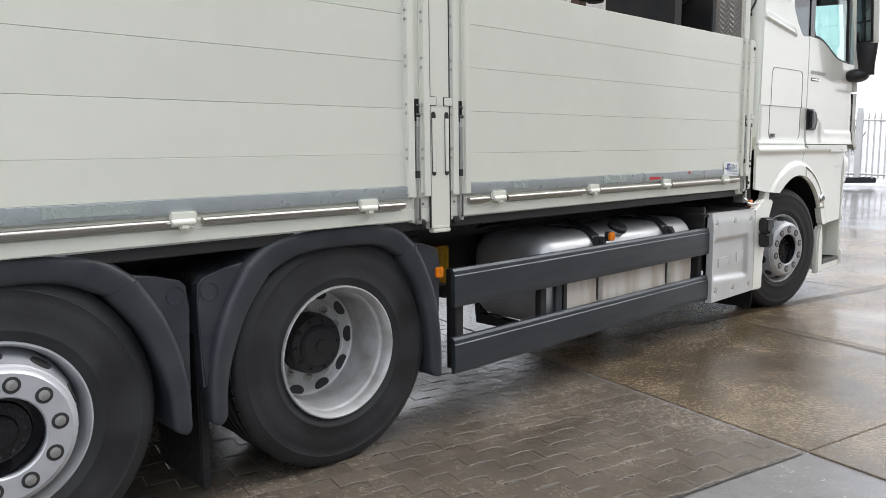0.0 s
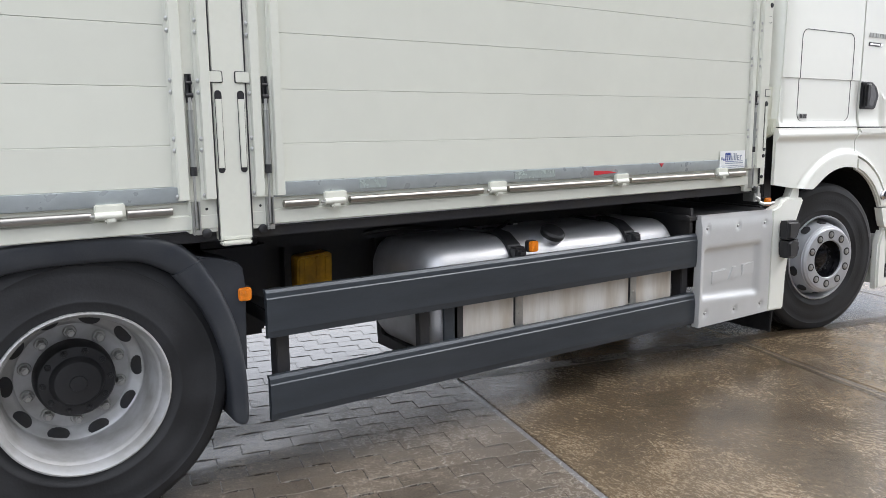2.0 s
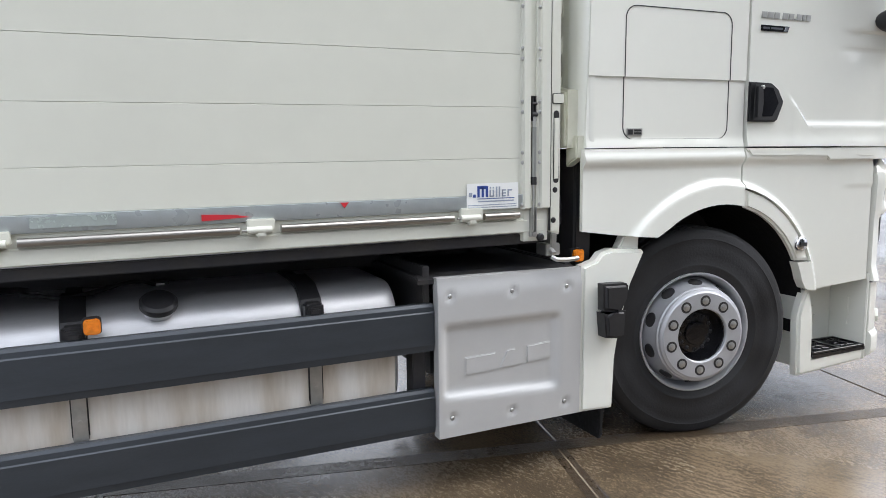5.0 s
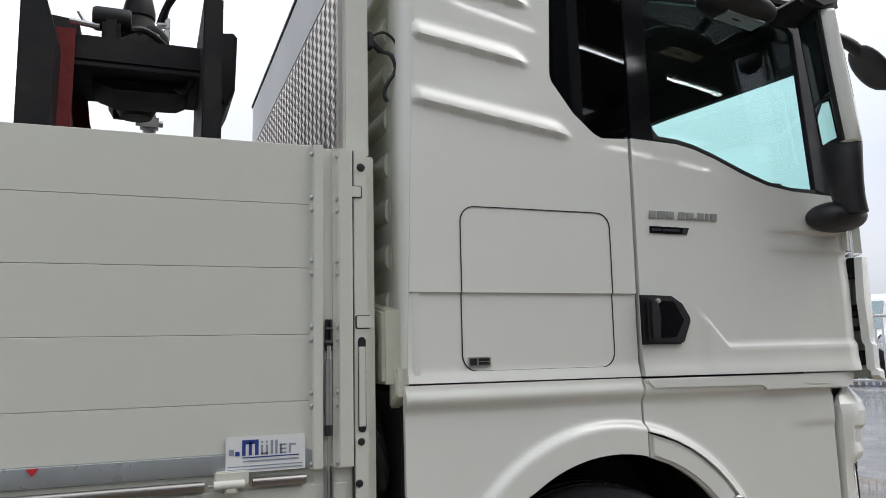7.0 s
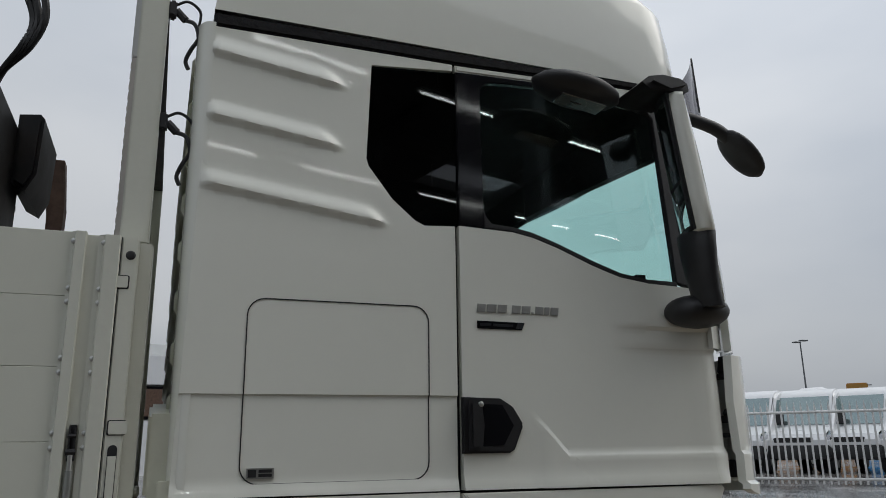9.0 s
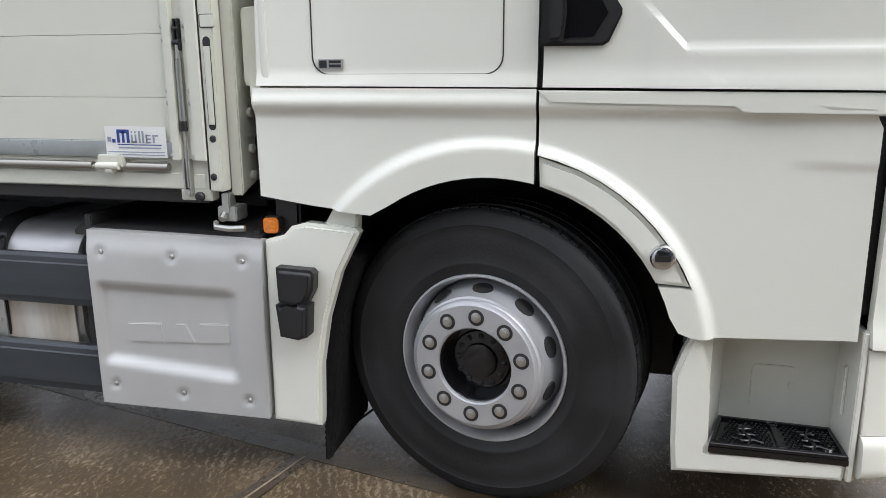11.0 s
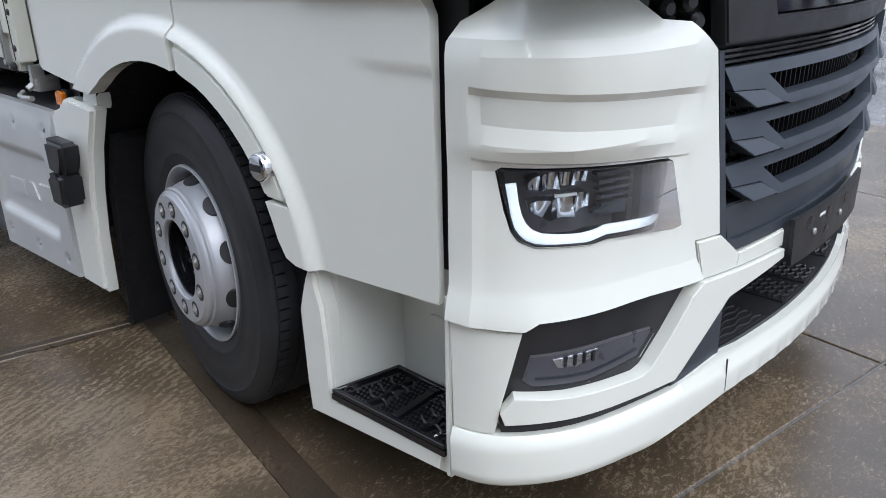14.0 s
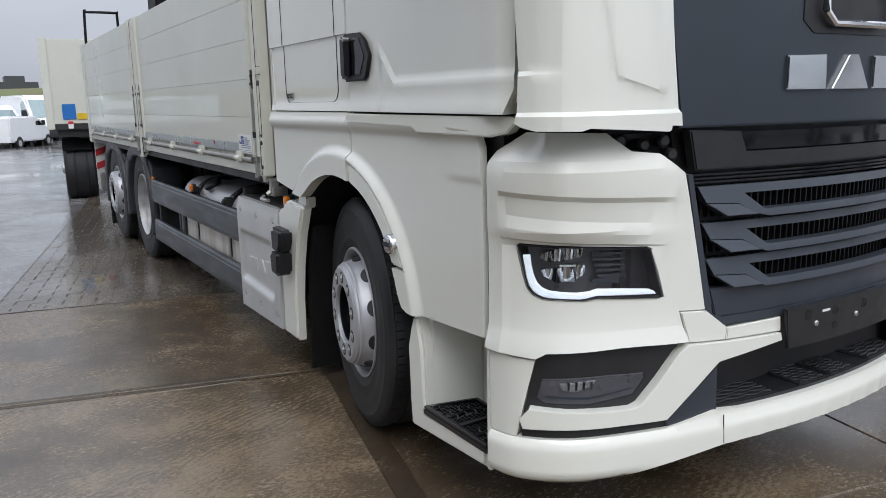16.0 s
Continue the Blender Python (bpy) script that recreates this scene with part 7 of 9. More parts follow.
box(bm, 0.72, 1.40, 0.33, CABW - 0.33, 0.25, 1.25, 0.02)
part("front_subframe", bm, M_CHASSIS, cab)

# cab rear wall with pressed ribs and round corners
block("cab_rear_wall", -0.700, -0.665, 0.10, CABW - 0.10, 1.40, 2.90, M_INNER, cab, "cream cab rear wall", 0.006)
for s in (0, 1):
    bm = bmesh.new()
    prof = [(-0.648, 0.003), (-0.668, 0.004), (-0.684, 0.014), (-0.697, 0.036), (-0.703, 0.065), (-0.703, 0.12), (-0.67, 0.12), (-0.66, 0.05), (-0.645, 0.04)]
    prism(bm, [(x, y if s == 0 else CABW - y) for x, y in prof], "z", 1.385, 2.90)
    part("rear_corner", bm, M_CAB, cab, "rounded white rear cab corner", smooth=50)
for k in range(8):
    z = 1.60 + k * 0.165
    bm = bmesh.new()
    prism(bm, [(-0.700, z), (-0.712, z + 0.02), (-0.712, z + 0.07), (-0.700, z + 0.09)], "y", 0.16, CABW - 0.16, 0.004)
    part("wall_rib", bm, M_INNER, cab)
bm = bmesh.new()
prism(bm, [(0.05, 1.38), (0.05, 1.62), (0.30, 1.66), (0.40, 1.62), (0.40, 1.38)], "x", -0.76, -0.68, 0.01)
prism(bm, [(0.02, 1.34), (0.02, 1.43), (0.10, 1.43), (0.10, 1.30)], "x", -0.725, -0.68, 0.006)
part("rear_bracket", bm, M_INNER, cab)

# roof
SIDE = [(0.0, 2.952), (0.0, 3.08), (0.004, 3.22), (0.012, 3.385), (0.0145, 3.402), (0.0500, 3.525), (0.0545, 3.538), (0.070, 3.580), (0.098, 3.625), (0.145, 3.682), (0.22, 3.745), (0.36, 3.805), (0.70, 3.850), (1.22, 3.862)]
bm = bmesh.new()
us = [-0.655 + 0.131 * k for k in range(13)] + [1.05 + 0.05 * k for k in range(1, int((UMID - 1.05) / 0.05) + 1)]
us = us + [2 * UMID - u for u in reversed(us)]
rings = []
for u in us:
    near = u if u <= UMID else 2 * UMID - u
    base = skin(u, 2.952, 0.0)
    f = smooth01(0.85, 1.75, near)
    c = Vector((min(base.x, 0.35), CABW / 2))
    row = []
    for a, z in SIDE:
        t = a / 1.22
        t = min(1.0, t * (1 + 2.6 * f * (1 - t)))
        drop = (0.05 * smooth01(-0.3, 0.9, base.x) + 0.16 * smooth01(0.85, 1.45, base.x)) * (z - 2.952)
        p = Vector((base.x, base.y)).lerp(c, t)
        row.append(bm.verts.new((p.x + 0.115 * (z - 2.95) * (1 - smooth01(-0.655, -0.2, near)), p.y, z - drop)))
    rings.append(row)
for p, q in zip(rings, rings[1:]):
    for k in range(len(p) - 1):
        bm.faces.new((p[k], q[k], q[k + 1], p[k + 1]))
back = rings[0] + list(reversed(rings[-1]))
bm.faces.new(back)
part("roof", bm, M_CAB, cab, "white high cab roof", smooth=40)
bm = bmesh.new()
for y, z in ((0.15, 3.540), (0.10, 3.468), (0.335, 3.232), (0.290, 3.244)):
    lathe(bm, [(0.014, 0.0), (0.014, -0.008), (0.010, -0.010)], pose(-0.640 + 0.115 * (z - 2.95), y + 0.07, z, 0, 0, -90), 12)
part("roof_hole", bm, M_BLACK, cab)

# jamb behind the door's edges
for y0, y1 in ((0.036, 0.06), (CABW - 0.06, CABW - 0.036)):
    block("door_jamb", 0.13, 0.30, y0, y1, 1.37, 2.27, M_BLACK, cab)
    block("door_jamb", 1.10, 1.20, y0, y1, 1.37, 2.05, M_BLACK, cab)
# cab inside
bm = bmesh.new()
box(bm, -0.655, 1.25, 0.06, CABW - 0.06, 1.38, 1.42)
part("cab_floor", bm, M_SEAT, cab)
bm = bmesh.new()
box(bm, -0.655, 1.10, 0.05, CABW - 0.05, 2.90, 2.935)
box(bm, -0.645, -0.10, 0.05, CABW - 0.05, 2.45, 2.90)
part("roof_lining", bm, M_SEAT, cab)
bm = bmesh.new()
prism(bm, [(0.95, 1.42), (0.90, 1.95), (1.05, 2.05), (1.42, 2.03), (1.30, 1.42)], "y", 0.20, CABW - 0.20, 0.03)
box(bm, 1.00, 1.10, 0.10, 0.30, 1.98, 2.17, 0.03)
part("dashboard", bm, M_SEAT, cab)
for y in (0.35, 1.60):
    st = new("cab_seat"); st.parent = cab; st["label"] = "dark fabric cab seat"
    bm = bmesh.new()
    prism(bm, [(0.05, 1.75), (0.10, 1.92), (0.60, 1.95), (0.62, 1.80)], "y", y, y + 0.50, 0.03)
    box(bm, 0.15, 0.5, y + 0.08, y + 0.42, 1.42, 1.78, 0.02)
    part("seat", bm, M_SEAT, st)
    bm = bmesh.new()
    prism(bm, [(0.02, 1.90), (0.16, 1.92), (0.06, 2.52), (-0.06, 2.50)], "y", y + 0.02, y + 0.48, 0.04)
    prism(bm, [(-0.04, 2.53), (0.06, 2.54), (0.03, 2.74), (-0.06, 2.73)], "y", y + 0.12, y + 0.38, 0.03)
    part("backrest", bm, M_SEAT, st)
bm = bmesh.new()
sweep(bm, [(0.74 + 0.10 * math.cos(a), 1.85 + 0.22 * math.sin(a), 2.05 + 0.16 * math.cos(a)) for a in [2 * math.pi * k / 24 for k in range(25)]], 0.016, 6)
part("steering_ring", bm, M_BLACK, cab)

bm = bmesh.new()
prism(bm, [(0.04, 2.90), (0.04, 2.640), (0.90, 2.700), (1.22, 2.716), (1.54, 2.700), (CABW - 0.04, 2.640), (CABW - 0.04, 2.90)], "x", 1.085, 1.125)
part("windscreen_header", bm, M_SEAT, cab)
# mirrors and visor
mir = new("main_mirror"); mir.parent = cab; mir["label"] = "tall white mirror housing on black arms"
def mirror_ring(z, grow=0.0):
    k = (2.800 - z) / 0.530
    x0, x1 = 0.985 + 0.070 * k - grow, 1.070 + 0.084 * k + grow
    pts = [(x0, -0.225 - grow), (x0 + 0.012, -0.245 - grow), (x0 + 0.040, -0.255 - grow), (x1 - 0.030, -0.240 - grow), (x1 - 0.006, -0.205), (x1, -0.150), (x1 - 0.004, -0.090), (x1 - 0.020, -0.062 + grow), (x0 + 0.075, -0.058 + grow), (x0 + 0.060, -0.070), (x0 + 0.020, -0.150), (x0 + 0.003, -0.205)]
    return [(x, y, z) for x, y in pts]
bm = bmesh.new()
loft(bm, [mirror_ring(z, g) for z, g in ((2.260, -0.010), (2.267, 0.0), (2.38, 0.002), (2.52, 0.003), (2.66, 0.002), (2.780, 0.0), (2.796, -0.004), (2.802, -0.012))])
part("housing", bm, M_CAB, mir, smooth=55)
bm = bmesh.new()
loft(bm, [[(x - 0.010, y + 0.006, z) for x, y, z in (mirror_ring(z)[i] for i in (0, 11, 10, 9))] + [(x + 0.004, y + 0.004, z) for x, y, z in (mirror_ring(z)[i] for i in (9, 10, 11, 0))] for z in (2.27, 2.44, 2.62, 2.80)])
part("glass_frame", bm, M_BLACK, mir)
for z0, z1 in ((2.46, 2.77), (2.285, 2.445)):
    bm = bmesh.new()
    loft(bm, [[(x - 0.013, y + 0.004, z) for x, y, z in (mirror_ring(z)[i] for i in (11, 10, 9))] + [(x - 0.008, y + 0.004, z) for x, y, z in (mirror_ring(z)[i] for i in (9, 10, 11))] for z in (z0, z1)])
    part("mirror_face", bm, M_MIRROR, mir)
bm = bmesh.new()
loft(bm, [[(cx + rx * math.cos(w), -0.155 + ry * math.sin(w), z) for w in (2 * math.pi * i / 16 for i in range(16))] for z, cx, rx, ry in ((2.275, 1.104, 0.044, 0.085), (2.262, 1.104, 0.051, 0.092), (2.20, 1.106, 0.050, 0.086), (2.12, 1.112, 0.046, 0.076), (2.05, 1.122, 0.043, 0.068), (1.99, 1.135, 0.043, 0.066))])
part("lower_arm", bm, M_BLACK, mir, smooth=60)
bm = bmesh.new()
pebble(bm, (1.028, -0.085, 1.990), (1.262, -0.050, 1.992), 0.105, 0.062, n=18, seg=28, power=0.34)
part("mirror_foot", bm, M_BLACK, mir, smooth=70)
bm = bmesh.new()
prism(bm, [(0.868, 2.822), (0.900, 2.850), (0.965, 2.866), (1.045, 2.862), (1.074, 2.845), (1.078, 2.815), (1.04, 2.800), (0.98, 2.802), (0.90, 2.800)], "y", -0.25, -0.02, 0.022, 4)
part("upper_arm", bm, M_BLACK, mir, smooth=60)
kerb = new("kerb_mirror"); kerb.parent = cab; kerb["label"] = "black kerb mirror over the door"
bm = bmesh.new()
pebble(bm, (0.450, -0.15, 2.806), (0.806, -0.15, 2.756), 0.105, 0.050, power=0.5)
part("housing", bm, M_BLACK, kerb, smooth=60)
bm = bmesh.new()
rod(bm, (0.66, -0.10, 2.785), (0.70, 0.02, 2.875), 0.022, 10)
part("stalk", bm, M_BLACK, kerb)
bm = bmesh.new()
prism(bm, [(0.55, 2.748), (0.73, 2.723), (0.73, 2.717), (0.55, 2.742)], "y", -0.19, -0.11, 0.001)
part("mirror_face", bm, M_MIRROR, kerb)
fm = new("front_mirror"); fm.parent = cab; fm["label"] = "black front mirror on a curved arm"
bm = bmesh.new()
sweep(bm, spline([(1.10, 0.08, 2.90), (1.19, 0.03, 2.850), (1.29, -0.01, 2.812), (1.37, -0.03, 2.778), (1.43, -0.03, 2.740)], 6), 0.027, 12)
part("arm", bm, M_BLACK, fm)
bm = bmesh.new()
pebble(bm, (1.395, -0.03, 2.775), (1.572, -0.03, 2.596), 0.080, 0.034, power=0.45)
part("housing", bm, M_BLACK, fm, smooth=60)
panel("sun_visor", [(1.33, 3.13), (1.30, 2.86), (1.42, 2.885), (1.75, 2.945), (UMID, 2.965), (2 * UMID - 1.75, 2.945), (2 * UMID - 1.42, 2.885), (2 * UMID - 1.30, 2.86), (2 * UMID - 1.33, 3.13)], M_SMOKE, cab, 0.10, 0.008, du=0.05, bevel=0.002, label="dark smoked sun visor")

# hinges and catches in the corner gap
for x0, x1, z0, z1 in ((1.330, 1.352, 1.775, 1.842), (1.316, 1.352, 1.750, 1.774), (1.312, 1.352, 1.584, 1.612), (1.336, 1.354, 1.613, 1.640), (1.290, 1.350, 1.530, 1.548), (1.318, 1.350, 1.385, 1.448)):
    shape("flap_hinge", [(x0, z0 + 0.008), (x0 + 0.006, z0), (x1, z0), (x1, z1), (x0 + 0.012, z1)], "y", 0.022, 0.075, M_BLACK, cab)


# ---------------------------------------------------------------- crane and brick grab over the load floor
crane = thing("loader_crane", "black loader crane folded over the load floor", "crane")
YB = 0.80   # near face of the booms
shape("lower_boom", [(-6.6, 3.02), (-2.40, 3.27), (-1.98, 3.306), (-1.571, 3.342), (-1.545, 3.335), (-1.535, 3.228), (-1.608, 3.130), (-1.93, 3.093), (-6.6, 2.70)], "y", YB, YB + 0.26, M_CRANE, crane, bevel=0.012)
shape("upper_boom", [(-6.6, 3.66), (-2.054, 3.606), (-1.805, 3.595), (-1.775, 3.50), (-1.787, 3.404), (-2.016, 3.450), (-6.6, 3.40)], "y", YB + 0.02, YB + 0.24, M_CRANE, crane, bevel=0.010)
shape("boom_link", [(-2.30, 3.47), (-1.80, 3.43), (-1.70, 3.36), (-1.74, 3.29), (-2.30, 3.25)], "y", YB + 0.07, YB + 0.18, M_CRANE, crane, bevel=0.008)
shape("boom_tip", [(-1.675, 3.342), (-1.548, 3.341), (-1.538, 3.228), (-1.522, 3.060), (-1.530, 3.005), (-1.594, 3.010), (-1.625, 3.13)], "y", YB + 0.03, YB + 0.21, M_CRANE, crane, bevel=0.010)
shape("tip_bracket", [(-1.794, 3.115), (-1.707, 3.122), (-1.706, 3.048), (-1.785, 3.060)], "y", YB - 0.02, YB + 0.12, M_CRANE, crane, bevel=0.006)
block("boom_clamp", -1.899, -1.811, YB - 0.02, YB + 0.10, 3.590, 3.657, M_CRANE, crane, bevel=0.008)
block("boom_clamp", -1.80, -1.765, YB - 0.015, YB + 0.20, 3.37, 3.60, M_CRANE, crane, bevel=0.006)
block("grey_plate", -1.758, -1.690, YB - 0.012, YB + 0.006, 3.328, 3.455, M_LIGHTGREY, crane)
bm = bmesh.new()
box(bm, -1.674, -1.575, YB - 0.03, YB + 0.06, 3.345, 3.392, 0.016)
rod(bm, (-1.66, YB - 0.02, 3.39), (-1.60, YB - 0.02, 3.41), 0.012, 8)
part("red_valve", bm, M_RED, crane)
for k in range(3):
    x = -1.66 + 0.030 * k
    bm = bmesh.new()
    rod(bm, (x, YB - 0.03, 3.585 - 0.036 * k), (x + 0.07, YB - 0.035, 3.588 - 0.042 * k), 0.017, 6)
    rod(bm, (x + 0.07, YB - 0.035, 3.588 - 0.042 * k), (x + 0.12, YB - 0.04, 3.590 - 0.046 * k), 0.012, 10)
    part("hose_coupling", bm, M_ZINC, crane)
block("valve_block", -1.735, -1.605, YB - 0.02, YB + 0.12, 3.43, 3.575, M_CRANE, crane, bevel=0.010)
block("valve_block", -1.69, -1.62, YB - 0.03, YB + 0.06, 3.585, 3.622, M_CRANE, crane, bevel=0.008)
block("valve_lever", -1.668, -1.650, YB - 0.02, YB + 0.0, 3.62, 3.640, M_CRANE, crane)
shape("valve_shield", [(-1.60, 3.50), (-1.525, 3.475), (-1.57, 3.40), (-1.62, 3.36), (-1.64, 3.42)], "y", YB + 0.02, YB + 0.03, M_CRANE, crane, bevel=0.002)
bm = bmesh.new()
rod(bm, (-1.655, YB - 0.02, 3.150), (-1.575, YB - 0.02, 3.088), 0.007, 8)
rod(bm, (-1.567, YB + 0.03, 3.085), (-1.567, YB - 0.03, 3.085), 0.020, 14)
part("safety_pin", bm, M_ZINC, crane)
bm = bmesh.new()
for k in range(9):
    a = k / 8
    p = Vector((-1.80 + 0.09 * a, YB - 0.025, 3.555 - 0.16 * a * (1 - a)))
    rod(bm, p, p + Vector((0.012, 0, 0.010 if k % 2 else -0.012)), 0.004, 6)
part("chain", bm, M_ZINC, crane)
bm = bmesh.new()
sweep(bm, spline([(-6.4, YB + 0.05, 3.71), (-2.6, YB + 0.05, 3.655), (-2.06, YB + 0.05, 3.648), (-1.906, YB + 0.05, 3.692), (-1.80, YB + 0.05, 3.680), (-1.768, YB + 0.05, 3.650), (-1.755, YB + 0.05, 3.58)], 6), 0.013, 6)
part("hose_guide", bm, M_HOSE, crane)
for dz, bow, dx in ((0.0, 0.0, 0.0), (-0.045, 0.03, -0.035), (-0.085, 0.05, -0.060)):
    bm = bmesh.new()
    sweep(bm, spline([(-1.565 + dx * 0.4, YB - 0.04, 3.585 + dz), (-1.480, YB - 0.09, 3.545 + dz), (-1.381 + dx * 0.5, 0.62 + bow, 3.455 + dz * 0.8), (-1.295 + dx, 0.57 + bow, 3.310 + dz * 0.3), (-1.247 + dx * 0.8, 0.56 + bow, 3.130), (-1.293 + dx * 0.4, 0.60, 3.010), (-1.390, 0.70, 2.945), (-1.438, 0.80, 2.905), (-1.452 + dx * 0.2, 0.86, 2.850)], 8), 0.0145, 8)
    part("hose", bm, M_HOSE, crane, "black hydraulic hose")
bm = bmesh.new()
prism(bm, [(-7.10, 1.05), (-6.55, 1.05), (-6.60, 2.0), (-6.62, 3.70), (-6.95, 3.72), (-7.05, 2.0)], "y", YB - 0.04, YB + 0.40, 0.02)
part("column", bm, M_CRANE, crane)

grab = thing("brick_grab", "black hydraulic brick grab hanging from the crane tip", "brick grab")
bm = bmesh.new()
lathe(bm, [(0.032, 0.30), (0.045, 0.285), (0.064, 0.20), (0.064, 0.17), (0.058, 0.165), (0.080, 0.10), (0.086, 0.08), (0.086, 0.01), (0.070, 0.0), (0.092, -0.02), (0.092, -0.20), (0.06, -0.26)], pose(-1.545, YB + 0.12, 2.72, 90, 0, 0), 28)
box(bm, -1.60, -1.515, YB + 0.06, YB + 0.18, 2.96, 3.06, 0.015)
part("rotator", bm, M_CRANE, grab)
bm = bmesh.new()
for z in (2.79, 2.84):
    rod(bm, (-1.47, YB + 0.05, z), (-1.435, YB + 0.04, z), 0.014, 8)
    rod(bm, (-1.435, YB + 0.04, z - 0.012), (-1.435, YB + 0.04, z + 0.03), 0.012, 8)
part("rotator_union", bm, M_ZINC, grab)
bm = bmesh.new()
box(bm, -1.80, -1.300, 0.24, 0.62, 2.430, 2.520, 0.008)
box(bm, -1.76, -1.310, 0.235, 0.60, 2.412, 2.428, 0.003)
part("cross_beam", bm, M_CRANE, grab)
for pts in ([(-1.333, 1.20), (-1.273, 1.20), (-1.273, 2.626), (-1.333, 2.626)], [(-1.850, 1.20), (-1.780, 1.20), (-1.752, 2.42), (-1.752, 2.45), (-1.802, 2.626), (-1.850, 2.626)]):
    bm = bmesh.new()
    prism(bm, pts, "y", 0.08, 0.62, 0.005)
    part("side_plate", bm, M_CRANE, grab)
    bm = bmesh.new()
    x0, x1 = pts[-1][0] + 0.004, pts[-2][0] - 0.004
    box(bm, x0, x1, 0.085, 0.615, 2.6262, 2.630, 0.001)
    part("worn_edge", bm, M_RUST, grab)
bm = bmesh.new()
prism(bm, [(-1.272, 2.42), (-1.272, 2.676), (-1.205, 2.685), (-1.190, 2.668), (-1.196, 2.46), (-1.225, 2.395)], "y", 0.46, 0.84, 0.012)
part("cover", bm, M_CRANE, grab)
bm = bmesh.new()
prism(bm, [(-1.833, 2.52), (-1.833, 2.672), (-1.74, 2.662), (-1.724, 2.64), (-1.724, 2.52)], "y", 0.46, 0.60, 0.010)
part("cover", bm, M_CRANE, grab)
bm = bmesh.new()
prism(bm, [(-1.29, 2.80), (-1.215, 2.80), (-1.195, 2.58), (-1.195, 1.10), (-1.255, 1.10), (-1.262, 2.50)], "y", 1.26, 1.36, 0.008)
part("hook_arm", bm, M_RUST, grab, "worn brown clamping arm")
bm = bmesh.new()
prism(bm, [(-1.93, 2.86), (-1.86, 2.86), (-1.70, 2.42), (-1.66, 1.60), (-1.74, 1.60), (-1.80, 2.42)], "y", 1.44, 1.56, 0.008)
part("hook_arm", bm, M_RUST, grab, "worn brown clamping arm")
bm = bmesh.new()
prism(bm, [(-1.70, 2.432), (-1.345, 2.432), (-1.372, 2.400), (-1.40, 2.386), (-1.60, 2.380), (-1.66, 2.40)], "y", 0.34, 0.58, 0.008)
part("lower_tray", bm, M_CRANE, grab)
for x in (-1.580, -1.462):
    bm = bmesh.new()
    lathe(bm, [(0.062, 0.10), (0.062, -0.02), (0.056, -0.026), (0.050, -0.026), (0.048, -0.008), (0.01, -0.006)], pose(x, 0.36, 2.448), 24)
    part("cylinder", bm, M_CRANE, grab, "round cylinder end under the beam")
bm = bmesh.new()
lathe(bm, [(0.02, 0.07), (0.055, 0.05), (0.058, -0.05), (0.04, -0.08)], pose(-1.583, 1.0, 2.53, 0, 0, 90), 18)
part("accumulator", bm, M_CRANE, grab)
bm = bmesh.new()
lathe(bm, [(0.034, 0.06), (0.040, 0.05), (0.040, -0.05), (0.034, -0.06)], pose(-1.613, 0.32, 2.612, 0, 0, 90), 16)
box(bm, -1.642, -1.585, 0.27, 0.42, 2.515, 2.600, 0.012)
part("pivot", bm, M_CRANE, grab)
bm = bmesh.new()
rod(bm, (-1.74, 0.30, 2.585), (-1.65, 0.30, 2.575), 0.010, 8)
rod(bm, (-1.69, 0.30, 2.575), (-1.715, 0.30, 2.62), 0.006, 8)
part("pivot_rod", bm, M_ZINC, grab)
bm = bmesh.new()
rod(bm, (-1.498, 1.53, 2.80), (-1.498, 1.53, 2.64), 0.020, 10)
box(bm, -1.540, -1.455, 1.49, 1.57, 2.585, 2.66, 0.012)
rod(bm, (-1.560, 1.53, 2.625), (-1.435, 1.53, 2.625), 0.017, 8)
rod(bm, (-1.498, 1.53, 2.59), (-1.498, 1.53, 2.30), 0.026, 10)
part("clevis", bm, M_ZINC, grab)
for pts in ([(-1.60, 0.32, 2.56), (-1.52, 0.34, 2.60), (-1.44, 0.40, 2.57), (-1.40, 0.46, 2.53)], [(-1.38, 0.30, 2.52), (-1.36, 0.26, 2.46), (-1.36, 0.28, 2.40), (-1.39, 0.32, 2.39), (-1.41, 0.36, 2.42)], [(-1.54, 0.70, 2.74), (-1.48, 0.60, 2.72), (-1.44, 0.58, 2.66), (-1.45, 0.60, 2.54)], [(-1.56, 0.34, 2.62), (-1.64, 0.50, 2.70), (-1.60, 0.66, 2.76)]):
    bm = bmesh.new()
    sweep(bm, spline(pts, 6), 0.012, 8)
    part("grab_hose", bm, M_HOSE, grab)
block("warning_plate", -1.798, -1.772, 0.226, 0.239, 2.435, 2.512, M_YELLOW, grab, "yellow warning plate", 0.002)
pieces("lower_bar", [(-1.84, -1.28, 0.10, 0.16, 1.30, 1.36), (-1.84, -1.28, 0.50, 0.58, 1.60, 1.66)], M_CRANE, grab)
strap = thing("lashing_strap", "dark red webbing strap over the grab beam", "strap")
bm = bmesh.new()
prism(bm, [(-1.769, 2.524), (-1.713, 2.524), (-1.722, 1.50), (-1.780, 1.50)], "y", 0.222, 0.227)
box(bm, -1.769, -1.713, 0.222, 0.63, 2.5235, 2.5275)
prism(bm, [(-1.769, 2.524), (-1.713, 2.524), (-1.60, 1.50), (-1.66, 1.50)], "y", 0.626, 0.631)
part("webbing", bm, M_WEB, strap)

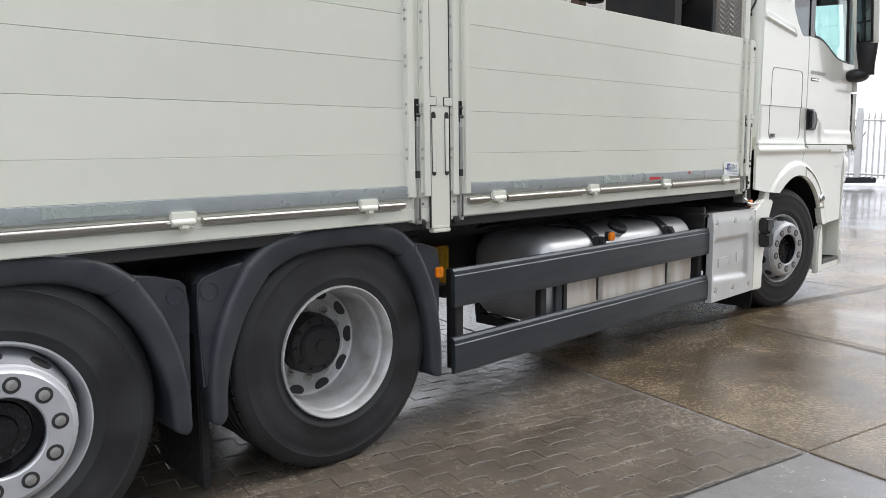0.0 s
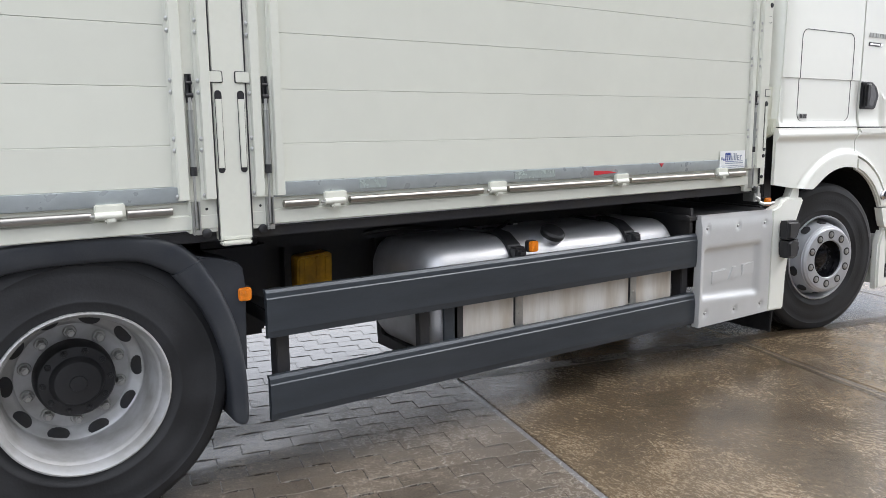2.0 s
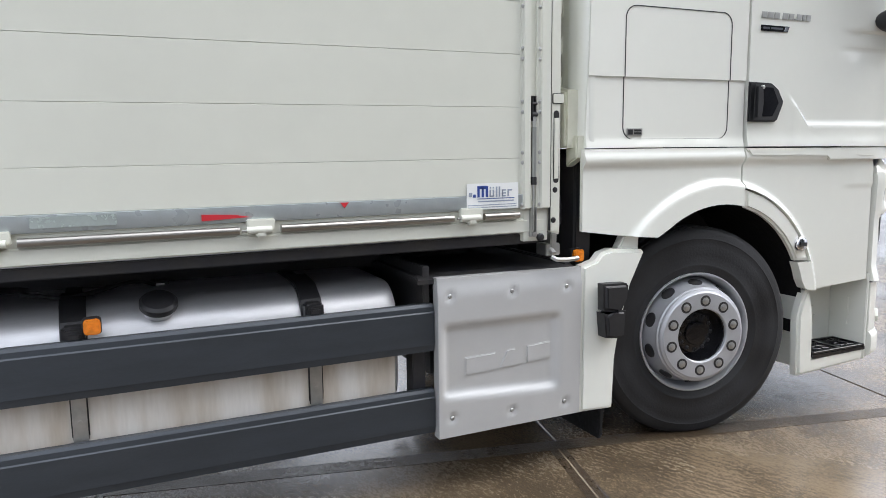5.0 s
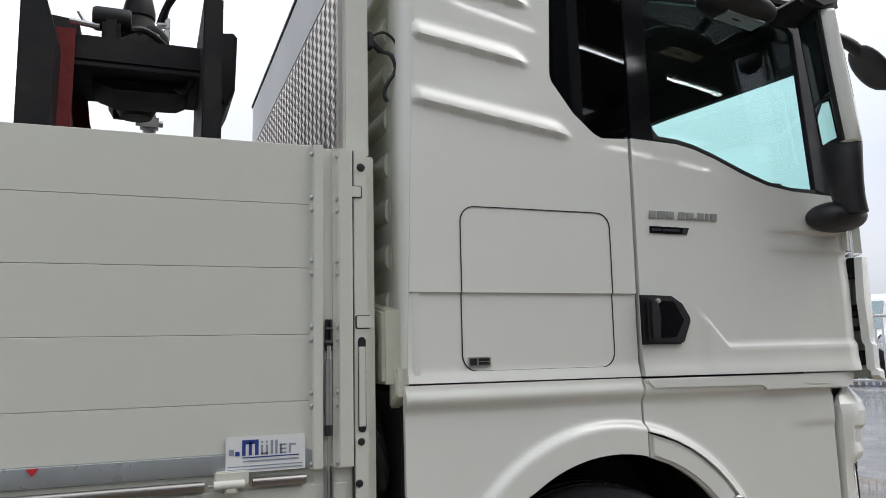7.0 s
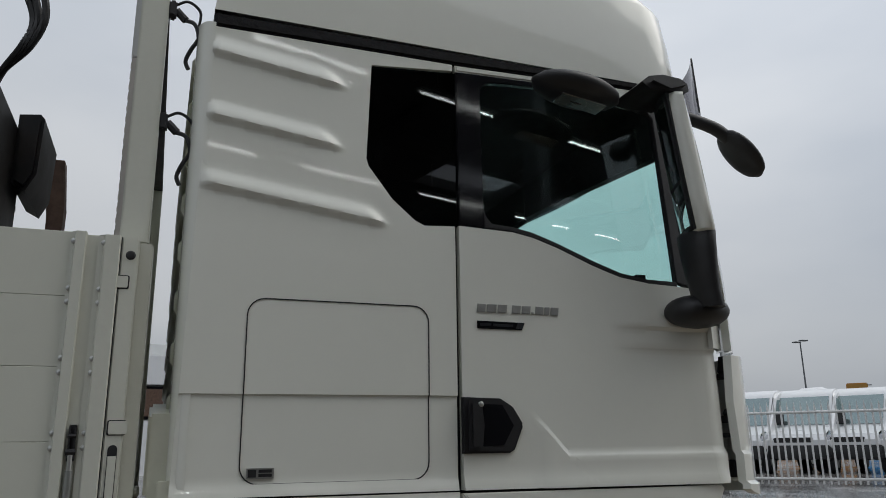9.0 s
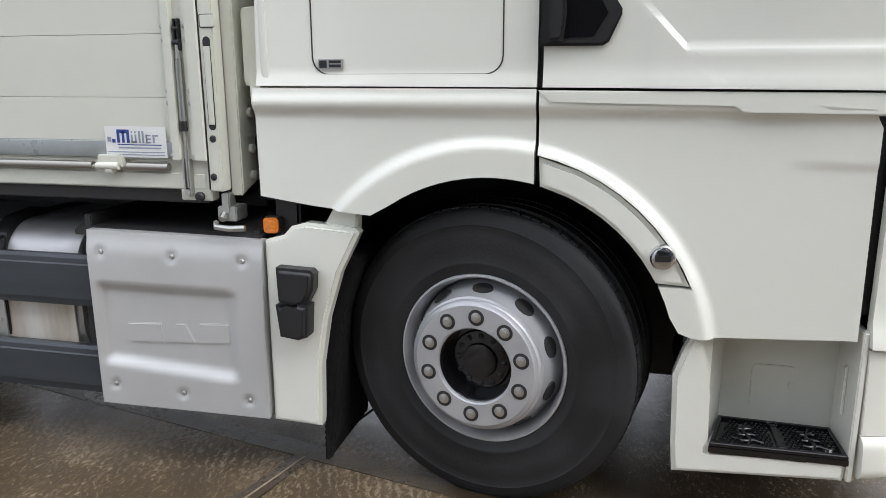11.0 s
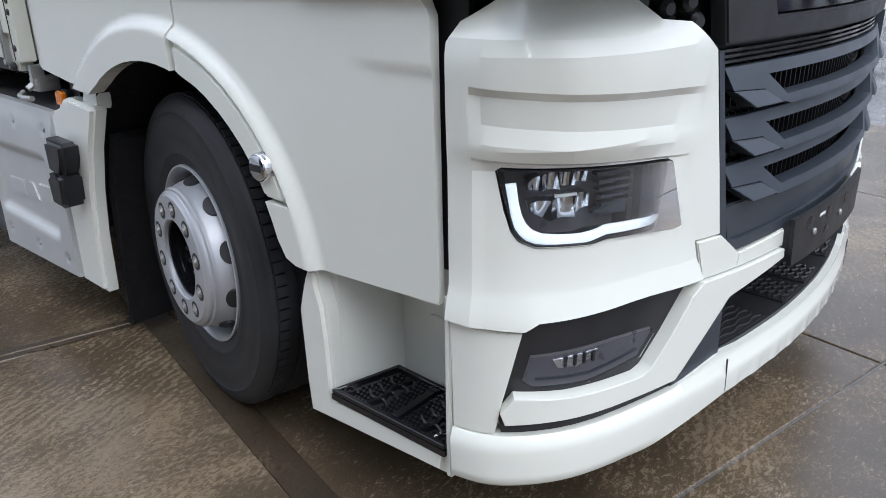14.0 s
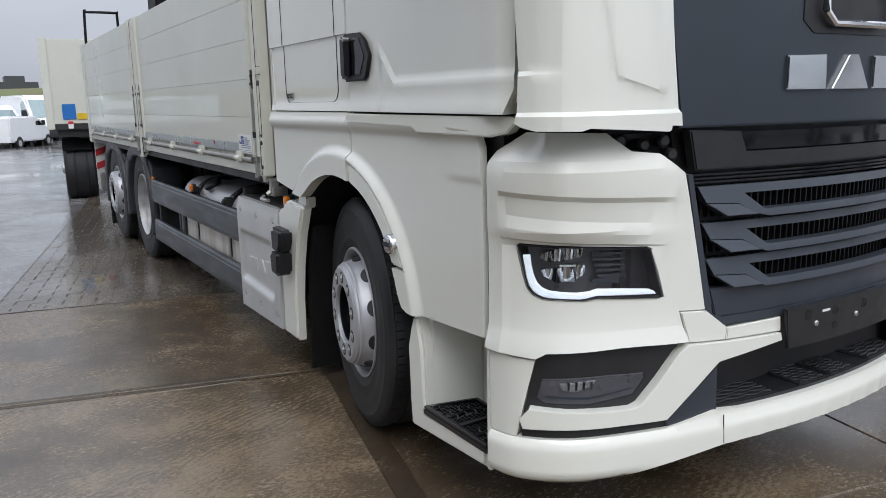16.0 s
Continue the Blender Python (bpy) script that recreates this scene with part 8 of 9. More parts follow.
# ---------------------------------------------------------------- the yard
def van(name, m, paint, label, high=True):
    """A panel van; its nose points along +x, its middle stands over the origin."""
    v = thing(name, label, name, "vans in the yard" if name == "van" else "cars in the yard")
    H = 2.50 if high else 2.05
    body = [(-2.75, 0.42), (2.55, 0.42), (2.72, 0.55), (2.74, 0.95), (2.60, 1.12), (1.72, 1.36), (1.12, H - 0.22), (0.95, H - 0.10), (0.55, H), (-2.55, H), (-2.72, H - 0.12), (-2.78, 0.9)]
    bm = bmesh.new()
    prism(bm, body, "y", -0.98, 0.98, 0.09, 3)
    part("body", bm, paint, v)
    for s in (-1, 1):
        bm = bmesh.new()
        prism(bm, [(0.55, 1.42), (1.55, 1.40), (1.06, H - 0.32), (0.70, H - 0.32), (0.55, H - 0.40)], "y", s * 0.975, s * 0.988, 0.004)
        part("side_window", bm, M_VANGLASS if high else M_GLOSS, v)
        bm = bmesh.new()
        prism(bm, [(2.30, 0.98), (2.64, 0.92), (2.62, 1.08), (2.10, 1.24)], "y", s * 0.70, s * 0.985, 0.02)
        part("headlamp", bm, M_REFL, v)
        bm = bmesh.new()
        box(bm, 1.30, 1.44, min(s * 1.0, s * 1.22), max(s * 1.0, s * 1.22), 1.42, 1.75, 0.03)
        part("door_mirror", bm, M_BLACK, v)
        for x in (2.08, -1.75):
            bm = bmesh.new()
            lathe(bm, [(0.22, 0.16), (0.22, 0.02), (0.33, 0.0), (0.345, 0.03), (0.345, 0.22)], pose(x, s * 1.0, 0.345, 0, 0, 0 if s < 0 else 180), 24, closed=False)
            part("wheel", bm, M_TYRE, v)
            bm = bmesh.new()
            lathe(bm, [(0.205, -0.004), (0.19, 0.02), (0.12, 0.03), (0.06, 0.0), (0.03, -0.005)], pose(x, s * 1.0, 0.345, 0, 0, 0 if s < 0 else 180), 20)
            part("rim", bm, M_RIM2, v)
            bm = bmesh.new()
            prism(bm, arc(x, 0.345, 0.43, 0, 180, 14), "y", s * 0.90, s * 0.986, 0.0)
            part("wheel_arch", bm, M_BLACK, v)
    bm = bmesh.new()
    d = Vector((1.12 - 1.72, 0, (H - 0.22) - 1.36))
    prism(bm, [(1.70, 1.395), (1.155, H - 0.26), (1.17, H - 0.25), (1.72, 1.40)], "y", -0.80, 0.80, 0.0)
    part("windscreen", bm, M_VANGLASS, v)
    bm = bmesh.new()
    prism(bm, [(2.45, 0.38), (2.76, 0.42), (2.79, 0.62), (2.74, 0.80), (2.45, 0.74)], "y", -0.99, 0.99, 0.04)
    box(bm, 2.66, 2.745, -0.55, 0.55, 0.86, 1.02, 0.02)
    part("bumper", bm, M_BLACK, v)
    v.matrix_world = m
    return v


M_VANWHITE = material("van_white_paint", (0.78, 0.79, 0.80), 0.3, vary=0.02, coat=0.4)
M_VANGLASS = material("van_window_glass", (0.30, 0.37, 0.37), 0.05, metal=0.75, vary=0.05, scale=2)
M_VANGREY = material("van_grey_paint", (0.25, 0.26, 0.27), 0.3, vary=0.02, coat=0.4)
M_VANRED = material("car_red_paint", (0.22, 0.015, 0.018), 0.3, vary=0.02, coat=0.4)
M_TRUCKBLUE = material("blue_truck_paint", (0.03, 0.08, 0.42), 0.3, vary=0.02, coat=0.4)


def on_ground(x, y, heading):
    return pose(x, y, ground_height(x, y), 0, 0, heading)


van("van", on_ground(7.72, 11.47, -36) @ Matrix.Scale(0.9, 4), M_VANWHITE, "white panel van with black bumper parked before the fence")
row0, row1 = Vector((14.97, 17.12)), Vector((21.74, 10.19))
for k in range(7):
    p = row0.lerp(row1, k / 6)
    van("van", on_ground(p.x + 2.0, p.y + 2.0, 205 + 3 * (k % 3)), M_VANWHITE, "white high-roof panel van parked behind the fence")
for k in range(7):
    van("van", on_ground(-41.5 - 0.9 * k, 2.0 - 2.3 * k, 14 + 5 * (k % 3)), M_VANWHITE, "white panel van in the parking row behind the trailer", high=k % 3 != 1)
for k in range(8):
    van("van", on_ground(-48.5 - 0.9 * k, 4.2 - 2.4 * k, 20 - 4 * (k % 3)), (M_VANWHITE, M_VANWHITE, M_VANGREY)[k % 3], "panel van in the second parking row", high=k % 2 == 0)
for k in range(8):
    van("van", on_ground(-56.5 - 1.0 * k, 5.6 - 2.5 * k, 12), M_VANWHITE, "white panel van in the far parking row", high=True)
van("car", on_ground(-37.9, -0.55, 150) @ Matrix.Scale(0.66, 4), M_VANRED, "small dark red car parked before the vans", high=False)
van("car", on_ground(-37.6, 0.75, 150) @ Matrix.Scale(0.70, 4), M_VANWHITE, "small white car parked before the vans", high=False)

# fence
M_FENCE = material("fence_white_paint", (0.78, 0.78, 0.77), 0.45, vary=0.05, scale=4)
fence = thing("fence", "white steel palisade fence on concrete feet", "fence")
FENCE = [(15.2, -1.5), (13.65, 3.9), (12.71, 8.46), (10.26, 11.2), (4.75, 16.11)]
for (xa, ya), (xb, yb) in zip(FENCE, FENCE[1:]):
    a, b = Vector((xa, ya)), Vector((xb, yb))
    n = max(2, int((b - a).length / 0.125))
    ang = math.degrees(math.atan2(yb - ya, xb - xa))
    L = (b - a).length
    for k in range(n):
        p = a.lerp(b, (k + 0.5) / n)
        g = ground_height(p.x, p.y)
        bm = bmesh.new()
        prism(bm, [(-0.019, 0.12), (0.019, 0.12), (0.019, 1.62), (0.010, 1.65), (0.0, 1.74), (-0.010, 1.65), (-0.019, 1.62)], "y", -0.012, 0.012)
        part("slat", bm, M_FENCE, fence, m=pose(p.x, p.y, g, 0, 0, ang))
    g0, g1 = ground_height(xa, ya), ground_height(xb, yb)
    for z in (0.22, 1.52):
        bm = bmesh.new()
        rod(bm, (xa, ya, g0 + z), (xb, yb, g1 + z), 0.028, 8)
        part("rail", bm, M_FENCE, fence)
    m = max(1, round(L / 2.7))
    for k in range(m + 1):
        p = a.lerp(b, k / m)
        g = ground_height(p.x, p.y)
        bm = bmesh.new()
        box(bm, -0.06, 0.06, -0.06, 0.06, 0, 1.80, 0.008)
        part("post", bm, M_FENCE, fence, m=pose(p.x, p.y, g, 0, 0, ang))
        bm = bmesh.new()
        box(bm, -0.40, 0.40, -0.16, 0.16, 0, 0.13, 0.02)
        part("foot", bm, M_GUARD, fence, "dark rubber fence foot", m=pose(p.x, p.y, g, 0, 0, ang + 30))

# direction sign, lamp posts
M_SIGN = material("sign_dark_grey", (0.055, 0.06, 0.065), 0.5, vary=0.03)
M_GREEN = material("sign_green", (0.02, 0.30, 0.09), 0.5, vary=0.03)
M_POLE = material("galvanised_pole", (0.14, 0.15, 0.16), 0.5, vary=0.05, metal=0.4)


def words(text, size, mat, parent, x, z, name="lettering"):
    cu = bpy.data.curves.new(name, "FONT")
    cu.body, cu.size, cu.extrude = text, size, 0.004
    tmp = bpy.data.objects.new("tmp", cu)
    scene.collection.objects.link(tmp)
    dg = bpy.context.evaluated_depsgraph_get()
    me = bpy.data.meshes.new_from_object(tmp.evaluated_get(dg))
    bpy.data.objects.remove(tmp)
    me.materials.clear()
    me.materials.append(mat)
    ob = new(name, me)
    ob.parent = parent
    ob.matrix_local = pose(x, -0.04, z, 90, 0, 0)
    return ob


sign = thing("direction_sign", "dark grey yard direction sign with green wedge and white words", "sign")
bm = bmesh.new()
box(bm, -0.95, 0.95, -0.03, 0.05, 0.0, 1.80, 0.01)
part("board", bm, M_SIGN, sign)
bm = bmesh.new()
prism(bm, [(-0.945, 0.35), (-0.945, 1.795), (0.0, 1.795), (-0.35, 1.35), (-0.75, 0.55)], "y", -0.036, -0.02)
part("wedge", bm, M_GREEN, sign)
words("2", 0.85, M_WHITEPRINT, sign, -0.08, 1.05)
words("A", 0.45, M_WHITEPRINT, sign, 0.42, 1.32)
words("DELIVERY CENTER", 0.155, M_WHITEPRINT, sign, -0.55, 0.66)
words("PICK-UP", 0.155, M_WHITEPRINT, sign, 0.0, 0.43)
words("DROP-OFF", 0.155, M_WHITEPRINT, sign, -0.12, 0.20)
for z, s in ((0.47, -1), (0.24, 1)):
    bm = bmesh.new()
    box(bm, 0.66, 0.84, -0.045, -0.03, z, z + 0.03)
    tip = 0.62 if s < 0 else 0.88
    prism(bm, [(tip, z + 0.015), (tip - s * 0.08, z + 0.07), (tip - s * 0.08, z - 0.04)], "y", -0.045, -0.03)
    part("arrow", bm, M_WHITEPRINT, sign)
bm = bmesh.new()
for x in (-0.7, 0.7):
    rod(bm, (x, 0.1, -4.4), (x, 0.1, 1.6), 0.06, 10)
part("sign_post", bm, M_POLE, sign)
sign.matrix_world = pose(23.93, 28.35, 4.38, 0, 0, -38) @ Matrix.Diagonal((0.82, 1.0, 0.93, 1.0))


def lamp_post(x, y, h, label):
    l = thing("street_lamp", label, "street lamp", "yard lamp posts")
    g = ground_height(x, y)
    bm = bmesh.new()
    rod(bm, (x, y, g), (x, y, g + h), 0.09, 10, 0.05)
    part("pole", bm, M_POLE, l)
    for s in (-1, 1):
        bm = bmesh.new()
        box(bm, x + s * 0.15 - 0.35, x + s * 0.15 + 0.35, y + s * 0.5 - 0.2, y + s * 0.5 + 0.2, g + h, g + h + 0.09, 0.03)
        part("lamp_head", bm, M_POLE, l)


lamp_post(26.36, 29.7, 9.6, "tall grey yard lamp post")
lamp_post(48.4, 45.1, 8.6, "tall grey yard lamp post")
lamp_post(73.19, 60.64, 6.5, "tall grey yard lamp post")
lamp_post(-120.0, -2.0, 9.0, "distant yard lamp post")

blue = thing("blue_truck", "blue truck cab standing in the yard", "truck")
bm = bmesh.new()
prism(bm, [(-1.1, 0.6), (1.1, 0.6), (1.15, 2.2), (0.95, 3.35), (0.6, 3.75), (-1.1, 3.75)], "y", -1.2, 1.2, 0.08, 3)
part("cab_shell", bm, M_TRUCKBLUE, blue)
bm = bmesh.new()
prism(bm, [(-0.45, 2.05), (0.85, 2.0), (0.72, 2.95), (-0.45, 2.95)], "y", -1.22, -1.19, 0.0)
part("side_window", bm, M_REFL, blue)
bm = bmesh.new()
for x in (-0.5, 0.6):
    box(bm, x, x + 0.3, -0.9, -0.6, 3.74, 3.90, 0.04)
part("beacon", bm, M_ORANGE, blue)
bm = bmesh.new()
rod(bm, (0.3, -1.25, 0.5), (0.3, 1.25, 0.5), 0.5, 20)
part("wheel", bm, M_TYRE, blue)
blue.matrix_world = pose(15.75, 20.1, ground_height(15.75, 20.1), 0, 0, -36)

mixer = thing("cement_mixer", "white and orange mixer drum above the van roofs", "truck")
bm = bmesh.new()
lathe(bm, [(0.5, -1.6), (1.15, -0.6), (1.2, 0.5), (0.6, 1.9), (0.4, 2.1)], pose(0, 0, 2.9, 0, 0, 90), 24)
part("drum", bm, M_VANWHITE, mixer)
bm = bmesh.new()
box(bm, -2.6, 2.6, -1.2, 1.2, 0.5, 1.7, 0.05)
box(bm, -2.9, -1.8, -0.6, 0.6, 2.0, 4.2, 0.05)
part("frame", bm, material("orange_machine_paint", (0.5, 0.22, 0.03), 0.5, vary=0.1), mixer)
mixer.matrix_world = pose(35.66, 32.33, 0.3, 0, 0, 130)
tarp = thing("blue_skip", "blue tarpaulin-covered skip behind the vans", "skip")
bm = bmesh.new()
prism(bm, [(-1.6, 0.0), (1.6, 0.0), (1.8, 3.4), (-1.8, 3.8)], "y", -1.1, 1.1, 0.05)
part("body", bm, material("blue_tarpaulin", (0.02, 0.28, 0.62), 0.5, vary=0.1), tarp)
tarp.matrix_world = pose(37.6, 29.29, 0.3, 0, 0, -45)

# far trees and hill
M_TWIG = material("bare_winter_trees", (0.16, 0.15, 0.15), 0.9, vary=0.2, scale=0.3)
verts, faces = [], []
rng = random.Random(5)
for k in range(900):
    a = radians(rng.uniform(18, 82))
    d = rng.uniform(150, 190)
    x, y = d * math.cos(a), d * math.sin(a)
    h = rng.uniform(4.5, 9.5)
    for t in range(5):
        w, lean = rng.uniform(0.06, 0.25), rng.uniform(-2.0, 2.0)
        n = len(verts)
        verts += [(x - w, y + w, 0), (x + w, y - w, 0), (x + lean, y - lean, h * rng.uniform(0.6, 1.0))]
        faces.append((n, n + 1, n + 2))
me = bpy.data.meshes.new("bare_trees")
me.from_pydata(verts, [], faces)
me.materials.append(M_TWIG)
tagged(new("bare_trees", me), "line of bare winter trees on the horizon", "trees", kind="stuff")
M_GRASS = material("dull_grass", (0.13, 0.16, 0.06), 0.95, vary=0.2, scale=0.15, grime=(0.17, 0.12, 0.06), bump=0.3, bscale=3)
bm = bmesh.new()
pts = []
prof = [(-95, -0.6), (-105, 1.2), (-122, 3.8), (-150, 4.8), (-260, 4.9), (-400, 3.0), (-420, -0.6)]
for x, z in prof:
    pts.append([bm.verts.new((x, y, z + (0.4 * math.sin(y * 0.05) if z > 0 else 0))) for y in range(-160, 161, 16)])
for p, q in zip(pts, pts[1:]):
    for k in range(len(p) - 1):
        bm.faces.new((p[k], p[k + 1], q[k + 1], q[k]))
tagged(part("hill", bm, M_GRASS), "low grassy bank with bare brown foot", "hill", kind="structure")
far_house = thing("far_building", "dark blue building beyond the bank", "building")
bm = bmesh.new()
box(bm, -310, -296, 8, 22, 0, 10.5)
box(bm, -310, -296, 12, 18, 10.5, 12.5)
part("wall", bm, M_SIGN, far_house)

# office building seen past the headboard
M_WALLW = material("white_cladding", (0.72, 0.73, 0.74), 0.5, vary=0.03, scale=0.4)
office = thing("office_building", "low white office building with a dark window band", "building")
bm = bmesh.new()
box(bm, -22, 5, 28, 40, 0.2, 2.45, 0.02)
box(bm, -22, 5, 28, 40, 3.75, 4.85, 0.02)
box(bm, -22, 5, 28.4, 40, 2.4, 3.8)
part("wall", bm, M_WALLW, office)
for k in range(13):
    bm = bmesh.new()
    box(bm, -21.8 + 2.05 * k, -19.95 + 2.05 * k, 28.1, 28.3, 2.5, 3.7, 0.02)
    part("window", bm, M_GLOSS, office)
bm = bmesh.new()
box(bm, -1.2, 0.4, 28.0, 28.3, 2.6, 3.6, 0.02)
part("blind", bm, M_RUST, office)
bm = bmesh.new()
box(bm, -2.0, 0.2, 30, 33, 4.85, 5.5, 0.02)
part("roof_unit", bm, M_LIGHTGREY, office)

# open hall across the yard, whose lamps mirror in the windows
M_HALLIN = material("hall_dark_steel", (0.17, 0.175, 0.18), 0.7, vary=0.1, scale=0.6)
M_HALLWALL = material("hall_grey_cladding", (0.16, 0.17, 0.18), 0.6, vary=0.05, scale=0.5)
hall = thing("open_hall", "open-fronted grey workshop hall with strip lights", "building")
HX0, HX1, HY0, HY1 = -7.0, 15.0, -24.0, 1.1
at_hall = Matrix.Translation((4.05, -8.96, 0)) @ Matrix.Rotation(radians(-16.9), 4, "Z")   # the hall stands askew to the truck
for nm, q in (("back_wall", (HX0, HX1, HY0 - 0.2, HY0, 0, 8.6)), ("side_wall", (HX0 - 0.2, HX0, HY0, HY1, 0, 8.6)), ("side_wall", (HX1, HX1 + 0.2, HY0, HY1, 0, 8.6)), ("header", (HX0 - 0.2, HX1 + 0.2, HY1, HY1 + 0.25, 7.75, 8.4))):
    bm = bmesh.new()
    box(bm, *q, 0.02)
    part(nm, bm, M_HALLIN if nm in ("back_wall", "roof") else M_HALLWALL, hall)
y1 = HY1 + 0.3
for y0 in (-3.8, -8.2, -12.6, -17.0, HY0 - 0.2):
    bm = bmesh.new()
    box(bm, HX0 - 0.2, HX1 + 0.2, y0, y1, 8.4, 8.7, 0.02)
    part("roof_sheet", bm, M_HALLIN, hall)
    if y0 > HY0:
        for i in range(6):
            bm = bmesh.new()
            x = HX0 - 0.2 + i * 4.2
            box(bm, x, x + 1.5, y0 - 1.6, y0, 8.42, 8.68, 0.01)
            part("roof_sheet", bm, M_HALLIN, hall)
    bm = bmesh.new()
    for i in range(14):
        x = HX0 + i * 1.5
        rod(bm, (x, y0 + 1.2, 7.75), (x + 0.75, y0 + 1.2, 8.4), 0.035, 6)
        rod(bm, (x + 0.75, y0 + 1.2, 8.4), (x + 1.5, y0 + 1.2, 7.75), 0.035, 6)
    rod(bm, (HX0, y0 + 1.2, 7.75), (HX1, y0 + 1.2, 7.75), 0.05, 6)
    part("roof_truss", bm, M_HALLIN, hall)
    y1 = y0 - 1.6
for k in range(4):
    x = HX0 + 0.4 + k * 7.0
    bm = bmesh.new()
    box(bm, x - 0.15, x + 0.15, HY1 + 0.02, HY1 + 0.35, 0, 7.8, 0.02)
    part("column", bm, M_HALLWALL, hall)
    bm = bmesh.new()
    box(bm, x - 0.12, x + 0.12, HY0, HY1, 7.72, 8.38, 0.02)
    part("roof_beam", bm, M_HALLIN, hall)
hall.matrix_world = at_hall
for j in range(2):
    for i in range(-2, 5):
        lt = thing("strip_light", "bright fluorescent strip light under the hall roof", "ceiling light", "hall strip lights")
        bm = bmesh.new()
        box(bm, -0.98, 0.98, -0.016, 0.016, 7.54, 7.572)
        part("tube", bm, M_TUBE, lt)
        bm = bmesh.new()
        box(bm, -1.02, 1.02, -0.07, 0.07, 7.58, 7.66, 0.01)
        rod(bm, (-0.6, 0, 7.66), (-0.6, 0, 8.4), 0.01, 6)
        rod(bm, (0.6, 0, 7.66), (0.6, 0, 8.4), 0.01, 6)
        part("housing", bm, M_LIGHTGREY, lt)
        lt.matrix_world = at_hall @ Matrix.Translation((3.05 * i + (0.0 if j == 0 else -0.1), -4.15 * j, 0))

# drawbar trailer behind the truck
M_SIGNBLUE = material("blue_sign_sheet", (0.015, 0.16, 0.50), 0.4, vary=0.04)
M_SIGNYEL = material("yellow_sign_sheet", (0.75, 0.50, 0.02), 0.4, vary=0.04)
tr = thing("trailer", "white dropside drawbar trailer standing behind the truck", "trailer")
bm = bmesh.new()
box(bm, -0.06, 0.0, 0.0, 2.45, 1.22, 2.48, 0.01)
part("front_board", bm, M_BODY, tr, "white trailer headboard")
for y in (0.02, 2.43):
    bm = bmesh.new()
    box(bm, -7.0, -0.02, y - 0.015, y + 0.015, 1.25, 2.46, 0.005)
    part("dropside", bm, M_BODY, tr)
for x in (-0.10, -3.4, -7.0):
    bm = bmesh.new()
    box(bm, x, x + 0.13, -0.03, 0.08, 1.14, 2.50, 0.01)
    part("corner_post", bm, M_BODY2, tr)
bm = bmesh.new()
box(bm, -7.0, 0.0, 0.02, 2.43, 1.13, 1.23, 0.01)
box(bm, -6.9, -0.1, 0.75, 1.70, 0.90, 1.13, 0.01)
part("chassis", bm, M_CHASSIS, tr)
block("bolster", -1.25, -0.10, 0.40, 2.05, 1.00, 1.13, M_CHASSIS, tr)
block("light_beam", -0.16, -0.06, 0.10, 2.35, 1.02, 1.13, M_BLACK, tr)
block("blue_sign", 0.001, 0.012, 0.20, 0.385, 1.290, 1.520, M_SIGNBLUE, tr, "blue square sign")
block("yellow_sign", 0.001, 0.012, 0.40, 0.545, 1.285, 1.380, M_SIGNYEL, tr, "yellow sign")
block("white_reflector", 0.002, 0.015, 0.262, 0.335, 1.150, 1.240, M_WHITEPRINT, tr, "white and red reflector")
block("red_reflector", 0.002, 0.016, 0.262, 0.335, 1.215, 1.262, M_RED, tr, "red reflector")
for x in (-0.70, -4.6, -5.9):
    for y in (0.16, 2.29):
        s = 1 if y < 1 else -1
        place = pose(x, y, 0.50, 0, 0, 0 if s > 0 else 180)
        wheel = new("wheel"); wheel.parent = tr
        bm = bmesh.new()
        lathe(bm, [(0.28, 0.05), (0.30, 0.0), (0.40, -0.02), (0.46, -0.015), (0.49, 0.012), (0.50, 0.035), (0.50, 0.12), (0.488, 0.125), (0.488, 0.14), (0.50, 0.145), (0.50, 0.30), (0.488, 0.305), (0.488, 0.32), (0.50, 0.325), (0.50, 0.40), (0.46, 0.44), (0.3, 0.44)], place, 48)
        part("tyre", bm, M_TYRE, wheel)
        bm = bmesh.new()
        lathe(bm, [(0.290, 0.0), (0.280, 0.012), (0.270, 0.06), (0.255, 0.075), (0.215, 0.055), (0.195, -0.01), (0.130, -0.014), (0.120, 0.01), (0.085, 0.0), (0.075, -0.05), (0.03, -0.06)], place, 36)
        part("rim", bm, M_RIM, wheel)
for x in (-0.70, -4.6, -5.9):
    for y0 in (0.14, 1.88):
        bm = bmesh.new()
        prof = [(x + 0.60 * math.cos(radians(a)), 0.50 + 0.53 * math.sin(radians(a))) for a in range(38, 169, 13)]
        prism(bm, prof + [(px * 0.965 + x * 0.035, pz - 0.02) for px, pz in reversed(prof)], "y", y0, y0 + 0.42)
        part("mudguard", bm, M_FLAP, tr)
        if x < -1.0:
            block("mud_flap", x + 0.575, x + 0.59, y0, y0 + 0.42, 0.36, 0.66, M_FLAP, tr)
bm = bmesh.new()
box(bm, -0.02, 2.6, 1.15, 1.28, 0.55, 0.67, 0.01)
box(bm, -1.2, 0.0, 0.80, 1.65, 0.56, 0.66, 0.01)
part("drawbar", bm, M_CHASSIS, tr)
tr.matrix_world = pose(-9.95, -0.22, -0.05, 0, 0, -6.0)

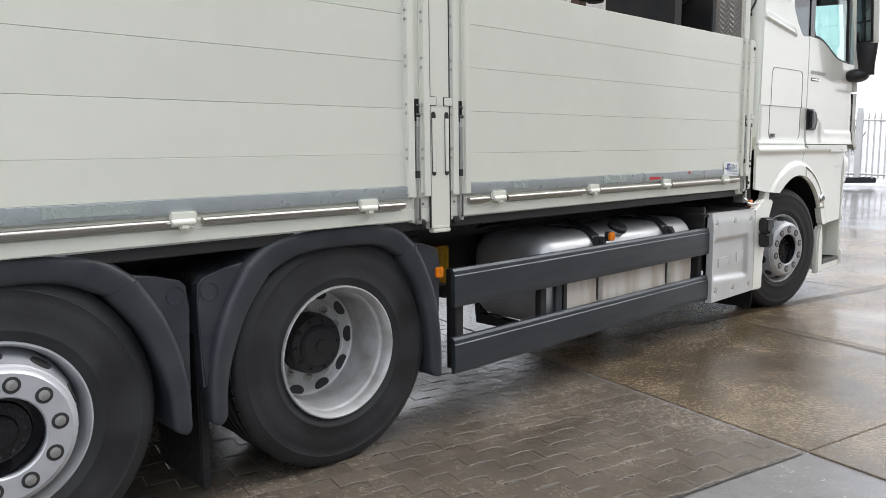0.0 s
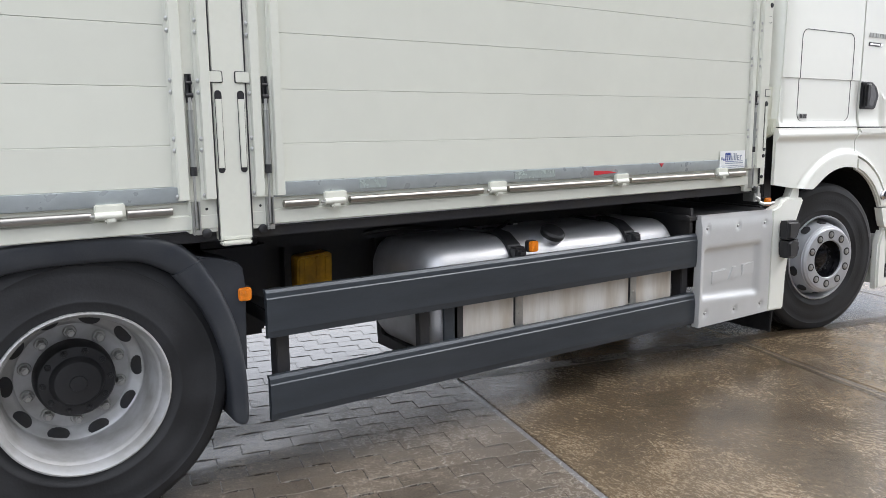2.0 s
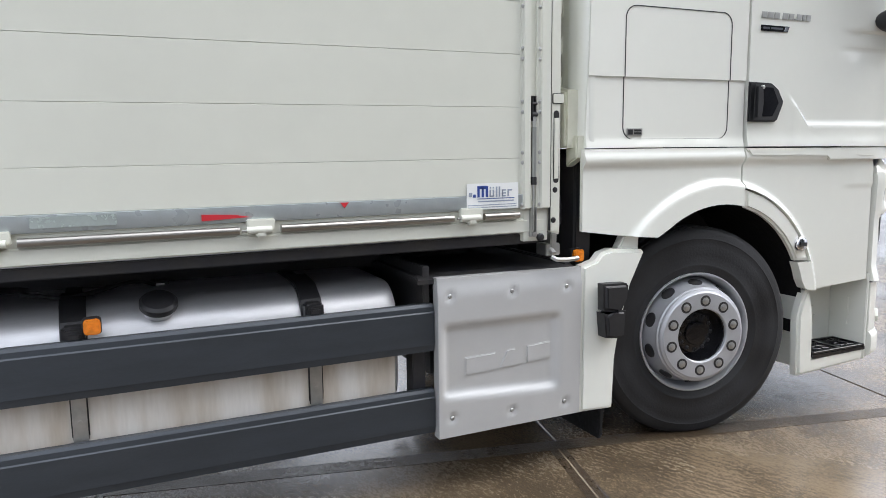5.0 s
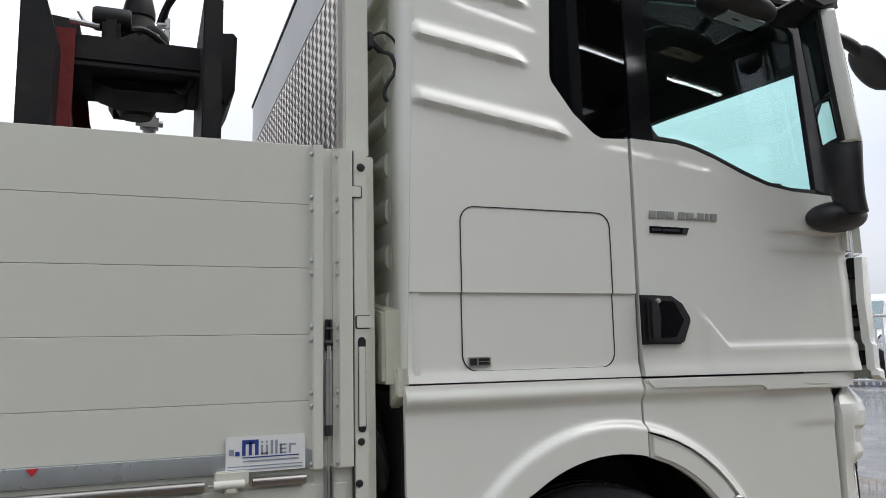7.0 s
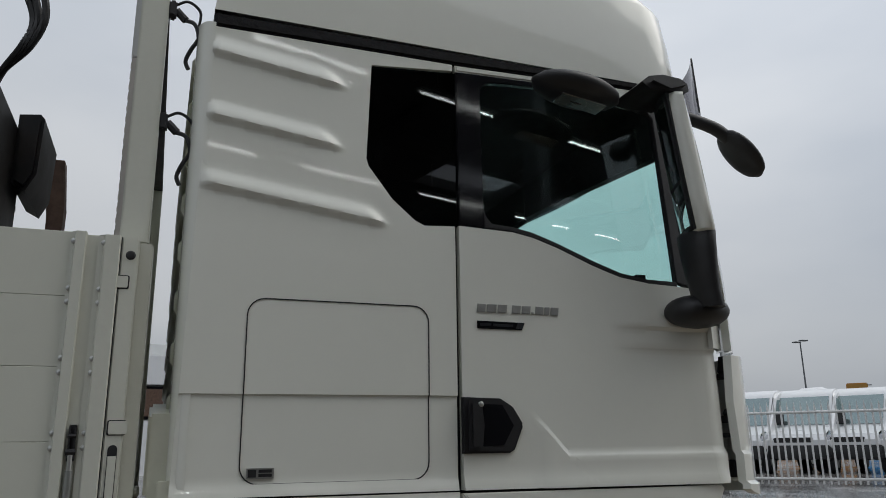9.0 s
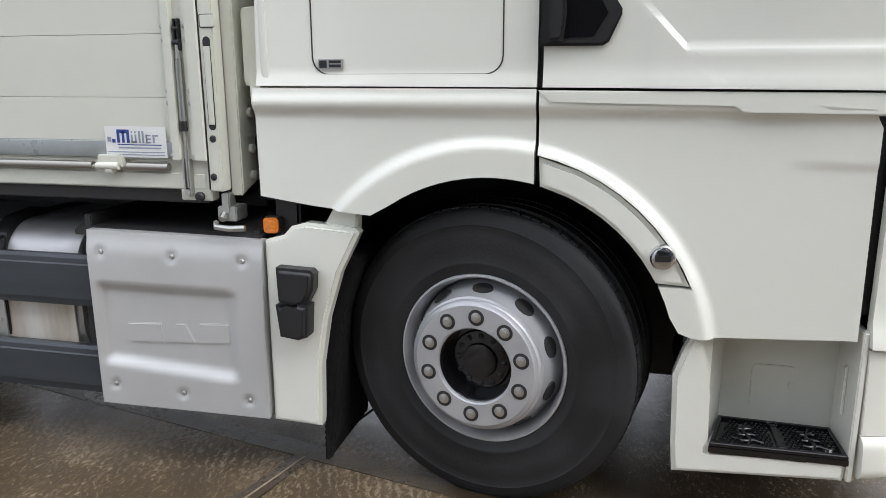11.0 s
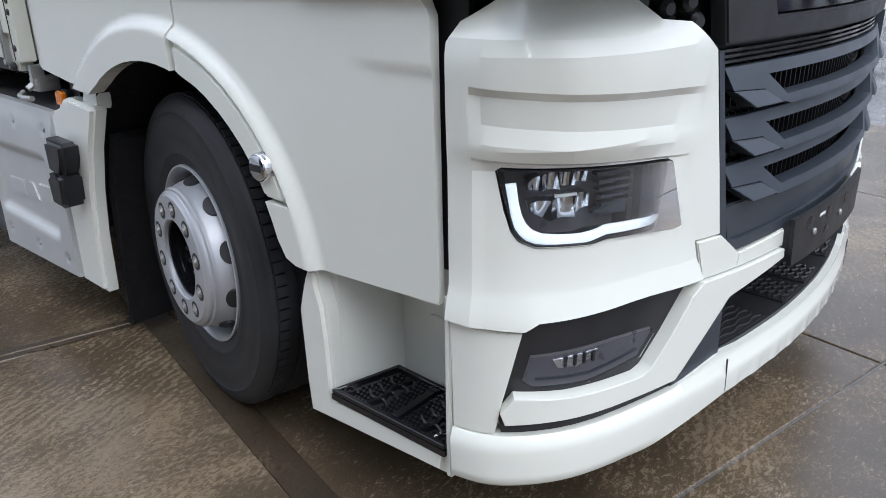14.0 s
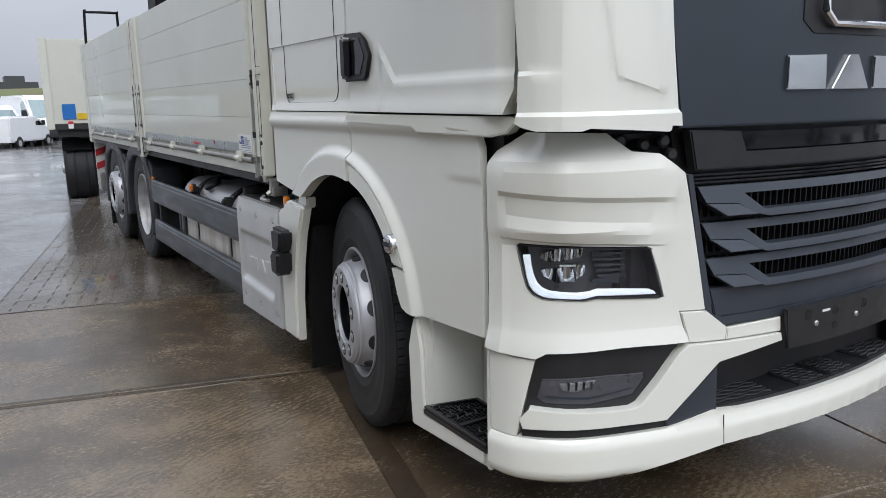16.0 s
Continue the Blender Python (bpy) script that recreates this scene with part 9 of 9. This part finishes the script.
# rear end of the truck: marker board, step and rail
M_STRIPE_W = material("white_stripe", (0.75, 0.75, 0.72), 0.4, vary=0.03)
board = new("hazard_board"); board.parent = truck; board["label"] = "red and white hazard board"
bm = bmesh.new()
box(bm, -7.285, -7.265, 0.03, 0.24, 0.46, 0.98, 0.003)
part("sheet", bm, M_STRIPE_W, board)
for k in range(3):
    bm = bmesh.new()
    z = 0.49 + 0.165 * k
    prism(bm, [(0.032, z), (0.238, z + 0.07), (0.238, z + 0.15), (0.032, z + 0.08)], "x", -7.260, -7.256)
    part("stripe", bm, M_RED, board)
bm = bmesh.new()
box(bm, -7.306, -7.172, 0.10, CABW - 0.1, 0.45, 0.60, 0.01)
part("rear_underrun", bm, M_CHASSIS, truck)
bm = bmesh.new()
box(bm, -7.172, -6.966, 0.02, 0.22, 0.42, 0.62, 0.01)
part("tool_box", bm, M_ZINC, truck)
bm = bmesh.new()
sweep(bm, spline([(-7.38, 0.02, 1.45), (-7.385, 0.05, 1.55), (-7.385, 0.085, 2.50), (-7.385, 0.10, 2.545), (-7.38, 0.14, 2.552), (-7.37, 0.44, 2.552), (-7.37, 0.455, 2.53), (-7.37, 0.455, 2.10)], 4), 0.016, 8)
part("ladder_rail", bm, M_CRANE, truck, "black tubular hand rail")

# ---------------------------------------------------------------- paving bricks, the nearest as single pieces
verts, faces = [], []
count = 0
for a, b, long in brick_rows(-9.9, -2.03, -1.985, 2.6):
    if a > -4.35 and -1.30 < b < 0.72 and count < 300 and b < 0.2 and a > -4.3:
        vs, fs = [], []
        brick_at(vs, fs, a, b, GZ + random.uniform(-0.0008, 0.0008), long)
        me = bpy.data.meshes.new("brick")
        me.from_pydata(vs, [], fs)
        me.materials.append(M_PAVER)
        ob = new("brick", me)
        ob.parent = pavers
        count += 1
    else:
        brick_at(verts, faces, a, b, GZ + random.uniform(-0.0008, 0.0008), long)
me = bpy.data.meshes.new("far_bricks")
me.from_pydata(verts, [], faces)
me.materials.append(M_PAVER)
fb = new("far_bricks", me)
fb.parent = pavers
fb["kind"] = "stuff"
